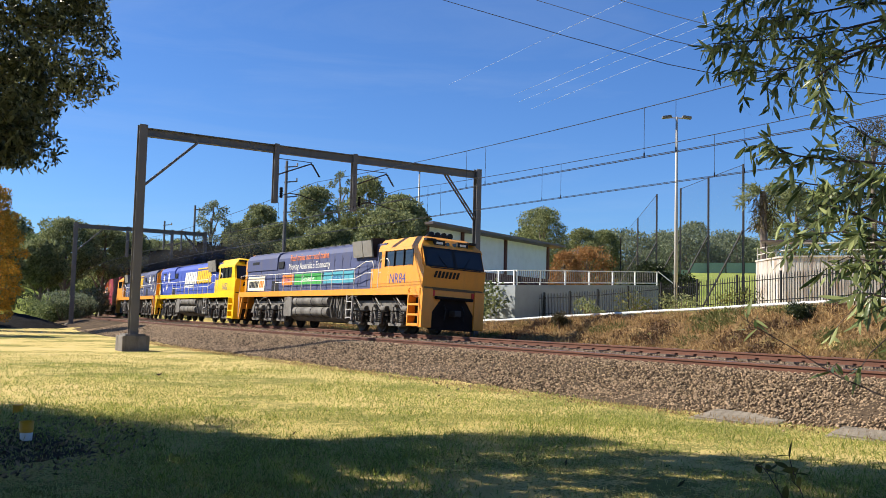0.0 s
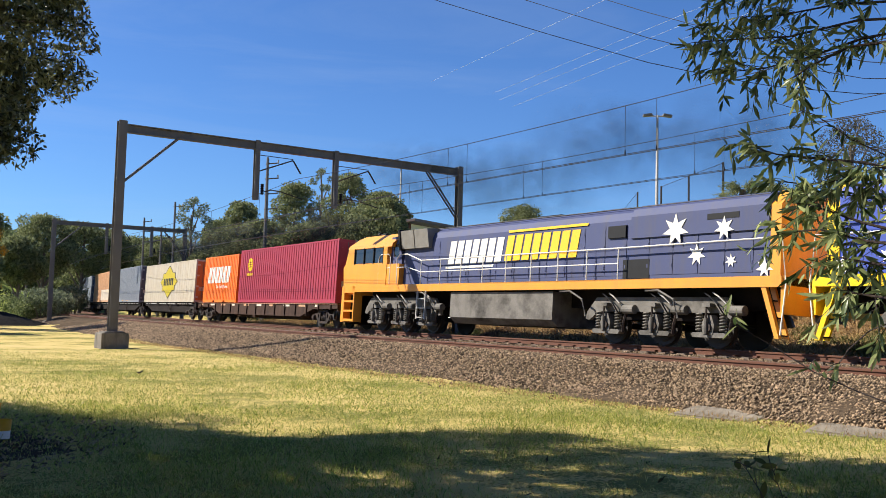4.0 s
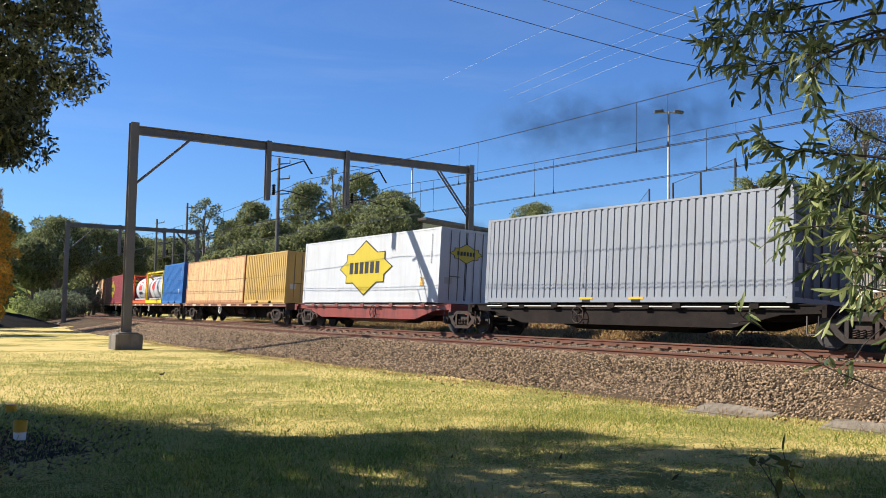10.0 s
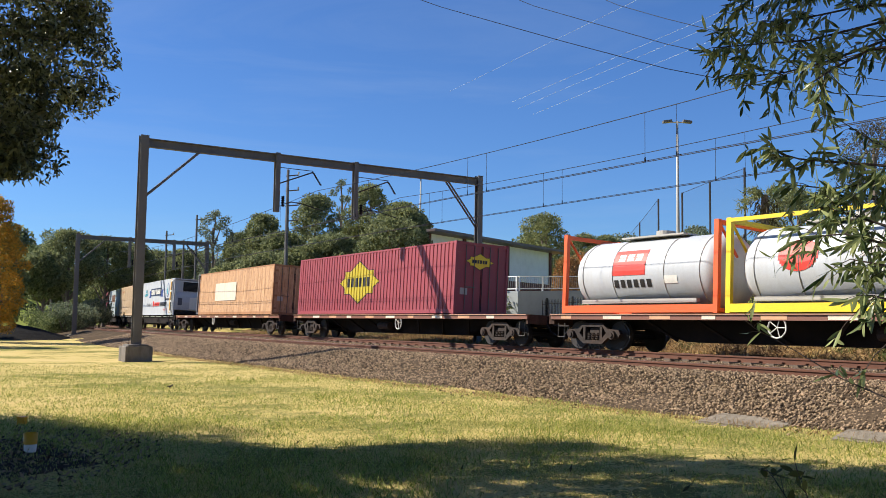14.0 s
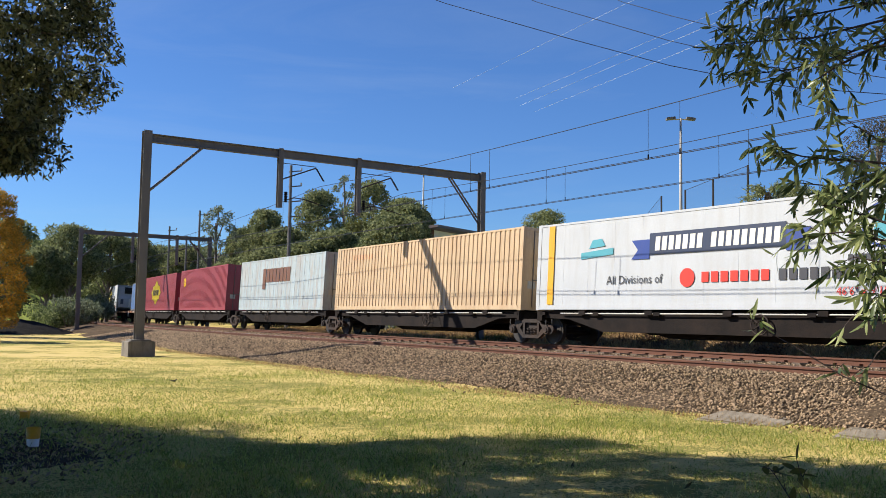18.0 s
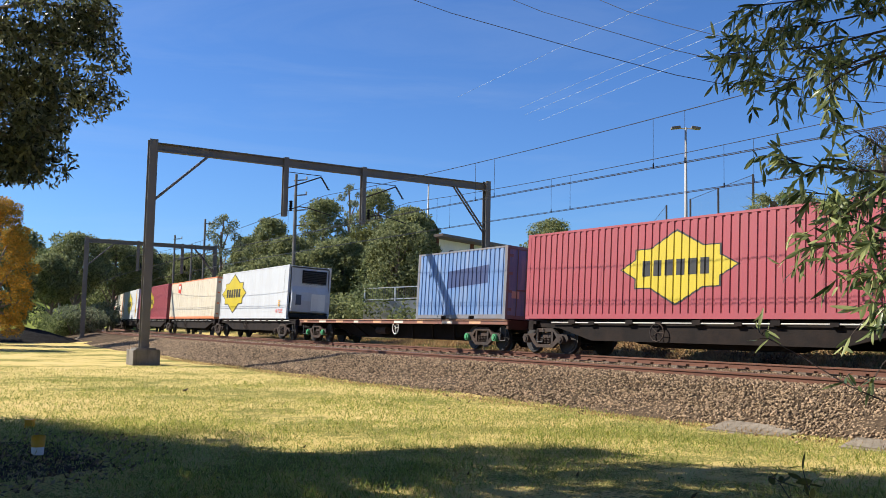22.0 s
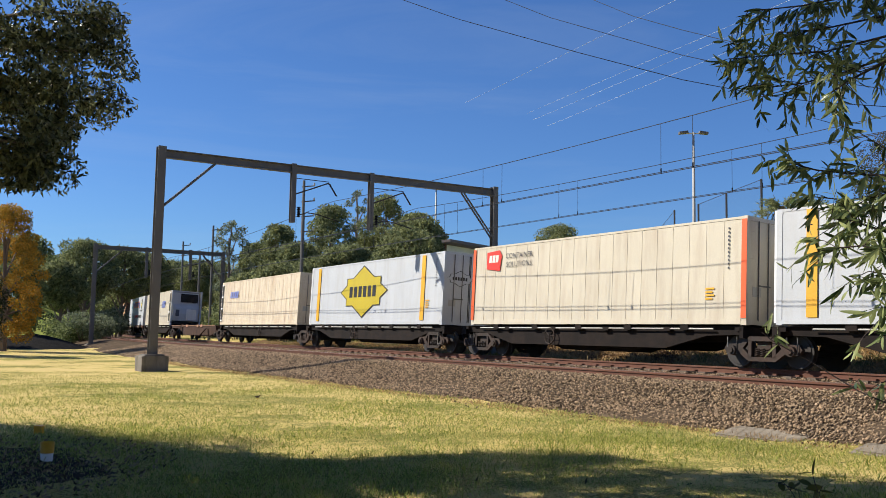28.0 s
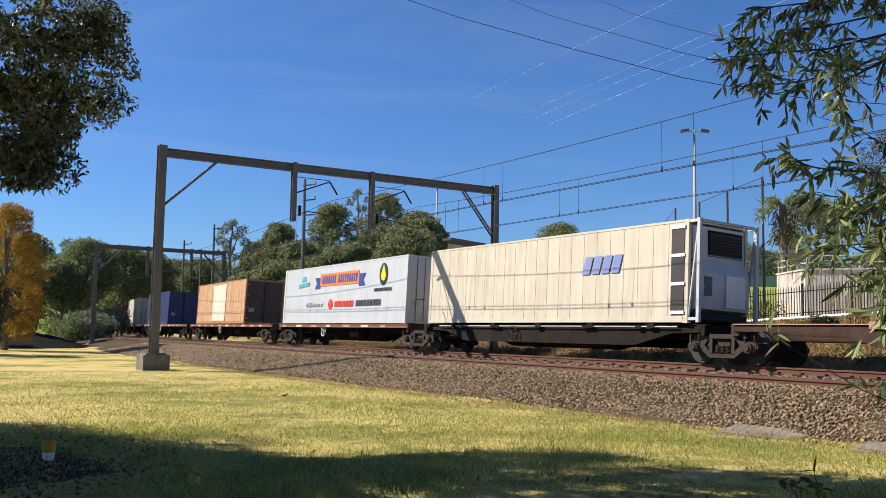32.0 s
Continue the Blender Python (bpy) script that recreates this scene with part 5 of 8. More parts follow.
def locomotive(q0, q1, hood, cabp, sill, label, turned=False, variant=0):
    """A hood unit with a full-width cab at its leading end; turned: cab at the other end."""
    c = thing("diesel_locomotive", label, "locomotive", "locomotives of the train")
    ride(c, (q0 + q1) / 2)
    root = c
    a = (q1 - q0) / 2
    f = -1 if turned else 1

    def P(name, b, m, lab="", parent=None, smooth=False):
        if turned:
            b.v = [(-v[0], v[1], v[2]) for v in b.v]
        return part(name, b, m, parent or root, lab, smooth)

    n = a                      # leading end
    # underframe and sill
    P("side_sill", Build().box(-a + 0.25, n - 1.1, -1.46, -1.36, 1.55, 1.82, bev=0.02), sill, "yellow side sill")
    P("side_sill", Build().box(-a + 0.25, n - 1.1, 1.36, 1.46, 1.55, 1.82, bev=0.02), sill)
    P("deck", Build().box(-a + 0.2, n - 0.4, -1.36, 1.36, 1.60, 1.80), UNDER)
    P("frame", Build().box(-a + 0.3, n - 0.5, -0.55, 0.55, 1.05, 1.6), UNDER)
    # hood in panels with a sloping roof edge
    w = 1.20
    x0, x1 = -a + 0.75, n - 4.65
    top = [(-w, 1.80), (w, 1.80), (w, 3.55), (w - 0.10, 3.78), (w - 0.42, 3.96), (-w + 0.42, 3.96), (-w + 0.10, 3.78), (-w, 3.55)]
    P("hood", Build().prism(top, x0, x1, "x"), hood, "long hood with access doors")
    rad = [(-w - 0.06, 3.0), (w + 0.06, 3.0), (w + 0.06, 3.62), (w - 0.05, 3.84), (w - 0.4, 4.0), (-w + 0.4, 4.0), (-w + 0.05, 3.84), (-w - 0.06, 3.62)]
    P("radiator_housing", Build().prism(rad, x0 + 0.02, x0 + 4.6, "x"), hood)
    P("hood_end", Build().prism([(-w - 0.02, 1.82), (w + 0.02, 1.82), (w + 0.02, 3.6), (w - 0.4, 4.0), (-w + 0.4, 4.0), (-w - 0.02, 3.6)], x0 - 0.30, x0 - 0.002, "x"), cabp, "yellow rear bulkhead")
    for i in range(17):
        x = x0 + 0.5 + i * 0.86
        if x + 0.8 < x1:
            P("access_door", Build().box(x, x + 0.82, -w - 0.012, -w - 0.002, 1.95, 3.42), hood, parent=None)
            for z in (2.15, 2.75, 3.2):
                P("door_hinge", Build().box(x + 0.02, x + 0.06, -w - 0.022, -w - 0.012, z, z + 0.1), hood)
    P("roof_rail", Build().tube([(x0 + 0.2, -w + 0.25, 3.93), (x1 - 0.3, -w + 0.25, 3.95)], 0.02, 5), STEEL_DARK)
    P("exhaust_stack", Build().box(x0 + 8.6, x0 + 9.7, -0.35, 0.35, 3.96, 4.12), BLACK, "sooty exhaust stack")
    for k in range(3):
        P("roof_hatch", Build().box(x0 + 5.2 + k * 3.2, x0 + 6.4 + k * 3.2, -0.7, 0.7, 3.96, 4.02), hood)
    for x, z0, z1, wd in ((x0 + 4.8, 3.05, 3.4, 0.7), (x0 + 0.9, 3.35, 3.5, 1.0)):
        P("grille", Build().box(x, x + wd, -w - 0.07, -w - 0.013, z0, z1), BLACK, "black ventilation grille")
    # a flat black sheet gives the shade inside an open bay
    P("recess_shade", Build().box(x0 + 3.9, x0 + 4.9, -w - 0.02, -w - 0.0125, 1.86, 2.4), BLACK, "black sheet for the shade of an open bay behind the steps")
    # inertial filter boxes by the cab
    for k in range(2):
        x = x1 - 1.9 + k * 0.98
        P("filter_box", Build().prism([(-w - 0.16, 3.22), (-w + 0.3, 3.22), (-w + 0.3, 3.98), (-w - 0.28, 3.92)], x, x + 0.92, "x"), VENT, "tan intake filter box")
    P("filter_frame", Build().prism([(-w - 0.20, 3.17), (-w + 0.28, 3.17), (-w + 0.28, 4.03), (-w - 0.33, 3.97)], x1 - 0.0, x1 + 0.12, "x"), BLACK)
    # cab
    cx0, cx1 = n - 4.65, n - 0.25
    wall = 1.44
    prof = [(cx0 + 0.95, 1.80), (cx1, 1.80), (cx1 + 0.10, 2.60), (cx1 - 0.22, 3.38), (cx0 + 0.95, 3.38)]
    P("cab", Build().prism(prof, -wall + 0.06, wall - 0.06), cabp, "full-width driver's cab")
    # the roof narrows in facets and the brow slopes back
    rings = [(3.36, cx1 - 0.22, wall), (3.50, cx1 - 0.27, wall - 0.03), (3.82, cx1 - 0.60, wall - 0.34), (3.93, cx1 - 0.92, wall - 0.46)]
    vs = [p for z, fx, hy in rings for p in ((cx0 + 0.3 if z > 3.8 else cx0 + 0.62, -hy, z), (fx, -hy, z), (fx, hy, z), (cx0 + 0.3 if z > 3.8 else cx0 + 0.62, hy, z))]
    fs = [(4 * i + k, 4 * i + (k + 1) % 4, 4 * i + 4 + (k + 1) % 4, 4 * i + 4 + k) for i in range(3) for k in range(4)] + [(0, 3, 2, 1), (12, 13, 14, 15)]
    P("cab_roof", Build().add(vs, fs), cabp, "faceted cab roof")
    sidew = [(cx0 + 0.95, 1.80), (cx1, 1.80), (cx1 + 0.10, 2.60), (cx1 - 0.05, 2.72), (cx0 + 0.95, 2.72)]
    for sy in (-1, 1):
        P("cab_side", Build().prism(sidew, sy * (wall - 0.06), sy * wall), cabp)
        for i, (wx0, wx1) in enumerate(((cx1 - 1.55, cx1 - 0.85), (cx1 - 2.35, cx1 - 1.6), (cx1 - 3.1, cx1 - 2.4))):
            if i < 3:
                P("side_window", Build().box(wx0, wx1, sy * (wall - 0.045) - 0.01, sy * (wall - 0.045) + 0.01, 2.74, 3.34), GLASS, "dark cab side window")
        for px in (cx1 - 0.80, cx1 - 1.58, cx1 - 2.37, cx1 - 3.13):
            P("window_pillar", Build().box(px - 0.022, px + 0.022, min(sy * (wall - 0.06), sy * (wall + 0.012)), max(sy * (wall - 0.06), sy * (wall + 0.012)), 2.70, 3.38), BLACK)
        P("cab_pillar", Build().prism([(cx1 - 0.78, 2.72), (cx1 - 0.05, 2.72), (cx1 - 0.28, 3.36), (cx1 - 0.78, 3.36)], sy * (wall - 0.06), sy * wall), cabp)
        P("cab_pillar", Build().box(cx0 + 0.95, cx1 - 3.16, min(sy * (wall - 0.06), sy * wall), max(sy * (wall - 0.06), sy * wall), 2.72, 3.36), cabp)
    P("cab_door", Build().box(cx0 + 0.12, cx0 + 0.94, -w - 0.05, -w + 0.1, 1.9, 3.75), hood, "blue cab door")
    P("door_window", Build().box(cx0 + 0.35, cx0 + 0.75, -w - 0.06, -w - 0.048, 2.95, 3.45), GLASS)
    # windscreen on the raked front
    for sy in (-1, 1):
        y0, y1 = (0.08, 1.28) if sy > 0 else (-1.28, -0.08)
        P("windscreen", Build().add([(cx1 + 0.075, y0, 2.72), (cx1 + 0.075, y1, 2.72), (cx1 - 0.20, y1, 3.36), (cx1 - 0.20, y0, 3.36), (cx1 + 0.02, y0, 2.72), (cx1 + 0.02, y1, 2.72), (cx1 - 0.25, y1, 3.36), (cx1 - 0.25, y0, 3.36)], [(0, 1, 2, 3), (7, 6, 5, 4), (0, 4, 5, 1), (1, 5, 6, 2), (2, 6, 7, 3), (3, 7, 4, 0)]), GLASS, "dark windscreen pane")
        P("number_board", Build().prism([(sy * 0.55 - 0.25, 3.54), (sy * 0.55 + 0.25, 3.54), (sy * 0.55 + 0.25, 3.76), (sy * 0.55 - 0.25, 3.76)], cx1 - 0.60, cx1 - 0.33, "x"), BLACK, "dark number board on the brow")
        P("number_bar", Build().box(cx1 - 0.335, cx1 - 0.325, sy * 0.55 - 0.15, sy * 0.55 + 0.15, 3.60, 3.69), LOGO_WHITE)
        P("headlight", Build().disc((cx1 - 0.40, sy * 0.16, 3.62), 0.085, 0.12, "x", 12), GLASS, "round headlight on the brow")
        P("marker_board", Build().prism([(sy * 0.95 - 0.22, 3.80), (sy * 0.95 + 0.22, 3.80), (sy * 0.95 + 0.22, 3.72), (sy * 0.95 - 0.22, 3.72)], cx1 - 0.52, cx1 - 0.30, "x"), BLACK)
        P("ditch_light", Build().box(cx1 + 0.0, cx1 + 0.06, sy * 0.98 - 0.12, sy * 0.98 + 0.12, 1.52, 1.74, bev=0.02), LOGO_RED, "dark red marker light")
    P("windscreen_frame", Build().add([(cx1 + 0.09, -1.36, 2.66), (cx1 + 0.09, 1.36, 2.66), (cx1 - 0.235, 1.36, 3.44), (cx1 - 0.235, -1.36, 3.44), (cx1 + 0.03, -1.36, 2.66), (cx1 + 0.03, 1.36, 2.66), (cx1 - 0.29, 1.36, 3.44), (cx1 - 0.29, -1.36, 3.44)], [(0, 1, 2, 3), (7, 6, 5, 4), (0, 4, 5, 1), (1, 5, 6, 2), (2, 6, 7, 3), (3, 7, 4, 0)]), BLACK)
    for k in range(7):
        y = -0.98 + k * 0.17
        P("sign_letter_bar", Build().add([(cx1 + 0.075, y, 2.24), (cx1 + 0.075, y + 0.11, 2.24), (cx1 + 0.108, y + 0.17, 2.50), (cx1 + 0.108, y + 0.06, 2.50)], [(0, 1, 2, 3)]), BLACK, "dark slanted bar of the nose sign")
    P("nose_handrail", Build().tube([(cx1 + 0.08, -1.15, 2.66), (cx1 + 0.16, -1.15, 2.62), (cx1 + 0.16, 1.15, 2.62), (cx1 + 0.08, 1.15, 2.66)], 0.018, 5), BLACK)
    for sy in (-1, 1):
        P("wiper", Build().tube([(cx1 + 0.10, sy * 0.4, 2.70), (cx1 - 0.05, sy * 0.75, 3.12)], 0.012, 4), BLACK)
    P("nose_band", Build().box(cx1 + 0.03, cx1 + 0.055, -1.36, 1.36, 1.76, 1.86), NOSE_GRIME, "grimy lower edge of the nose")
    for k, y in enumerate((-0.45, -0.15, 0.15, 0.45)):
        P("horn", Build().disc((cx1 - 1.2, y, 4.06), 0.12, 0.1, "x", 10).tube([(cx1 - 1.7, y, 3.99), (cx1 - 1.2, y, 4.06)], 0.05, 6), BLACK, "black air horn")
    P("side_box", Build().box(cx0 + 0.02, cx0 + 0.94, -wall + 0.02, -w + 0.05, 1.82, 2.66, bev=0.03), cabp, "yellow equipment box by the cab door")
    # nose, pilot and steps
    P("nose_lower", Build().prism([(cx1 - 1.0, 1.45), (cx1 + 0.02, 1.45), (cx1 + 0.02, 1.80), (cx1 - 1.0, 1.80)], -1.30, 1.30), sill)
    P("anticlimber", Build().box(cx1 + 0.02, cx1 + 0.20, -0.85, 0.85, 1.40, 1.52, bev=0.03), UNDER)
    for sy in (-1, 1):
        zs = [(0.32, 0.42), (0.72, 0.80), (1.12, 1.20), (1.52, 1.80)]
        y0, y1 = (1.06, 1.46) if sy > 0 else (-1.46, -1.06)
        for zz0, zz1 in zs:
            P("step", Build().box(cx1 - 0.95, cx1 - 0.1, y0, y1, zz0, zz1), sill)
        P("step_stringer", Build().box(cx1 - 1.02, cx1 - 0.95, y0, y1, 0.30, 1.8), sill)
        P("step_stringer", Build().box(cx1 - 0.16, cx1 - 0.08, y0, y1, 0.30, 1.8), sill)
        P("step_back", Build().box(cx1 - 0.95, cx1 - 0.16, y0 + 0.34 if sy < 0 else y0, y1 if sy < 0 else y1 - 0.34, 0.34, 1.55), BLACK)
    P("pilot", Build().prism([(cx1 - 0.15, 0.22), (cx1 + 0.04, 0.22), (cx1 + 0.0, 1.45), (cx1 - 0.15, 1.45)], -1.02, 1.02), UNDER, "black pilot plate")
    for sy in (-1, 1):
        P("pilot_wing", Build().box(cx1 - 0.12, cx1 + 0.10, min(sy * 0.98, sy * 1.44), max(sy * 0.98, sy * 1.44), 0.28, 1.80, bev=0.03), sill, "yellow corner of the pilot")
        P("pilot_gusset", Build().add([(cx1 + 0.05, sy * 0.98, 1.45), (cx1 + 0.05, sy * 0.55, 1.45), (cx1 + 0.05, sy * 0.98, 0.85), (cx1 + 0.02, sy * 0.98, 1.45), (cx1 + 0.02, sy * 0.55, 1.45), (cx1 + 0.02, sy * 0.98, 0.85)], [(0, 1, 2), (5, 4, 3), (0, 3, 4, 1), (1, 4, 5, 2), (2, 5, 3, 0)]), sill)
        P("brake_hose", Build().tube([(cx1 + 0.05, sy * 0.4, 1.2), (cx1 + 0.22, sy * 0.42, 1.0), (cx1 + 0.18, sy * 0.45, 0.6)], 0.03, 6), BLACK)
    P("coupler", Build().box(cx1 + 0.02, cx1 + 0.45, -0.14, 0.14, 0.76, 1.0, bev=0.03), STEEL_DARK)
    # rear end
    P("rear_plate", Build().box(-a + 0.2, -a + 0.3, -1.4, 1.4, 0.9, 1.82), sill)
    P("rear_coupler", Build().box(-a - 0.15, -a + 0.2, -0.14, 0.14, 0.76, 1.0, bev=0.03), STEEL_DARK)
    P("rear_steps", Build().prism([(-a + 0.30, 0.32), (-a + 0.42, 0.32), (-a + 0.92, 1.82), (-a + 0.78, 1.82)], -1.44, -1.32), sill)
    P("rear_steps", Build().prism([(-a + 0.30, 0.32), (-a + 0.42, 0.32), (-a + 0.92, 1.82), (-a + 0.78, 1.82)], -1.08, -1.0), sill)
    for k in range(4):
        P("step", Build().box(-a + 0.30 + k * 0.15, -a + 0.55 + k * 0.15, -1.32, -1.08, 0.38 + k * 0.42, 0.41 + k * 0.42), UNDER)
    P("rear_handrail", Build().tube([(-a + 0.28, -1.42, 0.4), (-a + 0.15, -1.42, 1.6), (-a + 0.28, -1.42, 2.75), (-a + 0.8, -1.42, 2.75)], 0.022, 5), LOGO_WHITE)
    # handrails along the walkway
    hx0, hx1 = x0 + 4.9, n - 6.2
    P("handrail", Build().tube([(-a + 0.8, -1.42, 2.75), (hx0, -1.42, 2.72), (hx1, -1.42, 2.72), (hx1 + 1.0, -1.42, 3.0), (hx1 + 1.6, -1.42, 3.0), (hx1 + 1.75, -1.42, 2.85), (hx1 + 1.7, -1.42, 1.85)], 0.022, 6), LOGO_WHITE, "white tubular handrail")
    P("handrail", Build().tube([(hx0, -1.42, 2.28), (hx1, -1.42, 2.28), (hx1 + 1.0, -1.42, 2.50), (hx1 + 1.7, -1.42, 2.50)], 0.018, 6), LOGO_WHITE)
    for k in range(9):
        x = hx0 + (hx1 - hx0) * k / 8
        P("handrail_post", Build().tube([(x, -1.42, 1.8), (x, -1.42, 2.73)], 0.02, 6), LOGO_WHITE)
    P("handrail", Build().tube([(hx1 + 2.25, -1.42, 1.85), (hx1 + 2.25, -1.42, 2.9), (hx1 + 2.4, -1.42, 3.05), (hx1 + 3.0, -1.42, 3.05), (hx1 + 3.15, -1.42, 2.9), (hx1 + 3.1, -1.42, 1.85)], 0.022, 6), LOGO_WHITE)
    P("handrail", Build().tube([(hx1 + 2.25, -1.42, 2.5), (hx1 + 3.1, -1.42, 2.5)], 0.018, 6), LOGO_WHITE)
    # tanks and boxes under the frame
    if variant == 2:
        P("fuel_tank", Build().prism([(-1.35, 0.62), (-1.1, 0.42), (1.1, 0.42), (1.35, 0.62), (1.35, 1.5), (-1.35, 1.5)], -2.6, 2.9, "x"), TRUCK, "grey fuel tank")
    else:
        P("fuel_tank", Build().prism([(-1.05, 0.52), (-0.8, 0.36), (0.8, 0.36), (1.05, 0.52), (1.05, 1.5), (-1.05, 1.5)], -3.4, 2.8, "x"), TRUCK, "grey fuel tank")
        for z in (0.80, 1.30):
            P("air_reservoir", Build().disc((0.0 - 0.3, -1.22, z), 0.23, 4.1, "x", 20), TRUCK, "grey cylindrical air reservoir", smooth=False)
            for k in (-1.6, 0.2, 1.5):
                P("reservoir_strap", Build().disc((k - 0.3, -1.22, z), 0.24, 0.05, "x", 20), UNDER)
        P("battery_box", Build().box(-3.5, -2.5, -1.44, -0.9, 0.55, 1.5, bev=0.03), TRUCK, "grey equipment box")
        for k in range(7):
            x = 2.0 + k * 0.26
            P("pipework", Build().tube([(x, -1.25, 1.5), (x + 0.1 * (k % 3 - 1), -1.3, 1.0), (x - 0.06, -1.2, 0.55 + 0.1 * (k % 2))], 0.045 if k % 2 else 0.07, 6), TRUCK)
    for z in (0.55, 0.9, 1.25):
        P("ladder_rung", Build().box(n - 6.7, n - 6.15, -1.5, -1.44, z, z + 0.04), LOGO_GREY)
    for x in (n - 6.7, n - 6.15):
        P("ladder_rail", Build().box(x - 0.025, x + 0.025, -1.5, -1.44, 0.5, 1.55), LOGO_GREY)
    for x, in ((n - 7.1,), (-n + 6.9,), (-n + 3.4,)):
        P("air_pipe", Build().tube([(x, -1.42, 0.75), (x + 0.15, -1.44, 1.25), (x + 0.7, -1.42, 1.5), (x + 1.2, -1.38, 1.5)], 0.03, 6), TRUCK)
    for x in (a - 4.5, -a + 4.4):
        loco_truck(root, x * f)
    # signs
    if variant == 0:
        words(root, "NR84", 0.58, f * (cx1 - 2.0), 2.02, LOGO_BLUE, -wall - 0.004)
        words(root, "Real trains not road trains", 0.47, -1.2, 3.38, LOGO_ORANGE, -w - 0.026, squeeze=0.95)
        words(root, "Moving Australia's Economy", 0.47, -1.2, 2.93, LOGO_WHITE, -w - 0.026, squeeze=0.95)
        for x, wd, m, tx in ((-3.75, 1.5, LOGO_ORANGE, "Safer"), (-1.15, 3.4, LOGO_GREEN, "Greener"), (2.3, 3.2, LOGO_TEAL, "Smarter")):
            plate(root, [(x - wd / 2, 2.15), (x + wd / 2, 2.15), (x + wd / 2, 2.68), (x - wd / 2, 2.68)], m, -w - 0.020, "coloured_panel", "coloured stripe panel on the hood")
            words(root, tx, 0.44, x, 2.28, LOGO_BLUE if tx != "Greener" else LOGO_WHITE, -w - 0.026)
        plate(root, [(-a + 1.0, 1.90), (-a + 3.6, 1.90), (-a + 3.6, 2.68), (-a + 1.0, 2.68)], LOGO_CREAM, -w - 0.03, "sign", "cream sign panel")
        slabs(root, -a + 1.95, 2.25, 7, 1.5, 0.36, LOGO_DARK, 0.2, 0.2, -w - 0.036)
        slabs(root, -a + 3.15, 2.25, 3, 0.7, 0.36, LOGO_ORANGE, 0.2, 0.2, -w - 0.036)
    else:
        ox = 1.2 if variant == 1 else 0.2
        slabs(root, ox - 1.9, 2.95, 7, 3.2, 0.85, LOGO_WHITE, 0.2, 0.2, -w - 0.026)
        plate(root, [(ox - 3.7, 2.38), (ox - 0.9, 2.38), (ox - 0.85, 2.46), (ox - 3.7, 2.46)], LOGO_WHITE, -w - 0.026, "sign_underline")
        slabs(root, ox + 1.6, 2.98, 8, 3.6, 0.85, LOGO_AMBER, 0.2, 0.2, -w - 0.026)
        plate(root, [(ox - 0.1, 3.5), (ox + 3.7, 3.5), (ox + 3.72, 3.58), (ox - 0.1, 3.58)], LOGO_AMBER, -w - 0.026, "sign_underline")
        for sx_, sz, r in ((2.4, 3.1, 0.32), (4.0, 3.15, 0.46), (3.3, 2.45, 0.30), (2.2, 2.25, 0.18), (1.2, 2.05, 0.26)):
            xx = (-a + sx_ - 0.35) if variant == 1 else (a - sx_ + 0.3)
            plate(root, star7(xx, sz, r), LOGO_WHITE, -w - 0.075 if sz > 3 else -w - 0.026, "painted_star", "white seven-pointed star")
        if variant == 1:
            words(root, "NR2", 0.58, f * (cx1 - 2.0), 2.02, LOGO_BLUE, -wall - 0.004)
    return root


LOGO_GREEN = paint("sign_green", "3E9E48", 0.1)
LOGO_CREAM = paint("sign_cream", "EADFC0", 0.1)
LOGO_AMBER = paint("sign_amber", "F0B820", 0.06)
locomotive(28.85, 50.1, LOCO_GREYBLUE, LOCO_ORANGE, LOCO_ORANGE, "faded yellow and dark blue diesel locomotive with slogans on its hood", variant=0)
locomotive(50.6, 72.2, LOCO_BLUE, LOCO_YELLOW, LOCO_YELLOW, "bright yellow and blue diesel locomotive with white stars", variant=1)
locomotive(72.5, 94.6, LOCO_GREYBLUE, LOCO_ORANGE, LOCO_ORANGE, "grimy yellow and blue diesel locomotive running cab last", turned=True, variant=2)


# ---- plants ----
def leaf_material(name, a, b, rough=0.75, trans=0.3):
    m = bpy.data.materials.new(name)
    m.use_nodes = True
    n, link = m.node_tree.nodes, m.node_tree.links.new
    p = n["Principled BSDF"]
    geo = n.new("ShaderNodeNewGeometry")
    mix = n.new("ShaderNodeMix")
    mix.data_type = "RGBA"
    mix.inputs["A"].default_value, mix.inputs["B"].default_value = (*a, 1), (*b, 1)
    link(geo.outputs["Random Per Island"], mix.inputs["Factor"])
    link(mix.outputs["Result"], p.inputs["Base Color"])
    p.inputs["Roughness"].default_value = rough
    p.inputs["Specular IOR Level"].default_value = 0.25
    t = n.new("ShaderNodeBsdfTranslucent")
    link(mix.outputs["Result"], t.inputs["Color"])
    ms = n.new("ShaderNodeMixShader")
    ms.inputs[0].default_value = trans
    link(p.outputs[0], ms.inputs[1])
    link(t.outputs[0], ms.inputs[2])
    link(ms.outputs[0], n["Material Output"].inputs["Surface"])
    return m


LEAF = leaf_material("gum_leaf", (0.080, 0.100, 0.040), (0.33, 0.345, 0.155), 0.75, 0.38)
# grey-green gum tone that also puts distance haze into the leaf colour
LEAF_GREY = leaf_material("hazed_grey_gum_leaf", (0.085, 0.108, 0.062), (0.27, 0.30, 0.185), 0.75, 0.38)
LEAF_MID = leaf_material("scrub_leaf", (0.060, 0.085, 0.034), (0.26, 0.29, 0.125), 0.75, 0.38)
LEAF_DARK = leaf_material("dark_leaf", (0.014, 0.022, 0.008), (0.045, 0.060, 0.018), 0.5)
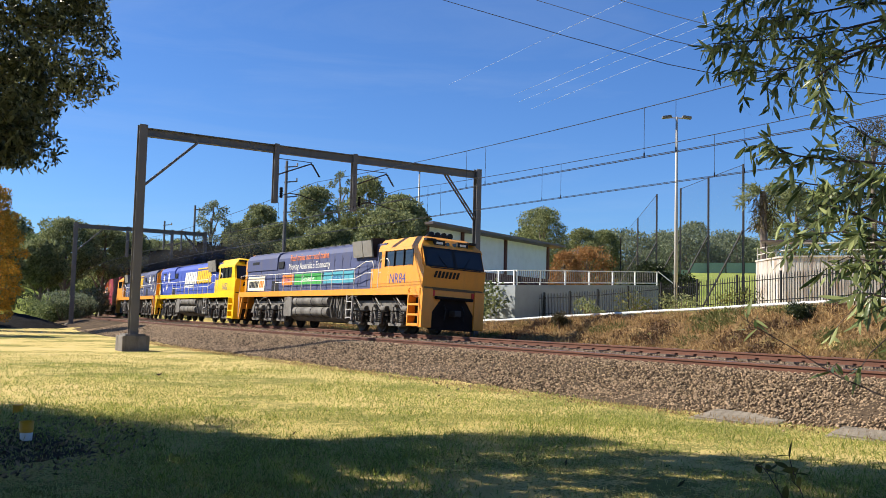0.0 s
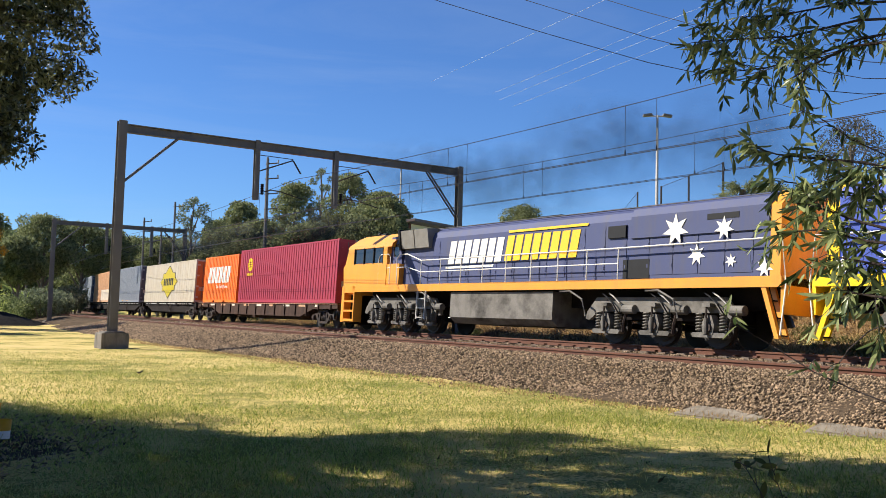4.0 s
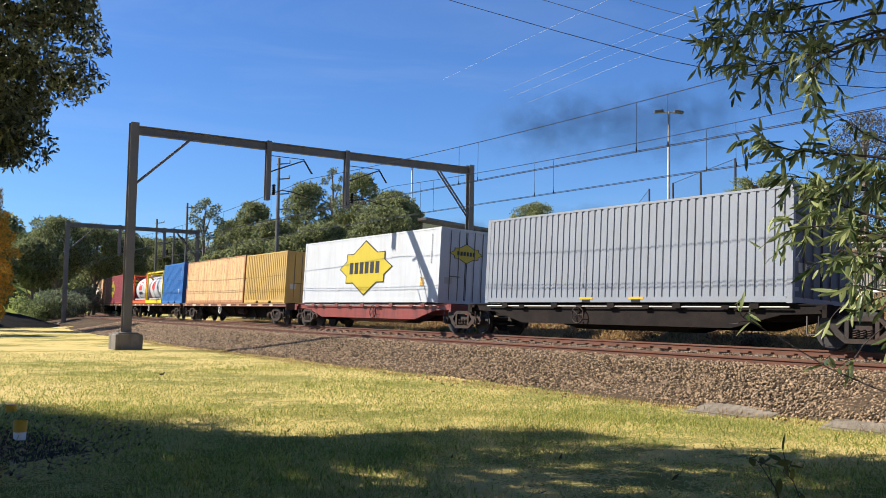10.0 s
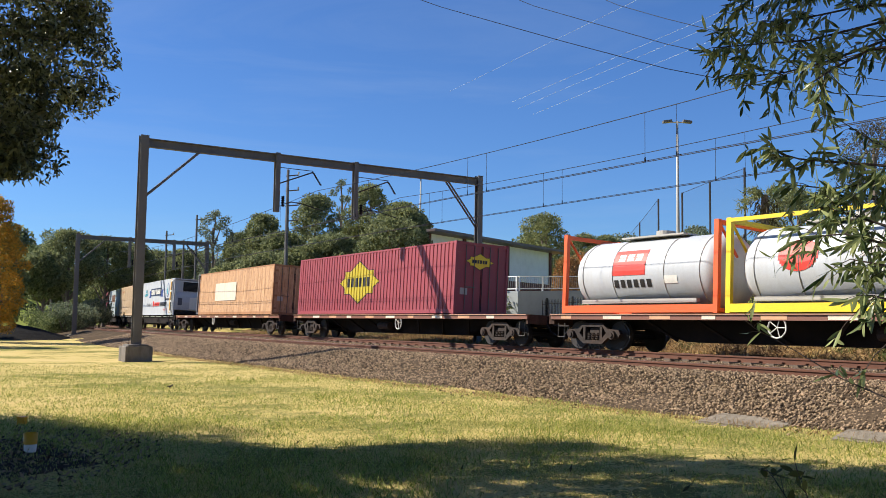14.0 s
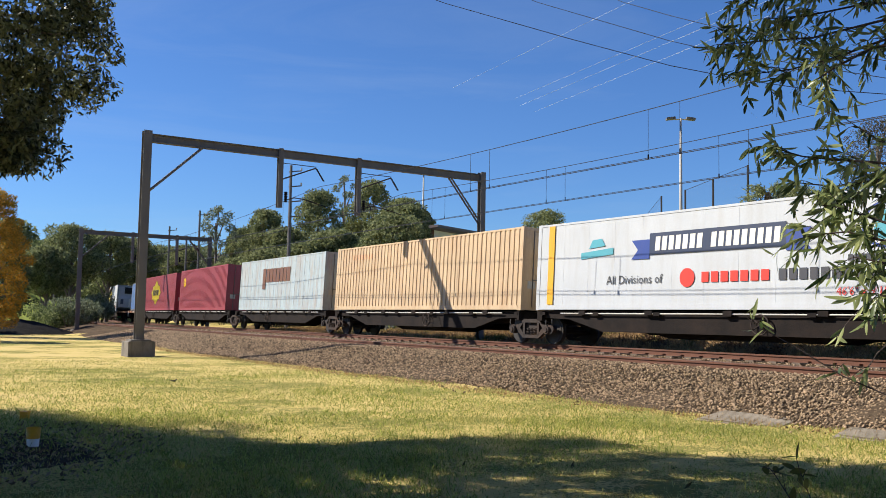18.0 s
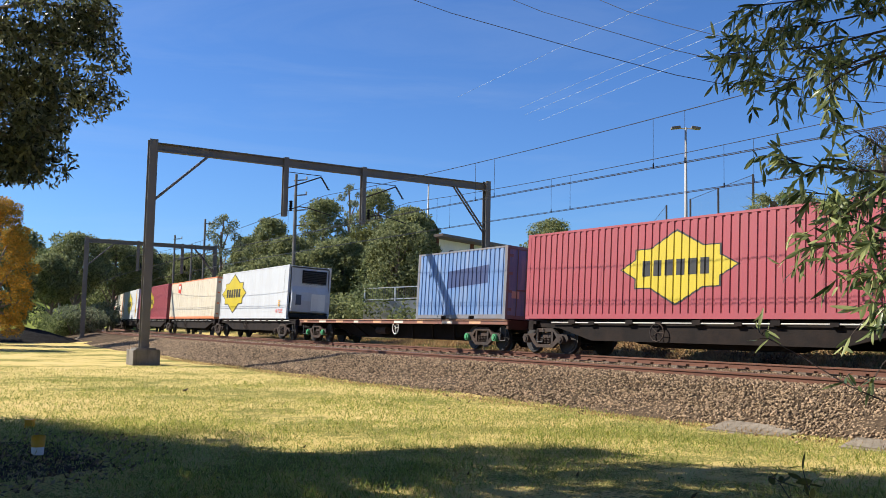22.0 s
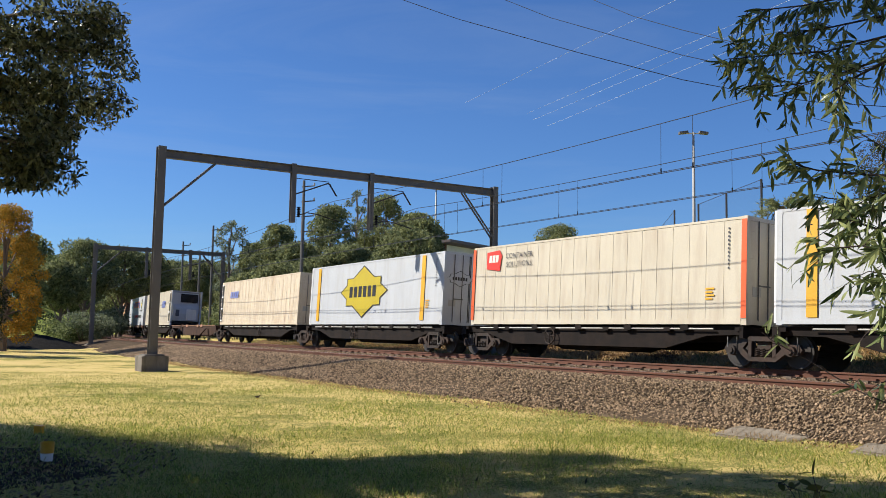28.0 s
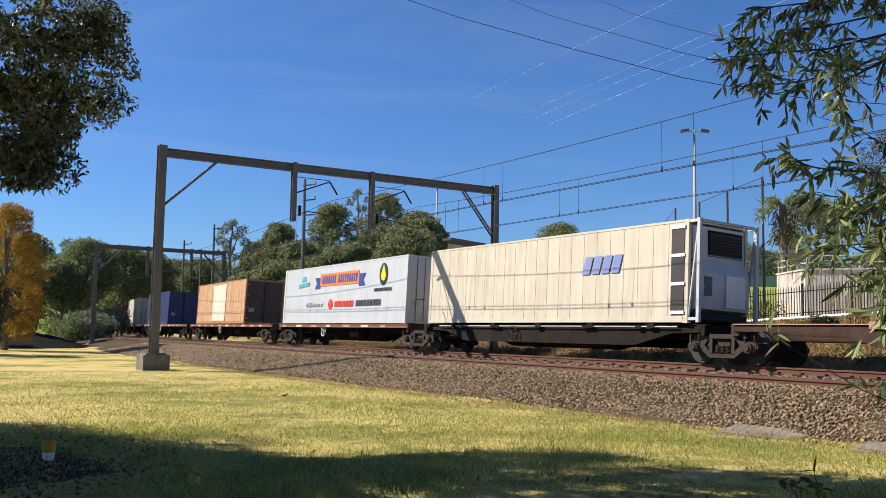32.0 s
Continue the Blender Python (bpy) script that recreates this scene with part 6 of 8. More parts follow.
# the pale end of this range paints the sparkle of lit leaves
LEAF_OVER = leaf_material("overhanging_leaf", (0.014, 0.022, 0.010), (0.26, 0.275, 0.135), 0.34)
LEAF_LIGHT = leaf_material("light_leaf", (0.075, 0.085, 0.022), (0.15, 0.15, 0.045))
LEAF_AUTUMN = leaf_material("autumn_leaf", (0.22, 0.17, 0.025), (0.54, 0.28, 0.035))
LEAF_AUTUMN2 = leaf_material("russet_leaf", (0.20, 0.10, 0.035), (0.42, 0.22, 0.08))
LEAF_BROWN = leaf_material("brownish_leaf", (0.055, 0.048, 0.022), (0.11, 0.085, 0.04))
# pale end raised so that single leaves carry sun glints in their colour
LEAF_NEAR = leaf_material("wattle_leaf", (0.050, 0.085, 0.026), (0.46, 0.50, 0.215), 0.33, 0.40)
BARK = mat("grey_bark", (0.16, 0.125, 0.10), 0.9, 0, 0.3, 3, 30, 0.5)
TWIG = mat("brown_twig", (0.055, 0.036, 0.030), 0.8, 0, 0.3, 8, 60, 0.3)
DRY = leaf_material("dry_grass", (0.15, 0.085, 0.038), (0.56, 0.37, 0.16), 0.8, 0.25)
WEED = leaf_material("green_weed", (0.07, 0.09, 0.02), (0.19, 0.17, 0.055), 0.7, 0.25)
RNG = np.random.default_rng(7)


def leaf_mesh(name, c, length, width, material, droop=0.0, rng=RNG, out=None, corners=4):
    """Diamond or three-cornered leaves at the points c, turned at random; droop pulls their tips down."""
    c = np.asarray(c)
    n = len(c)
    d = rng.normal(size=(n, 3))
    if out is not None:
        d = d * 0.7 + out
    d[:, 2] -= droop
    d /= np.linalg.norm(d, axis=1)[:, None]
    e = np.cross(d, rng.normal(size=(n, 3)))
    e /= np.linalg.norm(e, axis=1)[:, None] + 1e-9
    l = (length * rng.uniform(0.6, 1.3, n))[:, None]
    w = (width * rng.uniform(0.7, 1.2, n))[:, None]
    k = corners
    v = np.stack([c, c + d * l * 0.45 + e * w / 2, c + d * l, c + d * l * 0.45 - e * w / 2] if k == 4 else [c, c + d * l * 0.8 + e * w * 0.6, c + d * l - e * w * 0.6], 1).reshape(-1, 3)
    me = bpy.data.meshes.new(name)
    me.vertices.add(k * n)
    me.vertices.foreach_set("co", v.ravel())
    me.loops.add(k * n)
    me.loops.foreach_set("vertex_index", np.arange(k * n))
    me.polygons.add(n)
    me.polygons.foreach_set("loop_start", np.arange(0, k * n, k))
    me.materials.append(material)
    me.update(calc_edges=True)
    return me


def crown_points(centres, radii, count, rng=RNG):
    centres, radii = np.asarray(centres), np.asarray(radii)
    k = rng.choice(len(centres), count, p=radii ** 2 / (radii ** 2).sum())
    d = rng.normal(size=(count, 3))
    d /= np.linalg.norm(d, axis=1)[:, None]
    r = rng.uniform(0.45, 1.0, count) ** 0.6
    p = d * r[:, None] * radii[k][:, None]
    p[:, 2] *= 0.75
    return centres[k] + p


def tree(x, y, top, radius, leaf, label, leaves=1600, size=0.42, sparse=False, group="park trees", trunk_from=0.35, name="tree"):
    base = ground_z(x, y) - 0.1
    h = top - base
    t = thing(name, label, "tree", group, m=pose(x, y, base))
    rng = np.random.default_rng(int(abs(x * 31 + y * 17 + top * 7)) + 1)
    n = 30 if sparse else 46
    cs, rs = [], []
    for i in range(n):
        f = trunk_from + (1 - trunk_from) * (i + 0.5) / n
        prof = math.sin(math.pi * min(1, 0.12 + 0.86 * (f - trunk_from) / (1 - trunk_from))) ** 0.7
        a = i * 2.4 + rng.uniform(0, 0.8)
        rr = radius * prof * (0.62 if i < n - 1 else 0.1)
        rr *= rng.uniform(0.75, 1.25)
        cr = radius * (rng.uniform(0.12, 0.24) if sparse else rng.uniform(0.17, 0.34))
        cs.append((rr * math.cos(a), rr * math.sin(a), min(h * f, h - cr * 0.7)))
        rs.append(cr)
    b = Build()
    r0 = 0.018 * h + 0.06
    lean = rng.uniform(-0.4, 0.4, 2)
    pts = [(lean[0] * f * f, lean[1] * f * f, h * f * 0.85) for f in (0, 0.25, 0.5, 0.75, 1)]
    b.tube(pts, r0, 7, r2=r0 * 0.3)
    part("trunk", b, BARK, t, "grey-brown trunk")
    for c in cs[::4 if group == "park trees" else 12]:
        z = max(h * 0.25, c[2] - radius * 0.8)
        f = z / (h * 0.85)
        part("limb", Build().tube([(lean[0] * f * f, lean[1] * f * f, z), (c[0] * 0.5, c[1] * 0.5, (z + c[2]) / 2 + 0.2), c], r0 * 0.4, 5, r2=r0 * 0.12), BARK, t)
    part("crown", leaf_mesh("crown", crown_points(cs, rs, int(leaves * (1.3 if sparse else 2.6)), rng), size * 0.78, size * 0.42, leaf, 0.2, rng, corners=3), None, t, "uneven crown of small leaves")
    return t


TREES = [
    ("gum", -20.8, 102.9, 13.6, 2.3),
    ("gum", -13.3, 94.1, 14.6, 2.8),
    ("sparse", -13.4, 117.2, 19.9, 2.5),
    ("gum", -8.5, 101.6, 16.9, 2.7),
    ("gum", -4.4, 87.9, 13.1, 2.7),
    ("light", -7.5, 83.7, 10.4, 2.8),
    ("gum", -16.0, 90.6, 10.4, 2.5),
    ("gum", -2.5, 92.0, 12.4, 1.4),
    ("gum", -3.0, 71.9, 10.4, 1.55),
    ("light", -4.6, 69.9, 8.6, 1.7),
    ("sparse", -27.4, 108.6, 14.6, 2.6),
    ("gum", -25.6, 115.2, 12.6, 2.5),
    ("gum", -35.8, 125.0, 11.1, 2.8),
    ("gum", -40.5, 128.8, 11.3, 3.3),
    ("gum", -39.4, 115.5, 11.1, 3.0),
    ("gum", -40.3, 108.8, 11.3, 3.0),
    ("gum", -40.3, 98.0, 11.0, 3.1),
    ("gum", -40.1, 91.6, 8.2, 2.2),
    ("autumn", -27.7, 55.6, 8.0, 2.1),
    ("dark", -25.8, 47.6, 5.0, 2.0),
    ("gum", 13.1, 121.3, 16.2, 3.5),
    ("gum", 20.2, 133.5, 14.8, 2.9),
    ("gum", 24.1, 137.9, 15.1, 2.6),
    ("autumn2", 16.2, 102.7, 9.7, 2.7),
    ("autumn2", 13.2, 99.1, 8.9, 1.8),
    ("gum", 22.1, 57.9, 10.3, 2.1),
    ("brown", 30.7, 65.1, 16.4, 2.9),
    ("gum", -11.9, 79.1, 8.1, 3.0),
    ("gum", -9.6, 79.4, 9.1, 2.7),
    ("gum", -16.0, 82.5, 7.7, 2.8),
    ("gum", -20.2, 87.7, 7.0, 2.8),
]
KINDS = {"gum": (LEAF, "olive-green gum tree behind the railway", 3000), "sparse": (LEAF_GREY, "tall open-crowned gum tree behind the railway", 1500), "light": (LEAF_LIGHT, "bright green shrubby tree behind the railway", 3000),
         "autumn": (LEAF_AUTUMN, "yellow and orange autumn tree on the park lawn", 3600), "autumn2": (LEAF_AUTUMN2, "russet autumn tree beside the white hall", 850), "dark": (LEAF_DARK, "low dark-leaved tree in front of the autumn tree", 2600), "brown": (LEAF_BROWN, "brown-green gum tree on the hill", 2200)}
for kind, x, y, top, r in TREES:
    leaf, lab, cnt = KINDS[kind]
    tree(x, y, top + (1.0 if kind == "autumn" else 0.0), r * (1.25 if kind == "autumn" else 1.3), leaf, lab, cnt * (2 if kind == "sparse" else 2.2), 0.34 if y > 70 else 0.19, kind == "sparse", trunk_from=0.12 if kind in ("autumn", "dark") else 0.48 if x < -24 and kind == "gum" else 0.3 if kind != "autumn2" else 0.15)
# the wood that closes the view
for i in range(54):
    a = radians(-38 + i * 1.62 + RNG.uniform(-0.5, 0.5))
    d = 150 + RNG.uniform(0, 60) + (60 if i > 27 else 0)
    hgt = RNG.uniform(8.5, 13) if i < 27 else RNG.uniform(11, 17)
    tree(d * math.sin(a), d * math.cos(a), ground_z(d * math.sin(a), d * math.cos(a)) + hgt, RNG.uniform(5, 7.5), LEAF_GREY if i > 27 else LEAF if i % 3 else LEAF_MID, "dark green tree in the wood behind the park", 1900, 0.85, group="wood behind the park", trunk_from=0.32 if i < 10 else 0.1)


def bush(x, y, w, h, leaf, label, leaves=900, size=0.3, name="shrub"):
    base = ground_z(x, y) - 0.05
    t = thing(name, label, "shrub", "shrubs by the line", m=pose(x, y, base))
    rng = np.random.default_rng(int(abs(x * 13 + y * 29)) + 3)
    cs = [(rng.uniform(-w, w) * 0.6, rng.uniform(-w, w) * 0.6, h * rng.uniform(0.25, 0.72)) for _ in range(9)]
    rs = [min(w, h) * rng.uniform(0.35, 0.55) for _ in cs]
    b = Build()
    for c in cs[:5]:
        b.tube([(c[0] * 0.15, c[1] * 0.15, 0), (c[0] * 0.6, c[1] * 0.6, c[2] * 0.6), c], 0.05, 5, r2=0.015)
    part("stems", b, BARK, t)
    part("crown", leaf_mesh("crown", crown_points(cs, rs, leaves, rng), size, size * 0.5, leaf, 0.1, rng, corners=3), None, t, "dense small leaves")
    return t


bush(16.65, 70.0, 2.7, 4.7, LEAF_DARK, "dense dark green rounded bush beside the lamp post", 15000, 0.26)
for i in range(26):
    s = 46 + i * 4.6
    p = line(s, 8.5 + RNG.uniform(0, 5))
    bush(p.x, p.y, RNG.uniform(2.2, 3.4), RNG.uniform(2.6, 5.2), LEAF_MID if i % 3 else LEAF, "dark green scrub along the far side of the line", 1800, 0.32)
for i in range(7):
    p = line(104 + i * 6, -7.5 - 0.4 * i - RNG.uniform(0, 1.5))
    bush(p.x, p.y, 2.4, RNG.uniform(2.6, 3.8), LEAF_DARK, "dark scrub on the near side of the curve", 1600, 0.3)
for x, y, h in ((-36.0, 84.7, 2.6), (-34.2, 83.2, 3.2), (-34.4, 86.4, 3.0), (-34.7, 90.6, 3.4), (-38.3, 88.0, 2.4), (-36.7, 97.3, 4.2)):
    bush(x, y, 2.0, h, LEAF_MID if h < 3 else LEAF_GREY, "grey-green scrub at the foot of the park slope", 2600, 0.24)
for i, (x, y) in enumerate(((8.2, 50.5), (10.3, 49.0), (12.2, 46.5), (14.5, 45.5))):
    bush(x, y, 1.2, 1.5, WEED if i % 2 else LEAF, "low straggling shrub along the fence", 500, 0.16)
for i in range(10):
    p = line(60 + i * 9, 14 + RNG.uniform(0, 8))
    tree(p.x, p.y, ground_z(p.x, p.y) + RNG.uniform(6, 9), RNG.uniform(2.6, 3.6), LEAF_MID if i % 2 else LEAF, "green gum tree close behind the line", 2600, 0.34)


for x, y, z in [(26.9, 144.7, 15.9), (29.4, 147.8, 16.2), (29.9, 140.3, 15.1), (35.8, 158.2, 16.1), (37.1, 154.4, 16.9), (37.8, 149.1, 16.3), (37.6, 140.9, 15.8), (39.7, 141.3, 14.5), (45.3, 153.7, 15.9), (47.0, 152.5, 17.0), (45.6, 141.7, 15.2), (50.3, 149.9, 15.6)]:
    tree(x, y, z, 4.4, LEAF_GREY, "distant olive-green tree beyond the playing field", 900, 0.6, group="far tree line", trunk_from=0.15)
for x, y, z, r in ((-39.5, 69.5, 9.5, 3.6), (-43.5, 71.0, 11.0, 4.2), (-37.0, 62.5, 7.5, 2.8), (-36.5, 75.5, 7.0, 2.6)):
    tree(x, y, z, r, LEAF_MID, "leafy park tree that shades the gravel heap", 2400, 0.42, trunk_from=0.2)


# ---- dry grass and weeds on the cutting ----
def scrub_soil():
    """Brown soil and matted dead stalks, with greener patches."""
    m = mat("matted_bank", (0.20, 0.125, 0.062), 0.95, 0, 0.5, 1.1, 26, 0.9, 0.35, (0.13, 0.14, 0.045), spec=0.03)
    return m


def bank():
    ss, oo = list(np.arange(-12, 76, 0.4)), list(np.arange(3.7, 9.4, 0.28))
    vs = []
    for s in ss:
        for k, o in enumerate(oo):
            p = line(s, o)
            edge = min(1.0, k / 3, (len(oo) - 1 - k) / 3)
            vs.append((p.x, p.y, ground_z(p.x, p.y) + 0.03 * edge + edge * (0.13 * noise.noise((p.x * 1.1, p.y * 1.1, 5)) + 0.07 * noise.noise((p.x * 3.1, p.y * 3.1, 2)) + 0.05)))
    n = len(oo)
    fs = [(i * n + k, i * n + k + 1, (i + 1) * n + k + 1, (i + 1) * n + k) for i in range(len(ss) - 1) for k in range(n - 1)]
    ob = new("embankment", Build().add(vs, fs).mesh("embankment", scrub_soil(), smooth=True))
    tagged(ob, "rough brown bank of matted dead grass beyond the rails", "embankment", kind="structure")


bank()
pts, green, russet = [], [], []
for _ in range(34000):
    s, o = -3 + 66 * RNG.uniform() ** 1.3, RNG.uniform(3.7, 8.7)
    p = line(s, o)
    z = ground_z(p.x, p.y) + 0.04
    patch = noise.noise((p.x * 0.45, p.y * 0.45, 21)) + 0.5 * noise.noise((p.x * 1.4, p.y * 1.4, 22))
    (green if patch > 0.28 else russet if patch < -0.30 else pts).append((p.x, p.y, z))
BRAMBLE = leaf_material("russet_bramble", (0.055, 0.034, 0.020), (0.22, 0.125, 0.060), 0.75, 0.15)


def mat_of_stalks(name, where_to, length, width, material, label, lift, seed, blades):
    rng = np.random.default_rng(seed)
    q = np.repeat(np.asarray(where_to), blades, 0)
    q = q + np.concatenate([rng.normal(size=(len(q), 2)) * 0.12, np.abs(rng.normal(size=(len(q), 1))) * 0.05], 1)
    ob = new(name, leaf_mesh(name, q, length, width, material, 0, rng, np.array((0, 0, lift)), corners=3))
    return tagged(ob, label, "grass", kind="stuff")


mat_of_stalks("dry_grass", pts, 0.27, 0.020, DRY, "dry straw-coloured grass on the cutting's bank", 0.45, 5, 5)
mat_of_stalks("weeds", green, 0.22, 0.026, WEED, "green weeds among the dry grass of the bank", 0.5, 6, 6)
mat_of_stalks("brambles", russet, 0.20, 0.036, BRAMBLE, "tangled russet dead brambles on the bank", 0.3, 8, 6)
bush(*line(17.5, 7.2).xy, 0.5, 0.9, LEAF_DARK, "small dark green shrub on the dry bank", 2200, 0.08)
bush(*line(29.0, 6.6).xy, 0.45, 1.0, LEAF_BROWN, "dark leafless shrub on the dry bank", 1500, 0.09)


# ---- fence, pipe, ramp, hall, tank ----
def palisade():
    f = thing("palisade_fence", "black steel palisade fence above the cutting", "fence", kind="structure")
    pale = Build().prism([(-0.02, 0), (0.02, 0), (0.02, 1.62), (0, 1.75), (-0.02, 1.62)], -0.008, 0.008).mesh("pale", BLACK)
    post = Build().box(-0.045, 0.045, -0.045, 0.045, -0.3, 1.82).mesh("fence_post", BLACK)
    n = 0
    rest = Build()
    for i in range(330):
        s = 8 + i * 0.155
        p = line(s, 18)
        p.z = ground_z(p.x, p.y)
        m = Matrix.Translation(p) @ Matrix.Rotation(PHI - KAPPA * s - math.pi / 2, 4, "Z")
        if i % 17 == 0:
            part("fence_post", post, None, f).matrix_world = m
        elif n < 300:
            part("pale", pale, None, f).matrix_world = m
            n += 1
    for s0 in np.arange(8, 58, 2.635):
        for h in (0.45, 1.45):
            a, b = line(s0, 18.03), line(s0 + 2.635, 18.03)
            part("fence_rail", Build().tube([(a.x, a.y, ground_z(a.x, a.y) + h), (b.x, b.y, ground_z(b.x, b.y) + h)], 0.022, 4), BLACK, f)


palisade()


def white_pipe():
    f = thing("cable_pipe", "white pipe on short stakes along the top of the bank", "pipe")
    ss = list(np.arange(2, 42, 1.0))
    zz = [ground_z(line(s, 9).x, line(s, 9).y) + 0.40 for s in ss]
    zz = [sum(zz[max(0, i - 4):i + 5]) / len(zz[max(0, i - 4):i + 5]) for i in range(len(zz))]
    part("pipe", Build().tube([(line(s, 9).x, line(s, 9).y, z) for s, z in zip(ss, zz)], 0.055, 8), WHITE, f, "white painted pipe", smooth=True)
    for s, z in list(zip(ss, zz))[::3]:
        p = line(s, 9)
        part("stake", Build().tube([(p.x, p.y, z - 0.6), (p.x, p.y, z)], 0.03, 5), STEEL_GREY, f)


white_pipe()

WALL_PALE = mat("pale_blue_render", (0.74, 0.77, 0.80), 0.8, 0, 0.06, 0.6, 20, 0.05, 0.06)
MAROON_WALL = mat("maroon_brick", (0.10, 0.035, 0.03), 0.85, 0, 0.25, 3, 40, 0.2)
ROOF_DARK = mat("dark_roof_steel", (0.12, 0.09, 0.085), 0.5, 0.3, 0.15, 1, 30, 0.05)
GREY_WALL = mat("grey_painted_block", (0.30, 0.32, 0.32), 0.85, 0, 0.08, 1.0, 25, 0.1, 0.1)


def hall():
    A, Bp = Vector((-1.5, 75, 0)), Vector((10.85, 94.4, 0))
    u = (Bp - A).normalized()
    ln = (Bp - A).length
    m = Matrix.Translation(A) @ Matrix.Rotation(math.atan2(u.y, u.x), 4, "Z")
    h = thing("sports_hall", "long white-walled hall with a maroon base and low-pitched roof", "building", m=m)
    z0, z1 = 2.0, 9.0
    part("wall", Build().box(0.0, ln, -0.0, 0.25, 5.6, z1), WALL_PALE, h, "pale rendered side wall")
    part("end_wall", Build().box(0.0, 0.25, 0.25, 4, z0, z1), WALL_PALE, h)
    part("end_wall", Build().prism([(0.25, z0), (4, z0), (4, z1 - 0.3), (0.25, z1)], ln - 0.25, ln, "x"), WALL_PALE, h)
    part("rear_wall", Build().box(0.0, ln, 4, 4.25, z0, z1), WALL_PALE, h)
    part("plinth", Build().box(0.0, ln, -0.06, 0.25, z0, 5.6), MAROON_WALL, h, "maroon brick base")
    for x in (0.0, 5.6, 13.5, ln - 0.4):
        part("pilaster", Build().box(x, x + 0.4, -0.16, -0.0, 5.6, z1 - 0.02), MAROON_WALL, h, "dark maroon pilaster")
    part("roof", Build().prism([(-1.3, z1 - 0.05), (5.0, z1 - 0.4), (5.0, z1 - 0.2), (-1.3, z1 + 0.16)], -0.8, ln + 1.5, "x"), ROOF_DARK, h, "dark sheet roof with wide eaves")
    part("round_sign", Build().disc((2.6, -0.05, 7.3), 0.8, 0.08, "y", 28), MAROON_WALL, h, "dark maroon round sign on the wall")


hall()


def ramp():
    r = thing("access_ramp", "grey block-walled ramp with white metal railings", "ramp")
    pts = [Vector((-6, 62.5, 0)), Vector((2.42, 59.95, 0)), Vector((4.61, 57.82, 0)), Vector((15.13, 64.24, 0))]
    tops = [3.2, 3.6, 3.6, 4.05]
    for i in range(3):
        a, b = pts[i], pts[i + 1]
        u = (b - a).normalized()
        m = Matrix.Translation(a) @ Matrix.Rotation(math.atan2(u.y, u.x), 4, "Z")
        ln = (b - a).length
        w = part("ramp_wall", Build().prism([(0, 0.5), (ln, 0.5), (ln, tops[i + 1]), (0, tops[i])], 0, 0.3), GREY_WALL, r)
        w.matrix_world = m
        n = max(2, round(ln / 2.2))
        for k in range(n + 1):
            f = k / n
            z = tops[i] + (tops[i + 1] - tops[i]) * f
            part("railing_post", Build().box(ln * f - 0.04, ln * f + 0.04, 0.1, 0.18, z, z + 0.95), WHITE, r).matrix_world = m
        for hh in (0.9, 0.12):
            part("railing_bar", Build().prism([(0, tops[i] + hh), (ln, tops[i + 1] + hh), (ln, tops[i + 1] + hh + 0.06), (0, tops[i] + hh + 0.06)], 0.115, 0.165), WHITE, r).matrix_world = m
        for k in range(int(ln / 0.16)):
            f = (k + 0.5) * 0.16 / ln
            z = tops[i] + (tops[i + 1] - tops[i]) * f
            part("baluster", Build().box(ln * f - 0.012, ln * f + 0.012, 0.128, 0.152, z + 0.15, z + 0.92), STEEL_GREY, r).matrix_world = m
    part("ramp_deck", Build().prism([(-6, 62.8), (2.5, 60.3), (4.65, 58.2), (15.0, 64.5), (13.5, 67.5), (4.5, 62.5), (-5, 66)], 3.1, 3.3, "z"), CONCRETE, r)
    part("handrail", Build().tube([(15.1, 64.2, 5.0), (16.1, 64.0, 4.2), (16.6, 63.9, 3.9)], 0.04, 5), WHITE, r)


ramp()


def street_lamp(x, y, top, label, arms=2):
    z = ground_z(x, y)
    t = thing("flood_light_pole", label, "light pole", "light poles", m=pose(x, y, z - 0.2))
    h = top - z
    part("pole", Build().tube([(0, 0, 0), (0, 0, h * 0.5), (0, 0, h + 0.2)], 0.15, 10, r2=0.07), LOGO_GREY, t, "tapered pale steel pole", smooth=True)
    part("cross_arm", Build().tube([(-0.75, 0, h + 0.12), (0.75, 0, h + 0.12)], 0.04, 6), LOGO_GREY, t)
    for sx in (-1, 1):
        part("lamp_head", Build().prism([(sx * 0.35, h + 0.12), (sx * 0.95, h + 0.06), (sx * 0.95, h + 0.20), (sx * 0.40, h + 0.28)], -0.2, 0.2), STEEL_GREY, t, "flat grey lamp head")


street_lamp(15.3, 60.1, 15.1, "tall pale flood light pole with two lamp heads")
street_lamp(-2.5, 90, 16.4, "slim grey light pole with two lamp heads")


def power_pole(x, y, top, label, arms=3):
    z = ground_z(x, y)
    t = thing("power_pole", label, "power pole", "power poles", m=pose(x, y, z - 0.2))
    h = top - z
    part("pole", Build().tube([(0, 0, 0), (0, 0, h)], 0.17, 8, r2=0.1), STEEL_GREY, t)
    for k in range(arms):
        zz = h - 0.5 - k * 1.15
        part("cross_arm", Build().tube([(-0.15, 0, zz), (0.85, 0, zz + 0.1)], 0.05, 5), STEEL_GREY, t)
        part("insulator", Build().disc((0.8, 0, zz + 0.22), 0.06, 0.22, "z", 8), LOGO_GREY, t)


power_pole(-12.0, 69.0, 13.2, "grey steel pole with short side arms behind the gantry", 4)
power_pole(-26.3, 96.5, 12.8, "dark wooden power pole among trees", 1)
power_pole(-32.1, 105.2, 11.9, "slim power pole with cross arms", 3)
power_pole(-28.9, 101.0, 10.5, "slim grey pole near the far gantry", 1)
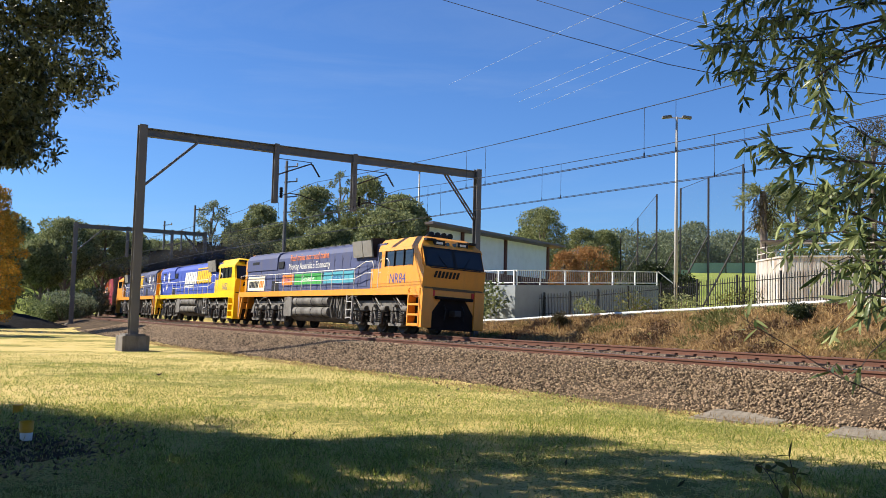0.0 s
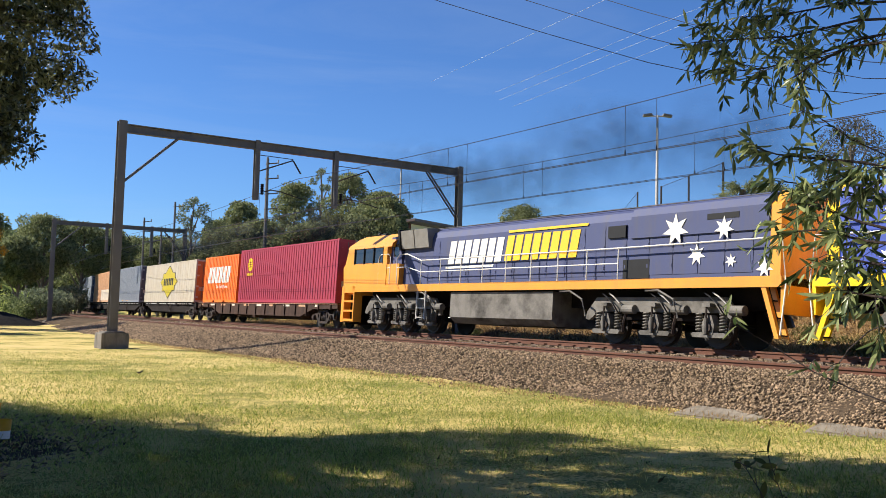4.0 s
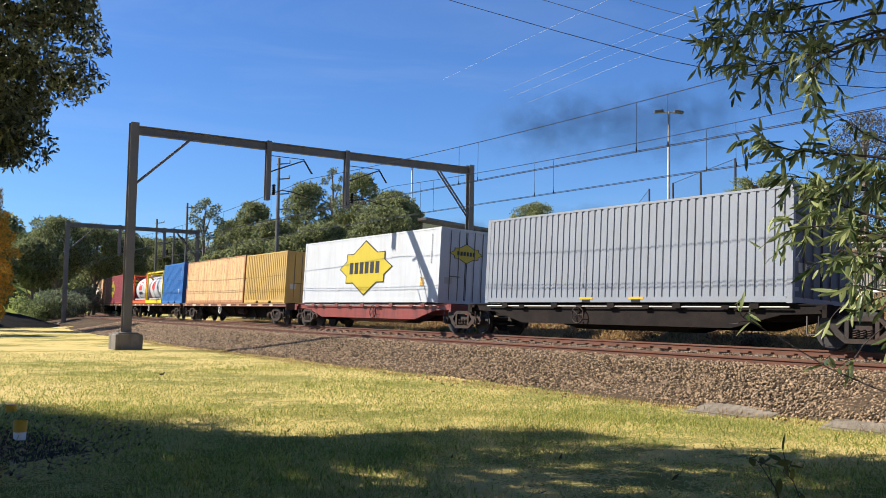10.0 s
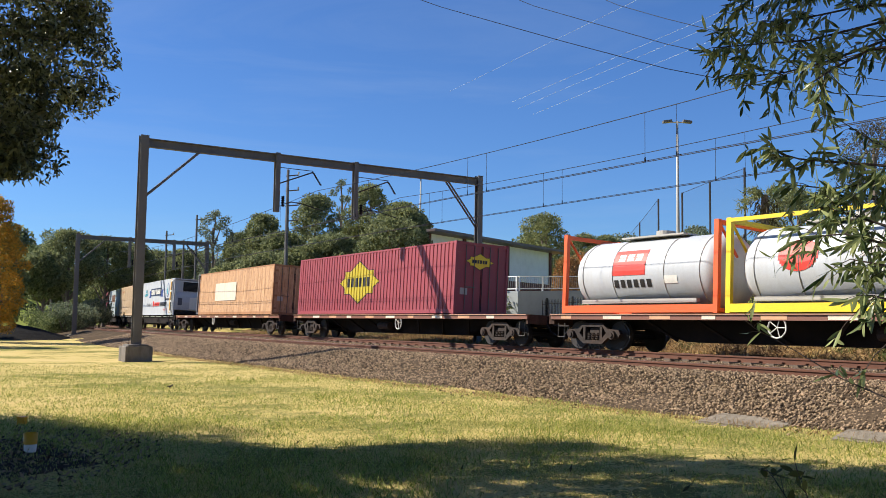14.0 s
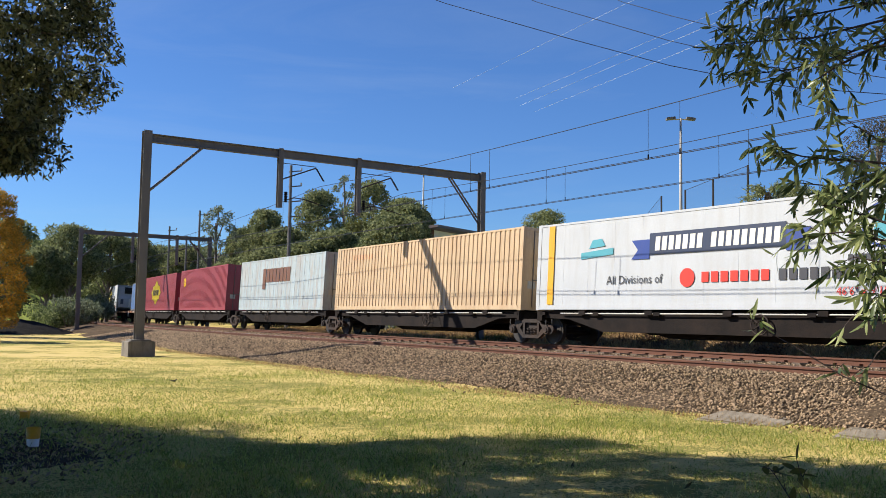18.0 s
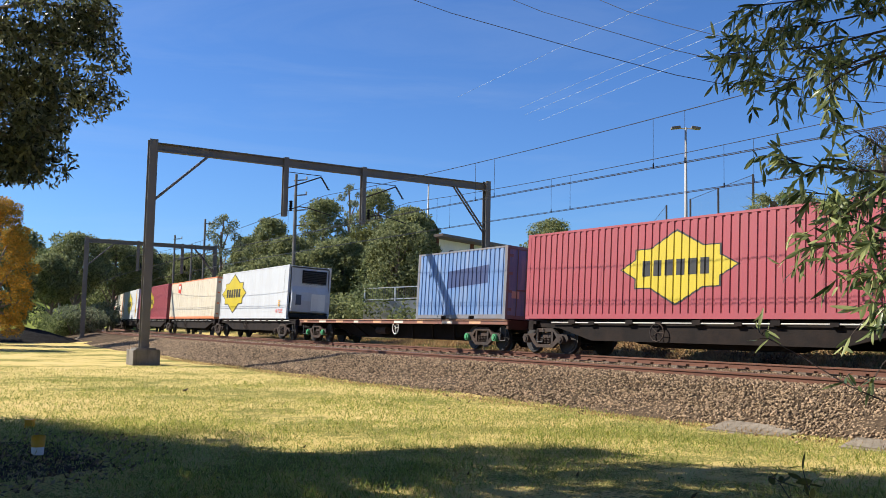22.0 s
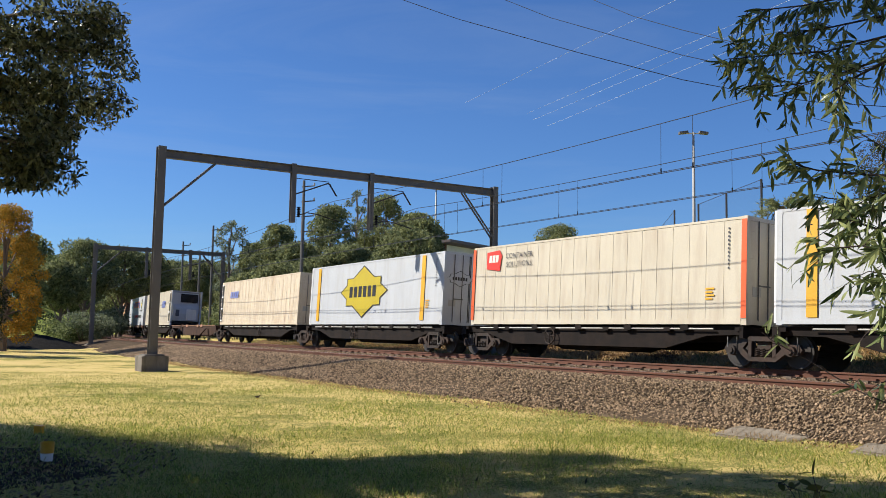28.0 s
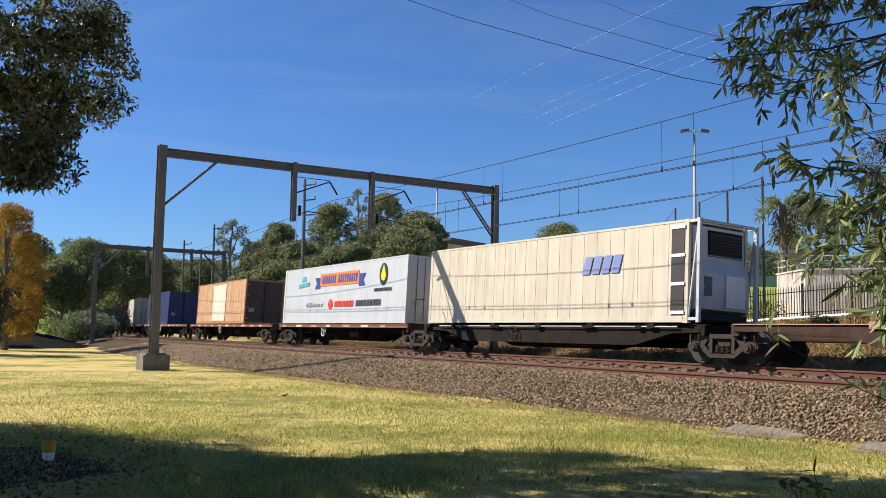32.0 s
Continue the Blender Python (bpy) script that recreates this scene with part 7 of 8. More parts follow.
power_pole(-43.3, 101.1, 7.6, "stout grey post beyond the gravel heap", 0)

NET = bpy.data.materials.new("sports_net")
NET.use_nodes = True
_n = NET.node_tree.nodes
_t = _n.new("ShaderNodeBsdfTransparent")
_m = _n.new("ShaderNodeMixShader")
_m.inputs[0].default_value = 0.10
_n["Principled BSDF"].inputs["Base Color"].default_value = (0.03, 0.035, 0.04, 1)
NET.node_tree.links.new(_t.outputs[0], _m.inputs[1])
NET.node_tree.links.new(_n["Principled BSDF"].outputs[0], _m.inputs[2])
NET.node_tree.links.new(_m.outputs[0], _n["Material Output"].inputs["Surface"])


def net():
    f = thing("sports_net", "tall dark net on raked poles beside the playing field", "net fence")
    P = [(26.5, 136.5), (23.5, 110.5), (20.9, 89.6), (22.1, 85.2), (22.7, 78.3), (23.4, 71.3)]
    for i, (x, y) in enumerate(P):
        z = ground_z(x, y)
        part("net_pole", Build().tube([(x, y, z - 0.3), (x, y, 14.0)], 0.09, 6), STEEL_DARK, f)
        part("raking_strut", Build().tube([(x - 3.2, y + 0.5, z - 0.2), (x, y, z + 0.55 * (14 - z))], 0.08, 6), STEEL_DARK, f)
    for i in (0, 1, 3, 4):
        a, b = P[i], P[i + 1]
        za, zb = ground_z(*a), ground_z(*b)
        part("net_panel", Build().add([(a[0], a[1], za + 0.2), (b[0], b[1], zb + 0.2), (b[0], b[1], 13.9), (a[0], a[1], 13.9)], [(0, 1, 2, 3)]), NET, f, "fine dark netting")
        part("net_cable", Build().tube([(a[0], a[1], 13.95), (b[0], b[1], 13.95)], 0.025, 4), STEEL_DARK, f)


net()

COURT = mat("pale_green_mesh", (0.22, 0.33, 0.24), 0.8, 0, 0.1, 1, 20, 0.05)


def court_fence():
    f = thing("court_fence", "low pale green windbreak fence across the playing field", "fence")
    for i in range(9):
        x0, x1, y = 30.5 + i * 2.4, 32.9 + i * 2.4, 132 - i * 0.6
        z = ground_z(x0, y)
        part("mesh_panel", Build().box(x0, x1, y - 0.02, y + 0.02, z + 0.1, z + 1.5), COURT, f)
        part("fence_post", Build().box(x0 - 0.04, x0 + 0.04, y - 0.06, y - 0.021, z - 0.2, z + 1.6), STEEL_DARK, f)


court_fence()

RUSTWHITE = mat("rust_streaked_white_steel", (0.58, 0.54, 0.48), 0.6, 0.1, 0.15, 1.5, 40, 0.15, 0.5, (0.26, 0.12, 0.05), True)


def shed():
    u = Vector((5.3, -2.1, 0)).normalized()
    m = Matrix.Translation((18.0, 48.3, 0)) @ Matrix.Rotation(math.atan2(u.y, u.x), 4, "Z")
    t = thing("steel_tank", "rust-streaked white corrugated steel tank with a handrail on top", "tank", m=m)
    # the end wall runs back from the corner, square to the sun
    e = (m.inverted() @ Vector((17.95, 52.5, 0))).xy
    part("tank_side", corrugated(0, 6.5, 2.6, 5.05, 0, -1, 0.2, 0.03), RUSTWHITE, t)
    end = corrugated(0, e.length, 2.6, 5.05, 0, 1, 0.2, 0.03)
    turn = Matrix.Rotation(math.atan2(e.y, e.x), 4, "Z")
    end.v = [tuple(turn @ Vector(v)) for v in end.v]
    part("tank_end", end, RUSTWHITE, t)
    slab = [(0.05, 0.04), (6.5, 0.04), (6.5, e.y), (e.x + 0.05, e.y)]
    part("tank_body", Build().prism(slab, 2.6, 5.0, "z"), RUSTWHITE, t)
    part("tank_rim", Build().prism([(-0.06, -0.07), (6.56, -0.07), (6.56, e.y + 0.06), (e.x - 0.06, e.y + 0.06)], 5.05, 5.14, "z"), RUSTWHITE, t)
    for k in range(6):
        part("rail_post", Build().tube([(0.1 + k * 1.25, 0.05, 5.14), (0.1 + k * 1.25, 0.05, 5.80)], 0.03, 5), RUSTWHITE, t)
    for k in (1, 2, 3):
        part("rail_post", Build().tube([(e.x * k / 3 + 0.1, e.y * k / 3 - 0.1, 5.14), (e.x * k / 3 + 0.1, e.y * k / 3 - 0.1, 5.80)], 0.03, 5), RUSTWHITE, t)
    for z in (5.45, 5.80):
        part("top_rail", Build().tube([(e.x + 0.1, e.y - 0.1, z), (0.1, 0.05, z), (6.35, 0.05, z)], 0.03, 5), RUSTWHITE, t)
    part("canopy", Build().box(-1.2, 1.6, 0.6, 2.8, 5.95, 6.03), ROOF_DARK, t)
    for x in (-1.0, 1.4):
        part("canopy_post", Build().tube([(x, 1.7, 5.1), (x, 1.7, 5.95)], 0.035, 5), STEEL_DARK, t)


shed()


def palm(x, y, top):
    z = ground_z(x, y)
    t = thing("palm_tree", "palm with a shaggy skirt of dead fronds", "palm tree", m=pose(x, y, z - 0.1))
    h = top - z
    part("trunk", Build().tube([(0, 0, 0), (0.05, 0, h * 0.6), (0, 0, h)], 0.24, 8, r2=0.2), BARK, t)
    rng = np.random.default_rng(5)
    for k in range(26):
        a, el = rng.uniform(0, 2 * math.pi), rng.uniform(-0.2, 1.1)
        pts, L = [], 1.5
        for j in range(6):
            f = j / 5
            pts.append((math.cos(a) * L * f * math.cos(el), math.sin(a) * L * f * math.cos(el), h + L * f * math.sin(el) - 0.75 * f * f))
        cs = []
        for j in range(40):
            f = rng.uniform(0.15, 1)
            i = min(4, int(f * 5))
            p = Vector(pts[i]).lerp(Vector(pts[i + 1]), f * 5 - i)
            cs.append(tuple(p))
        part("frond", leaf_mesh("frond", cs, 0.42, 0.05, LEAF, 0.5, rng, np.array((math.cos(a), math.sin(a), 0))), None, t)
    dead = [(rng.normal() * 0.35, rng.normal() * 0.35, h - rng.uniform(0.2, 2.2)) for _ in range(500)]
    part("dead_skirt", leaf_mesh("dead_skirt", dead, 0.6, 0.06, LEAF_BROWN, 1.6, rng), None, t, "brown hanging dead fronds")


palm(18.75, 53.6, 9.4)


def gravel_heap():
    n, rings = 28, 9
    vs = [(0, 0, 1.15)]
    for r in range(1, rings + 1):
        for k in range(n):
            a = 2 * math.pi * k / n
            f = r / rings
            rr = 4.6 * f * (1 + 0.12 * noise.noise((math.cos(a) * 1.5, math.sin(a) * 1.5, f)))
            vs.append((rr * math.cos(a), rr * 0.8 * math.sin(a), 1.15 * (1 - f) ** 0.85 * (1 + 0.15 * noise.noise((rr, a, 2))) - 0.05 * f))
    fs = [(0, 1 + k, 1 + (k + 1) % n) for k in range(n)]
    fs += [(1 + r * n + k, 1 + (r + 1) * n + k, 1 + (r + 1) * n + (k + 1) % n, 1 + r * n + (k + 1) % n) for r in range(rings - 1) for k in range(n)]
    ob = new("spoil_heap", Build().add(vs, fs).mesh("spoil_heap", mat("dark_gravel", (0.020, 0.019, 0.018), 0.95, 0, 0.5, 3, 30, 0.8, spec=0.02), smooth=True))
    ob.matrix_world = pose(-31.2, 66.8, ground_z(-31.2, 66.8) - 0.05)
    tagged(ob, "heap of dark gravel on the grass by the line", "gravel heap", kind="stuff")


gravel_heap()


# ---- wires ----
PALE_WIRE = mat("bright_aluminium_wire", (0.75, 0.76, 0.78), 0.4, 0.2, 0.05, 2, 30, 0)
PALE_LINES = [((0.19, 78.0, 21.49), (5.16, 64.5, 20.6), (10.13, 51.0, 19.71), (20.07, 24.01, 17.94)), ((5.56, 77.8, 20.58), (10.81, 63.63, 19.95), (16.06, 49.46, 19.32), (26.55, 21.12, 18.06)), ((6.06, 77.76, 19.99), (11.06, 63.61, 19.37), (16.06, 49.46, 18.74), (26.06, 21.15, 17.5)), ((7.27, 77.66, 19.45), (11.66, 63.56, 18.67), (16.06, 49.46, 17.88), (24.85, 21.26, 16.32))]

def wires():
    for oc, zc, zm, first in ((NEAR_O, 5.53, 6.95, 14.1), (FAR_O, 5.60, 7.0, 15.2)):
        w = thing("catenary_wires", "overhead contact wire, carrier wire and droppers above a track", "overhead wires", "overhead line wires")
        spans = [(-32, 8.5), (8.5, 33.6), (33.6, 75.2), (75.2, 118), (118, 165)]

        def hang(s, s0, s1):
            """A point of the sagging carrier wire."""
            f = (s - s0) / (s1 - s0)
            p = line(s, oc)
            return (p.x, p.y, zm - 0.00145 * (s1 - s0) ** 2 * f * (1 - f))

        for s0, s1 in spans:
            n = 14
            con = [line(s0 + (s1 - s0) * i / n, oc, zc) for i in range(n + 1)]
            part("carrier_wire", Build().tube([hang(s0 + (s1 - s0) * i / n, s0, s1) for i in range(n + 1)], 0.011, 5, cap=False), WIRE, w)
            part("contact_wire", Build().tube(con, 0.011, 5, cap=False), WIRE, w)
            part("contact_wire", Build().tube([(p[0] + 0.05, p[1] + 0.04, p[2] + 0.045) for p in con], 0.009, 5, cap=False), WIRE, w)
            for k in range(-6, 20):
                for e in (0.0, 1.0):
                    s = first + 7.5 * k + e
                    if s0 + 1.5 < s < s1 - 1.5:
                        p = line(s, oc, zc)
                        part("dropper", Build().tube([hang(s, s0, s1), (p.x, p.y, zc + 0.25), p], 0.006, 4, cap=False), WIRE, w)
                        part("dropper_clamp", Build().box(p.x - 0.012, p.x + 0.012, p.y - 0.03, p.y + 0.03, zc, zc + 0.12), WIRE, w)
    for pts, r in ((((-12.0, 36.5, 18.4), (-0.2, 29.21, 11.78), (3.5, 26.94, 9.97), (6.16, 25.31, 8.72), (7.85, 24.27, 8.07), (9.07, 23.52, 7.67), (10.89, 22.4, 7.25), (14.5, 20.2, 7.0)), 0.011),
                   (((-4.3, 38.2, 18.2), (2.88, 30.02, 12.15), (6.34, 26.08, 9.67), (7.28, 25.02, 9.08), (10.42, 21.43, 7.38), (14, 17.4, 6.4)), 0.010),
                   (((1.9, 36.5, 16.6), (5.6, 29.5, 12.03), (6.67, 27.47, 10.9), (7.52, 25.86, 10.05), (10.16, 20.87, 7.63), (14, 13.6, 5.2)), 0.010)):
        ob = thing("power_line", "single black power line crossing over the railway", "power line", "crossing power lines")
        part("wire", Build().tube(pts, r, 5, cap=False), WIRE, ob)
    for pts in PALE_LINES:
        ob = thing("far_power_line", "thin pale power line high behind the railway", "power line", "far power lines")
        part("wire", Build().tube(pts, 0.008, 4, cap=False), PALE_WIRE, ob)


wires()


# ---- trees that shade the lawn ----
LEFT_CLUMPS = [(-5.20, 11.04, 3.42), (-5.02, 11.12, 3.38), (-4.90, 11.17, 3.54), (-5.27, 11.00, 3.60), (-5.09, 11.09, 3.60), (-5.33, 10.97, 3.49), (-5.67, 11.70, 5.03), (-5.25, 11.89, 5.18), (-5.01, 12.43, 5.19), (-5.40, 11.82, 4.47), (-5.04, 12.20, 4.50), (-5.50, 11.56, 4.08), (-5.28, 11.66, 3.92), (-4.86, 12.38, 4.79), (-5.31, 10.76, 4.2), (-5.94, 11.00, 4.45), (-6.08, 10.92, 5.20), (-5.60, 11.73, 5.95), (-5.17, 12.14, 5.96), (-4.86, 12.49, 5.62), (-5.01, 11.56, 4.71), (-5.34, 11.19, 4.52), (-5.55, 10.86, 4.98), (-5.24, 11.68, 4.07), (-5.71, 10.78, 4.15), (-5.24, 11.35, 5.29), (-5.02, 12.21, 5.56), (-6.02, 10.38, 5.81), (-5.53, 11.21, 6.40), (-5.19, 11.92, 6.65)]
UPPER = [
    [(1.651, 3.029, 2.549), (1.495, 3.109, 2.56), (1.287, 3.201, 2.523), (1.102, 3.269, 2.527), (0.975, 3.309, 2.524)],
    [(1.675, 3.073, 2.525), (1.532, 3.147, 2.509), (1.341, 3.179, 2.441), (1.197, 3.182, 2.401), (1.032, 3.24, 2.392)],
    [(1.741, 3.265, 2.82), (1.483, 3.335, 2.787), (1.264, 3.371, 2.751), (1.072, 3.437, 2.75)],
    [(1.503, 2.825, 2.405), (1.359, 2.897, 2.398), (1.252, 2.945, 2.342), (1.204, 2.965, 2.308)],
    [(1.787, 3.354, 2.725), (1.58, 3.456, 2.739), (1.393, 3.536, 2.716), (1.255, 3.587, 2.72)],
]
LOWER = [
    [(1.573, 2.901, 1.989), (1.441, 2.969, 2.033), (1.289, 3.038, 2.056), (1.194, 3.076, 2.072), (1.115, 3.106, 2.103)],
    [(1.668, 3.077, 1.98), (1.496, 3.164, 2.012), (1.367, 3.222, 1.993), (1.245, 3.271, 2.013)],
    [(1.523, 2.814, 1.781), (1.395, 2.88, 1.823), (1.264, 2.94, 1.88), (1.186, 2.972, 1.897)],
    [(1.475, 2.726, 1.738), (1.354, 2.789, 1.757), (1.239, 2.841, 1.794), (1.149, 2.879, 1.786)],
    [(1.474, 2.727, 1.671), (1.367, 2.782, 1.688), (1.254, 2.835, 1.715)],
    [(1.426, 2.64, 1.568), (1.335, 2.686, 1.583), (1.254, 2.725, 1.598)],
    [(1.763, 3.253, 1.936), (1.601, 3.336, 1.973), (1.462, 3.399, 1.989)],
]
TWIGLETS = [
    [(1.597, 2.945, 2.015), (1.433, 3.028, 2.119), (1.326, 3.077, 2.213), (1.205, 3.126, 2.263)],
    [(1.425, 2.64, 1.535), (1.321, 2.693, 1.483), (1.267, 2.719, 1.423), (1.246, 2.729, 1.381)],
]
BARE_TWIG = [
    [(1.397, 2.655, 1.26), (1.293, 2.707, 1.301), (1.182, 2.757, 1.353), (1.066, 2.804, 1.432), (0.958, 2.843, 1.498), (0.93, 2.852, 1.523)],
]
SEEDLING = [
    [(0.973, 2.411, 0.958), (0.954, 2.419, 1.042), (0.933, 2.427, 1.105), (0.923, 2.431, 1.133)],
    [(0.922, 2.431, 0.981), (0.903, 2.438, 1.051), (0.87, 2.45, 1.107), (0.844, 2.459, 1.141)],
]


def left_tree():
    t = thing("shade_tree", "dark-leaved tree overhanging the lawn", "tree", "shade trees", m=pose(-10.5, 10.2, -0.1))
    o = np.array((-10.5, 10.2, -0.1))
    rng = np.random.default_rng(11)
    sprays = [tuple(np.array(c) + rng.normal(size=3) * 0.17 - (0.14, 0, 0)) for c in LEFT_CLUMPS if c[2] > 3.4 for _ in range(5)]
    cs = [tuple(np.array(c) - o) for c in sprays + [(-11, 11.5, 5.2), (-12, 12.6, 5.6), (-13.2, 11.6, 5.0), (-10.6, 13.2, 5.8), (-13.4, 13.2, 6.2), (-11.6, 10.4, 4.6), (-14.6, 12.4, 6.4)]]
    part("trunk", Build().tube([(0, 0, 0), (0.1, 0.1, 1.5), (0.5, 0.2, 3.4), (1.2, 0.4, 5.2), (1.8, 0.5, 7.5)], 0.26, 9, r2=0.1), BARK, t)
    for c in cs[::6]:
        part("limb", Build().tube([(0.6, 0.2, 3.6), (c[0] * 0.45, c[1] * 0.5, (3.6 + c[2]) / 2 + 0.4), (c[0] * 0.85, c[1] * 0.9, c[2] + 0.05), c], 0.06, 5, r2=0.01), BARK, t)
    part("crown", leaf_mesh("crown", crown_points(cs, [0.27] * len(sprays) + [1.1] * 7, 36000, rng), 0.10, 0.036, LEAF_OVER, 0.6, rng), None, t, "dense crown of small dark leaves")


left_tree()


def shade_tree(x, y, centres, label, seed, leaves=15000, size=0.24):
    t = thing("shade_tree", label, "tree", "shade trees", m=pose(x, y, -0.1))
    rng = np.random.default_rng(seed)
    cs = [(c[0] - x, c[1] - y, c[2]) for c in centres]
    part("trunk", Build().tube([(0, 0, 0), (0.1, 0, 2.5), (0.2, 0.1, 5), (0.3, 0.2, 8)], 0.3, 9, r2=0.12), BARK, t)
    for c in cs:
        part("limb", Build().tube([(0.15, 0.05, 4.0), (c[0] * 0.5, c[1] * 0.5, 4 + (c[2] - 4) * 0.65), c], 0.08, 5, r2=0.02), BARK, t)
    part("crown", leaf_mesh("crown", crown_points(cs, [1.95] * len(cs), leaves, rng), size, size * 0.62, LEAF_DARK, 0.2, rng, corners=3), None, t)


SHADE = [(x, y - (1.2 if x > -12.8 else 0.2) + RNG.uniform(-0.5, 0.3), z + RNG.uniform(-0.6, 0.9)) for x, y, z in
         [(-21, 11.0, 7.2), (-18.6, 10.9, 7.4), (-16, 10.8, 7.5), (-13.6, 11.1, 8.0), (-11, 11.3, 8.2), (-8.4, 11.2, 8.4), (-6.0, 11.3, 8.4), (-3.6, 11.4, 8.6), (-1.4, 11.2, 9.0), (-19, 9.2, 8.0), (-17, 9.3, 8.2), (-15, 9.2, 8.3), (-12.4, 9.4, 8.9), (-9.8, 9.3, 9.2), (-7.2, 9.4, 9.0), (-4.8, 9.5, 9.2), (-2.2, 9.3, 9.4),
          (-18, 7.8, 8.6), (-15.6, 7.9, 8.8), (-13, 7.8, 9.4), (-10.4, 7.9, 9.6), (-8, 7.8, 9.8), (-5.6, 7.8, 9.9), (-3.4, 7.9, 10),
          (-18.6, 13.4, 7.4), (-17.4, 14.4, 7.8), (-19.8, 14.8, 7.6), (-17.0, 12.8, 7.5), (-13.6, 12.2, 8.0), (-14.8, 12.9, 7.8), (-16, 13.7, 7.6), (-15.4, 11.6, 7.8), (-18.4, 13.2, 7.6), (-13.2, 11.3, 8.2), (-14.2, 9.4, 8.3), (-12.6, 8.9, 8.8), (-11.2, 9.1, 8.9), (-15.4, 9.6, 8.0)]]
shade_tree(-13.5, 6.0, SHADE[::2], "broad shade tree beside the lawn, out over the viewer", 21, 21000, 0.30)
shade_tree(-7.0, 2.0, SHADE[1::2], "second broad shade tree beside the lawn", 22, 21000, 0.30)
# unseen trees added over and behind the viewer, to keep skylight off the lawn
for gx, gy, seed in ((9.0, 1.0, 41), (-2.5, -6.0, 42), (-15.0, -5.0, 43), (9.0, -11.0, 44), (-8.5, 7.2, 45), (2.6, 7.0, 46), (-0.5, 1.5, 47), (5.0, 0.5, 48), (-6.5, 1.0, 49)):
    flat = 0.5 if gy > 5 else 3.2
    shade_tree(gx + (2.2 if gx == 2.6 else 0), gy - (2.5 if gy > 5 else 8.0 if seed > 46 else 0), [(gx + RNG.uniform(-4.5, 4.5), gy + RNG.uniform(-flat, flat), RNG.uniform(7.6, 10.5)) for _ in range(14)], "unseen tree added over or behind the viewer to block skylight", seed, 9500, 0.32)


# ---- the leafy branches close by ----
def lance(n=7):
    """Outline of a narrow curved leaf along +x, a few strips."""
    return [(f, 0.5 * math.sin(math.pi * min(1, f * 0.92 + 0.04)) ** 0.8, 0.18 * f * f) for f in [i / (n - 1) for i in range(n)]]


def one_leaf(b, q, dirn, L, w, rng, prof):
    wv = dirn.cross(Vector(rng.normal(size=3))).normalized()
    up = wv.cross(dirn)
    vs = []
    for ff, hw, bend in prof:
        c = q + dirn * L * ff + up * (-L * bend)
        vs += [c + wv * w * hw, c - up * w * 0.10 * hw, c - wv * w * hw]
    fs = []
    for j in range(len(prof) - 1):
        fs += [(3 * j, 3 * j + 1, 3 * j + 4, 3 * j + 3), (3 * j + 1, 3 * j + 2, 3 * j + 5, 3 * j + 4)]
    b.add(vs, fs)


def wattle(name, runs, label, sprays, size, material, seed, reach=0.16, per=9, thick=0.006, slim=0.2, hang=1.0):
    """Branches with drooping side sprays; each spray carries narrow leaves that hang."""
    t = thing(name, label, "shrub", "near foliage", m=pose(runs[0][0][0], runs[0][0][1], 0))
    o = Vector((runs[0][0][0], runs[0][0][1], 0))
    rng = np.random.default_rng(seed)
    prof = lance(6)
    for run in runs:
        P = [Vector(p) - o for p in run]
        br = part("branch", Build().tube(P, thick, 5, r2=thick * 0.3), TWIG, t, "thin brown branch with narrow leaves")
        b, twigs = Build(), Build()
        total = sum((P[i + 1] - P[i]).length for i in range(len(P) - 1))
        for k in range(max(3, int(sprays * total))):
            f = rng.uniform(0.12, 1.0) * (len(P) - 1)
            i = min(len(P) - 2, int(f))
            p = P[i].lerp(P[i + 1], f - i)
            d = (P[i + 1] - P[i]).normalized()
            out = (d * 0.7 + Vector(rng.normal(size=3)) * 0.6).normalized()
            L = reach * rng.uniform(0.35, 1.0)
            S = [p + out * L * g + Vector((0, 0, -0.45 * hang * L * g * g)) for g in (0, 0.35, 0.7, 1.0)]
            twigs.tube(S, 0.0017, 3, r2=0.0007, cap=False)
            for m in range(per):
                g = rng.uniform(0.15, 1.0) * 3
                a = min(2, int(g))
                q = S[a].lerp(S[a + 1], g - a)
                dirn = (out * 0.5 + Vector(rng.normal(size=3)) * 0.45 + Vector((0, 0, -0.75 * hang))).normalized()
                one_leaf(b, q, dirn, size * rng.uniform(0.55, 1.25), size * slim * rng.uniform(0.8, 1.2), rng, prof)
        me = bpy.data.meshes.new("leaves")
        me.from_pydata(b.v, [], b.f)
        me.materials.append(material)
        part("leaves", me, None, br, "narrow green leaves")
        part("twig_spray", twigs, TWIG, br)["kind"] = "stuff"
    return t


wattle("wattle_shrub", UPPER, "overhanging branches with narrow drooping dark green leaves", 42, 0.058, LEAF_NEAR, 31, hang=0.7)
wattle("wattle_shrub", LOWER, "sunlit lower branches with narrow drooping green leaves", 48, 0.062, LEAF_NEAR, 34, hang=0.75)
wattle("wattle_sprig", TWIGLETS, "thin twigs with a few narrow leaves", 16, 0.055, LEAF_NEAR, 32, 0.09, 4, 0.003)
wattle("wattle_sprig", BARE_TWIG, "thin bare twig with a few narrow leaves", 9, 0.060, LEAF_NEAR, 35, 0.10, 3, 0.0028)
wattle("seedling", SEEDLING, "low sprig with small rounded green leaves", 34, 0.040, LEAF_LIGHT, 33, 0.05, 2, 0.0022, 0.45, 0.1)


# ---- small things ----
LIDSTONE = mat("sandy_weathered_concrete", (0.27, 0.225, 0.165), 0.95, 0, 0.35, 4, 50, 0.5, 0.4, (0.10, 0.075, 0.045))


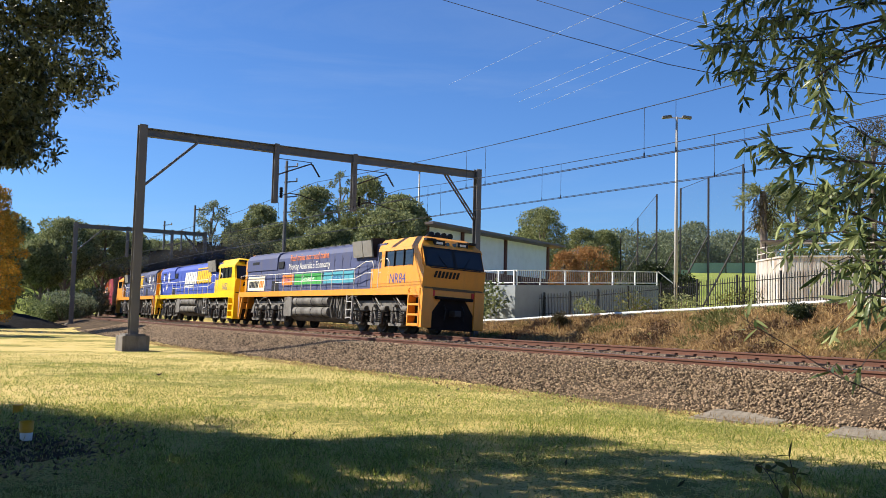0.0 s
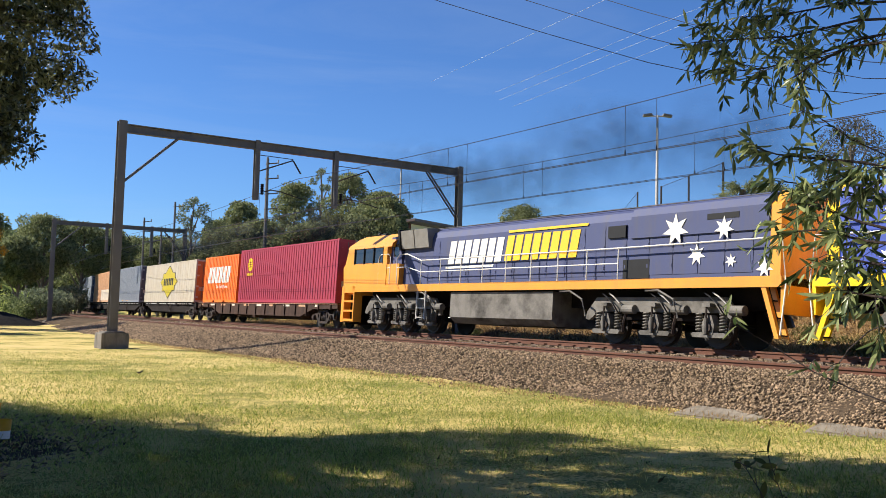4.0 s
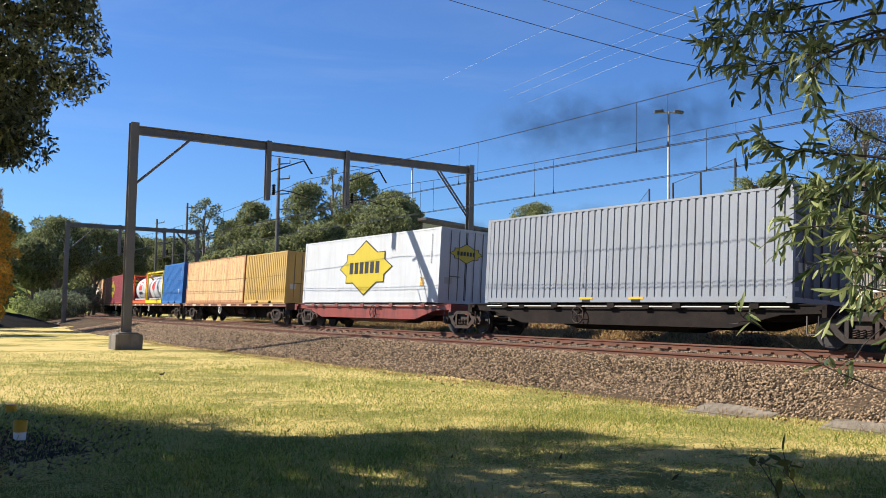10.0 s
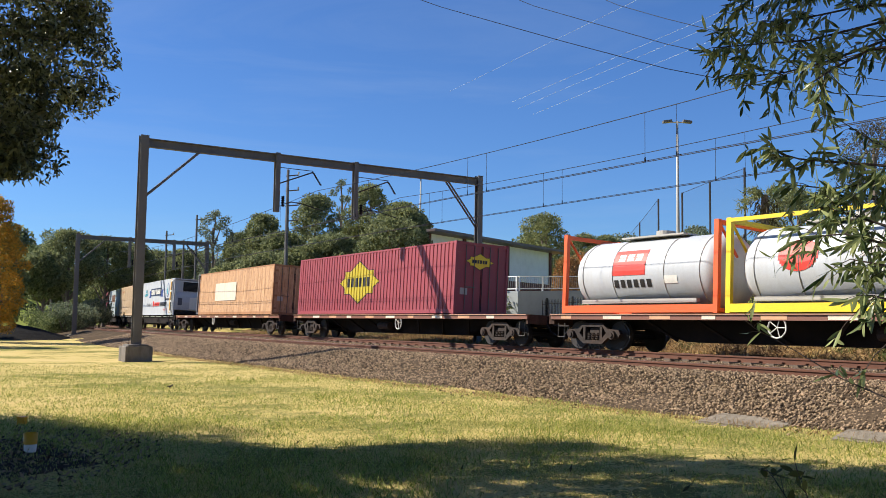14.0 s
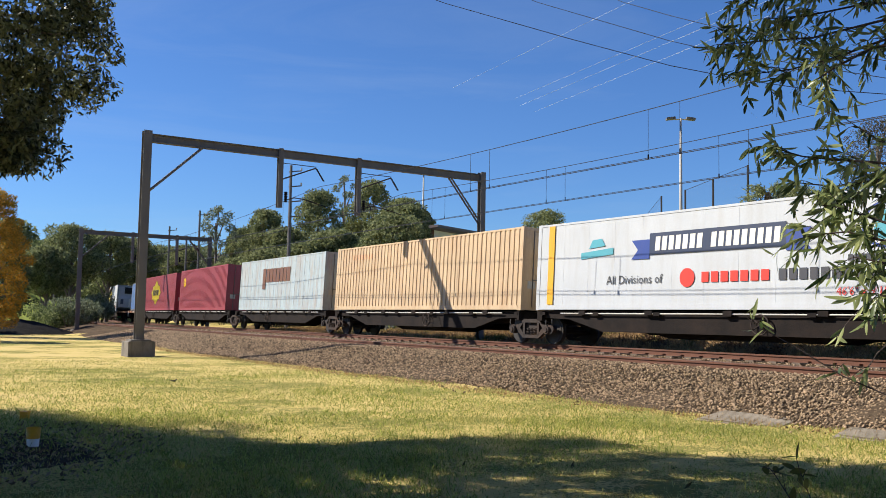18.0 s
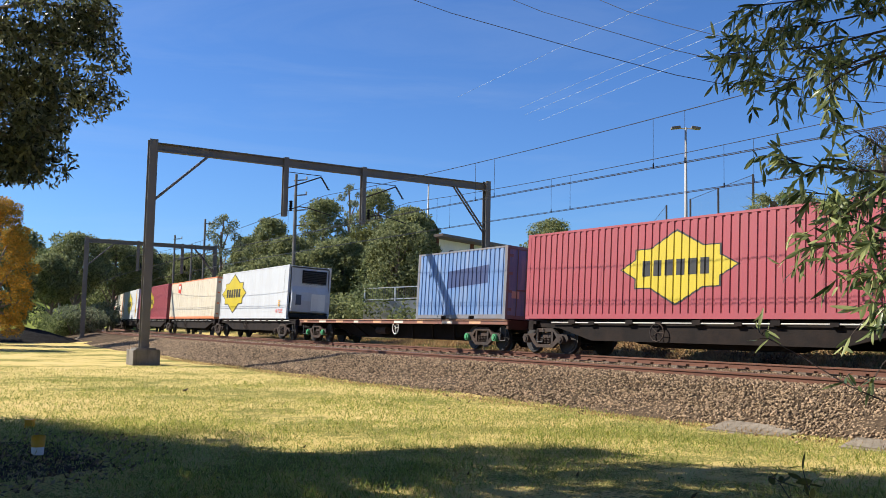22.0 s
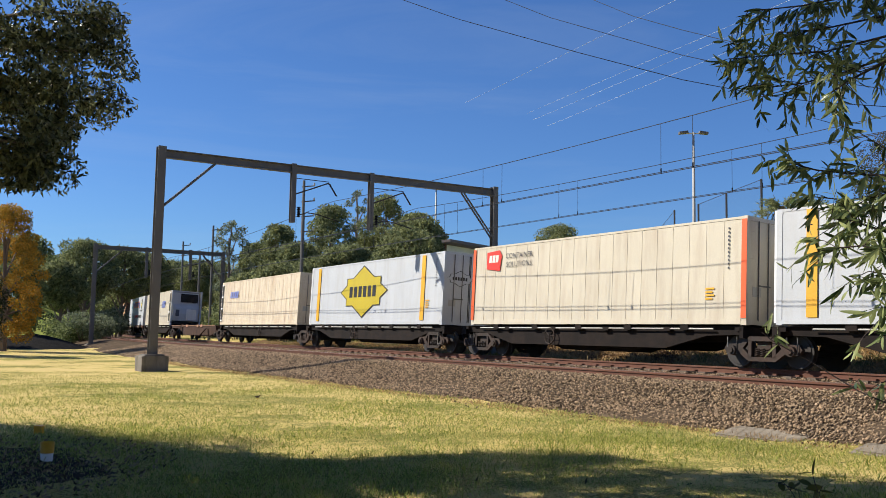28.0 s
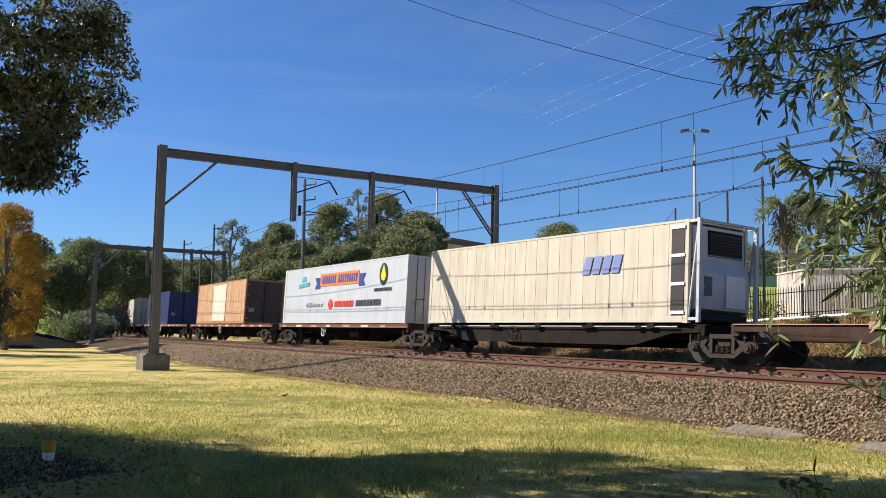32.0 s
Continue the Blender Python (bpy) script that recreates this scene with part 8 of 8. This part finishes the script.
def pit_lid(x, y, ang, w, d, label):
    t = thing("pit_lid", label, "pit lid", "cable pit lids", m=pose(x, y, 0.0, 3, 2, ang))
    part("frame", Build().prism([(-w / 2, -d / 2), (w / 2, -d / 2), (w / 2, d / 2), (-w / 2, d / 2)], -0.1, 0.035, "z"), LIDSTONE, t, "pale concrete surround")
    n = 9
    for k in range(n):
        part("slat", Build().box(-w / 2 + 0.08, w / 2 - 0.08, -d / 2 + 0.08 + k * (d - 0.16) / n, -d / 2 + 0.08 + (k + 0.7) * (d - 0.16) / n, 0.035, 0.06), LIDSTONE, t)


pit_lid(4.75, 14.45, -38, 1.35, 1.15, "pale slatted cable pit lid set in the grass")
pit_lid(6.05, 12.35, -38, 1.5, 0.9, "second pale pit lid at the ballast's foot")


def tub():
    t = thing("plastic_tub", "small yellow and white plastic tub standing on the grass", "tub", m=pose(-4.54, 10.24, ground_z(-4.54, 10.24) + 0.012))
    n = 20
    for nm, z0, z1, r0, r1, m in (("base", 0.0, 0.095, 0.062, 0.068, WHITE), ("body", 0.095, 0.215, 0.070, 0.078, BAND_AMBER)):
        b = Build()
        vs = [(r * math.cos(2 * math.pi * k / n), r * math.sin(2 * math.pi * k / n), z) for z, r in ((z0, r0), (z1, r1), (z1, r1 - 0.006), (z0 + 0.01, r0 - 0.006)) for k in range(n)]
        fs = [(i * n + k, i * n + (k + 1) % n, (i + 1) * n + (k + 1) % n, (i + 1) * n + k) for i in range(3) for k in range(n)]
        part(nm, b.add(vs, fs), m, t, smooth=True)


tub()


def marker():
    x, y = -5.91, 13.03
    t = thing("yellow_marker", "small faded yellow marker post in the shaded grass", "marker post", m=pose(x, y, ground_z(x, y)))
    part("post", Build().prism([(-0.05, -0.05), (0.05, -0.05), (0.06, 0.02), (0.05, 0.06), (-0.05, 0.06)], -0.05, 0.10, "z"), BAND_AMBER, t)
    part("cap", Build().prism([(-0.056, -0.056), (0.056, -0.056), (0.056, 0.066), (-0.056, 0.066)], 0.10, 0.115, "z"), BAND_AMBER, t)


marker()


def litter():
    """Bare dark soil under the tree, strewn with bark and dead leaves."""
    n, rings = 40, 6
    cx, cy = -5.5, 9.7
    vs = [(cx, cy, ground_z(cx, cy) + 0.015)]
    for r in range(1, rings + 1):
        for k in range(n):
            a = 2 * math.pi * k / n
            q = 1.75 * r / rings * (1 + 0.28 * noise.noise((math.cos(a) * 1.6, math.sin(a) * 1.6, 4)))
            x, y = cx + q * math.cos(a), cy + q * 1.15 * math.sin(a)
            vs.append((x, y, ground_z(x, y) + 0.015 + 0.03 * noise.noise((x * 4, y * 4, 1)) - (0.03 if r == rings else 0)))
    fs = [(0, 1 + k, 1 + (k + 1) % n) for k in range(n)] + [(1 + r * n + k, 1 + (r + 1) * n + k, 1 + (r + 1) * n + (k + 1) % n, 1 + r * n + (k + 1) % n) for r in range(rings - 1) for k in range(n)]
    soil = new("soil_patch", Build().add(vs, fs).mesh("soil_patch", mat("damp_dark_soil", (0.060, 0.042, 0.028), 0.95, 0, 0.5, 3, 40, 0.8, 0.4, (0.03, 0.022, 0.015), spec=0.05), smooth=True))
    tagged(soil, "patch of bare dark soil round the plastic tub", "soil", kind="stuff")
    rng = np.random.default_rng(61)
    bits = []
    for _ in range(2600):
        a, q = rng.uniform(0, 2 * math.pi), 2.4 * math.sqrt(rng.uniform())
        x, y = cx + q * math.cos(a), cy + q * 1.15 * math.sin(a)
        bits.append((x, y, ground_z(x, y) + 0.03))
    chips = new("leaf_litter", leaf_mesh("leaf_litter", bits, 0.07, 0.028, leaf_material("litter", (0.05, 0.03, 0.018), (0.42, 0.31, 0.20), 0.8, 0.1), 0, rng, np.array((0.9, 0, 0.1))))
    tagged(chips, "bark chips and dead leaves on bare soil", "leaf litter", kind="stuff")


litter()


def bird():
    """A small dark bird that hops across the lawn."""
    t = thing("bird", "small dark brown bird walking on the lawn", "bird")
    n, rings = 10, [(-0.10, 0.012, 0.095), (-0.07, 0.022, 0.085), (-0.03, 0.036, 0.075), (0.02, 0.040, 0.08), (0.055, 0.030, 0.095), (0.075, 0.018, 0.11)]
    vs = [(x, r * math.cos(2 * math.pi * k / n), z + r * math.sin(2 * math.pi * k / n)) for x, r, z in rings for k in range(n)]
    fs = [(i * n + k, i * n + (k + 1) % n, (i + 1) * n + (k + 1) % n, (i + 1) * n + k) for i in range(len(rings) - 1) for k in range(n)] + [tuple(range(n)), tuple((len(rings) - 1) * n + k for k in range(n))]
    FEATHER = mat("brown_feather", (0.05, 0.035, 0.028), 0.7, 0, 0.3, 20, 120, 0.1)
    part("body", Build().add(vs, fs), FEATHER, t, smooth=True)
    part("head", Build().disc((0.088, 0, 0.135), 0.026, 0.04, "y", 12), FEATHER, t, smooth=True)
    part("beak", Build().tube([(0.105, 0, 0.135), (0.135, 0, 0.130)], 0.008, 5, r2=0.001), LOGO_AMBER, t, "yellow beak")
    part("tail", Build().box(-0.17, -0.09, -0.014, 0.014, 0.09, 0.098), FEATHER, t)
    for sy in (-1, 1):
        part("wing", Build().prism([(-0.08, 0.085), (0.04, 0.075), (0.05, 0.105), (-0.06, 0.105)], sy * 0.036, sy * 0.044), FEATHER, t)
        part("leg", Build().tube([(0.0, sy * 0.015, 0.055), (0.01, sy * 0.015, 0.0)], 0.004, 4), LOGO_AMBER, t)
    return t


BIRD = bird()
BIRD.scale = (0.6, 0.6, 0.6)
BIRD_ROWS = [(0, -6.35, 20.9, 0), (6, -6.2, 20.7, 10), (9, -6.05, 20.6, 20), (13, -6.0, 20.3, 10), (19, -6.05, 20.6, 40), (23, -5.7, 20.3, 30), (25.5, -5.2, 20.4, 5), (28, -4.45, 20.5, -5), (32, -3.9, 20.6, 5)]


# ---- ballast stones ----
def stones():
    rng = np.random.default_rng(17)
    base = np.array([(1, 0, 0), (-0.9, 0.1, 0), (0.1, 0.85, 0), (0, -0.95, 0.1), (0.1, 0.05, 0.75), (0, 0, -0.7)])
    faces = np.array([(0, 2, 4), (2, 1, 4), (1, 3, 4), (3, 0, 4), (2, 0, 5), (1, 2, 5), (3, 1, 5), (0, 3, 5)])
    prof_o = np.array([-7.6, -7.2, -6.4, -5.4, -4.7, -4.1, -3.5, -2.8, -2.1, -1.4, -0.6, 0.45, 1.2, 1.9, 2.6, 3.3, 4.2])
    prof_z = np.array([-0.12, 0.04, 0.16, 0.36, 0.52, 0.57, 0.565, 0.54, 0.52, 0.53, 0.56, 0.57, 0.54, 0.52, 0.50, 0.40, 0.14])
    n = 104000
    s = -4 + 64 * rng.uniform(size=n) ** 1.9
    o = np.where(rng.uniform(size=n) < 0.70, rng.uniform(-7.6, -4.0, n), rng.uniform(-4.0, 3.4, n))
    size = rng.uniform(0.015, 0.033, n) * (1 + 0.016 * np.maximum(s, 0))
    z = np.interp(o, prof_o, prof_z) + size * 0.4
    # a few that rolled out on to the grass
    m = 160
    s, o = np.append(s, rng.uniform(2, 30, m)), np.append(o, -7.6 - np.abs(rng.normal(size=m)) * 0.35)
    size, z = np.append(size, rng.uniform(0.02, 0.04, m)), np.append(z, np.full(m, 0.02))
    n += m
    v = base[None] * rng.uniform(0.6, 1.3, (n, 6, 3)) * size[:, None, None]
    a, tilt = rng.uniform(0, 2 * math.pi, n)[:, None], rng.uniform(-0.7, 0.7, n)[:, None]
    c, q = np.cos(a), np.sin(a)
    v = np.stack([v[..., 0] * c - v[..., 1] * q, v[..., 0] * q + v[..., 1] * c, v[..., 2] + tilt * v[..., 0]], 2)
    ang = PHI - KAPPA * s
    v += np.stack([CENTRE.x - (RAD - o) * np.cos(ang), CENTRE.y - (RAD - o) * np.sin(ang), z], 1)[:, None]
    f = (faces[None] + 6 * np.arange(n)[:, None, None]).reshape(-1)
    me = bpy.data.meshes.new("ballast_stones")
    me.vertices.add(6 * n)
    me.vertices.foreach_set("co", v.ravel())
    me.loops.add(24 * n)
    me.loops.foreach_set("vertex_index", f)
    me.polygons.add(8 * n)
    me.polygons.foreach_set("loop_start", np.arange(0, 24 * n, 3))
    me.materials.append(STONE)
    me.update(calc_edges=True)
    ob = new("ballast_stones", me)
    tagged(ob, "loose angular brown ballast stones", "ballast", kind="stuff")
    shapes = []
    for k in range(8):
        m2 = bpy.data.meshes.new("stone")
        m2.from_pydata((base * rng.uniform(0.7, 1.25, (6, 3)) * 0.042).tolist(), [], faces.tolist())
        m2.materials.append(STONE)
        shapes.append(m2)
    for k in range(280):
        p = line(rng.uniform(6, 13), rng.uniform(-7.3, -4.4))
        p.z = float(np.interp(where(p.x, p.y)[1], prof_o, prof_z)) + 0.012
        q = part("stone", shapes[k % 8], None, BED)
        q.matrix_world = Matrix.Translation(p) @ Euler(rng.uniform(0, 6, 3)).to_matrix().to_4x4()


STONE = leaf_material("ballast_stone", (0.052, 0.035, 0.021), (0.43, 0.30, 0.185), 0.9, 0.0)


# ---- grass blades ----
def lawn():
    rng = np.random.default_rng(23)

    def sow(count, d0, d1, power, keep):
        pts = []
        while len(pts) < count:
            u = rng.uniform(size=(4000, 3))
            d = d0 + (d1 - d0) * u[:, 0] ** power
            a = (u[:, 1] - 0.5) * 1.06
            for x, y, r in zip(d * np.sin(a), d * np.cos(a), u[:, 2]):
                if where(x, y)[1] < -7.3 and keep(x, y, r):
                    pts.append((x, y, ground_z(x, y) - 0.005))
        return pts[:count]

    for name, count, d0, d1, power, length, width in (("lawn_grass", 120000, 6.5, 14, 0.9, 0.048, 0.008), ("lawn_grass", 120000, 13, 34, 1.2, 0.045, 0.012)):
        pts = sow(count, d0, d1, power, lambda x, y, r: noise.noise((x * 0.9, y * 0.9, 4)) + noise.noise((x * 0.25, y * 0.25, 8)) > r * 1.5 - 1.0)
        ob = new(name, leaf_mesh(name, pts, length, width, BLADE, 0, rng, np.array((0, 0, 0.4)), corners=3))
        tagged(ob, "short mown grass blades, green and straw-coloured", "grass", kind="stuff")
    green = sow(34000, 6.3, 26, 1.25, lambda x, y, r: noise.noise((x * 0.35, y * 0.35, 14)) + 0.5 * noise.noise((x * 1.1, y * 1.1, 5)) > r * 0.9 - 0.30)
    ob = new("green_grass", leaf_mesh("green_grass", green, 0.085, 0.010, BLADE_GREEN, 0, rng, np.array((0, 0, 1.0)), corners=3))
    tagged(ob, "longer green grass tufts on the near lawn", "grass", kind="stuff")
    edge = []
    for _ in range(5000):
        s = rng.uniform(3, 40)
        p = line(s, -7.65 - abs(rng.normal()) * 0.3)
        edge.append((p.x, p.y, ground_z(p.x, p.y) - 0.01))
    ob = new("edge_grass", leaf_mesh("edge_grass", edge, 0.13, 0.010, DRY, 0, rng, np.array((0, 0, 0.8))))
    tagged(ob, "straw-coloured uncut grass along the ballast's foot", "grass", kind="stuff")
    leaves = [(rng.uniform(-5, 6), rng.uniform(7.5, 20), 0.015) for _ in range(90)]
    ob = new("fallen_leaves", leaf_mesh("fallen_leaves", leaves, 0.09, 0.03, LEAF_BROWN, 0, rng, np.array((1.2, 0, 0))))
    tagged(ob, "scattered brown fallen leaves on the lawn", "leaves", kind="stuff")


BLADE = leaf_material("lawn_blade", (0.175, 0.225, 0.048), (0.62, 0.55, 0.21), 0.8, 0.45)
BLADE_GREEN = leaf_material("green_blade", (0.13, 0.175, 0.028), (0.46, 0.48, 0.115), 0.7, 0.45)
lawn()
stones()


# ---- exhaust smoke ----
def smoke_material(name, dense):
    """Soft-edged thin smoke: thickest in the middle of a wisp, ragged by noise."""
    m = bpy.data.materials.new(name)
    m.use_nodes = True
    n, link = m.node_tree.nodes, m.node_tree.links.new
    tc = n.new("ShaderNodeTexCoord")
    sb = n.new("ShaderNodeVectorMath")
    sb.operation = "SUBTRACT"
    sb.inputs[1].default_value = (0.5, 0.5, 0.5)
    link(tc.outputs["Generated"], sb.inputs[0])
    ml = n.new("ShaderNodeVectorMath")
    ml.operation = "MULTIPLY"
    ml.inputs[1].default_value = (1, 0, 1)
    link(sb.outputs[0], ml.inputs[0])
    ln = n.new("ShaderNodeVectorMath")
    ln.operation = "LENGTH"
    link(ml.outputs[0], ln.inputs[0])
    fall = n.new("ShaderNodeMapRange")
    fall.interpolation_type = "SMOOTHSTEP"
    fall.inputs[1].default_value, fall.inputs[2].default_value, fall.inputs[3].default_value, fall.inputs[4].default_value = 0.05, 0.47, 1.0, 0.0
    link(ln.outputs["Value"], fall.inputs[0])
    nz = n.new("ShaderNodeTexNoise")
    nz.inputs["Scale"].default_value, nz.inputs["Detail"].default_value = 0.8, 6
    link(tc.outputs["Object"], nz.inputs["Vector"])
    rag = n.new("ShaderNodeMapRange")
    rag.inputs[1].default_value, rag.inputs[2].default_value, rag.inputs[4].default_value = 0.3, 0.7, dense
    link(nz.outputs[0], rag.inputs[0])
    mu = n.new("ShaderNodeMath")
    mu.operation = "MULTIPLY"
    link(fall.outputs[0], mu.inputs[0])
    link(rag.outputs[0], mu.inputs[1])
    n["Principled BSDF"].inputs["Base Color"].default_value = (0.035, 0.035, 0.037, 1)
    n["Principled BSDF"].inputs["Roughness"].default_value = 1.0
    t = n.new("ShaderNodeBsdfTransparent")
    mx = n.new("ShaderNodeMixShader")
    link(mu.outputs[0], mx.inputs[0])
    link(t.outputs[0], mx.inputs[1])
    link(n["Principled BSDF"].outputs[0], mx.inputs[2])
    link(mx.outputs[0], n["Material Output"].inputs["Surface"])
    return m


SMOKE = smoke_material("thin_dark_smoke", 0.40)
SMOKE_THICK = smoke_material("dark_smoke", 0.72)


def puff(seed, wide, tall, material=SMOKE):
    """A wisp of smoke: two bulging veils, one behind the other."""
    rng = np.random.default_rng(seed)
    t = thing("smoke_puff", "thin dark puff of diesel exhaust smoke", "smoke", "exhaust smoke")
    for k in range(2):
        cx, cy, cz = rng.uniform(-0.6, 0.6), 0.9 * k, rng.uniform(-0.3, 0.3)
        n = 13
        vs, fs = [], []
        for i in range(n):
            for j in range(n):
                u, v = 2 * i / (n - 1) - 1, 2 * j / (n - 1) - 1
                vs.append((cx + u * wide, cy + 0.5 * wide * (u * u + v * v) * 0.6 + 0.25 * noise.noise((u * 2 + seed, v * 2, k)), cz + v * tall))
        fs = [(i * n + j, i * n + j + 1, (i + 1) * n + j + 1, (i + 1) * n + j) for i in range(n - 1) for j in range(n - 1)]
        part("veil", Build().add(vs, fs), material, t, smooth=True)
    return t


PUFFS = []
for i in range(3):
    s = 58 + i * 13
    PUFFS.append((puff(40 + i, 4.2, 1.7, SMOKE_THICK), [(0, s, 2, 5.4), (3, s - 10, 3, 5.8), (6, s - 16, 6, 6.4), (9, s - 20, 12, 6.4), (12, s - 24, 24, 6.0), (16, s - 26, 42, 5.5), (32, s - 30, 60, 5.0)]))
for i in range(4):
    s = 52 + i * 13
    PUFFS.append((puff(60 + i, 3.6 + 0.4 * i, 2.2), [(0, s, 1.2, 5.2), (1.5, 28 + i * 8.0, 1.6, 5.6), (3, 14 + i * 5.5, 2.5, 6.4 + 0.4 * (i % 2)), (6, 18 + i * 6.0, 4, 7.2 + 0.9 * (i % 2)), (9, 15 + i * 6.0, 6, 8.6 + 0.9 * (i % 2)), (12, 2 + i * 4.0, 8, 9.8), (16, -14 + i, 10, 10.5), (32, -40 + i, 12, 11)]))


def motions():
    times = [i * 1.0 for i in range(33)]
    for ob, q in MOVING:
        walk(ob, [(t, along(q - gone(t))) for t in times])
    walk(BIRD, [(t, pose(x, y, ground_z(x, y), 0, 0, a)) for t, x, y, a in BIRD_ROWS])

    for ob, rows in PUFFS:
        walk(ob, [(t, Matrix.Translation(line(q, o, z))) for t, q, o, z in rows])


motions()
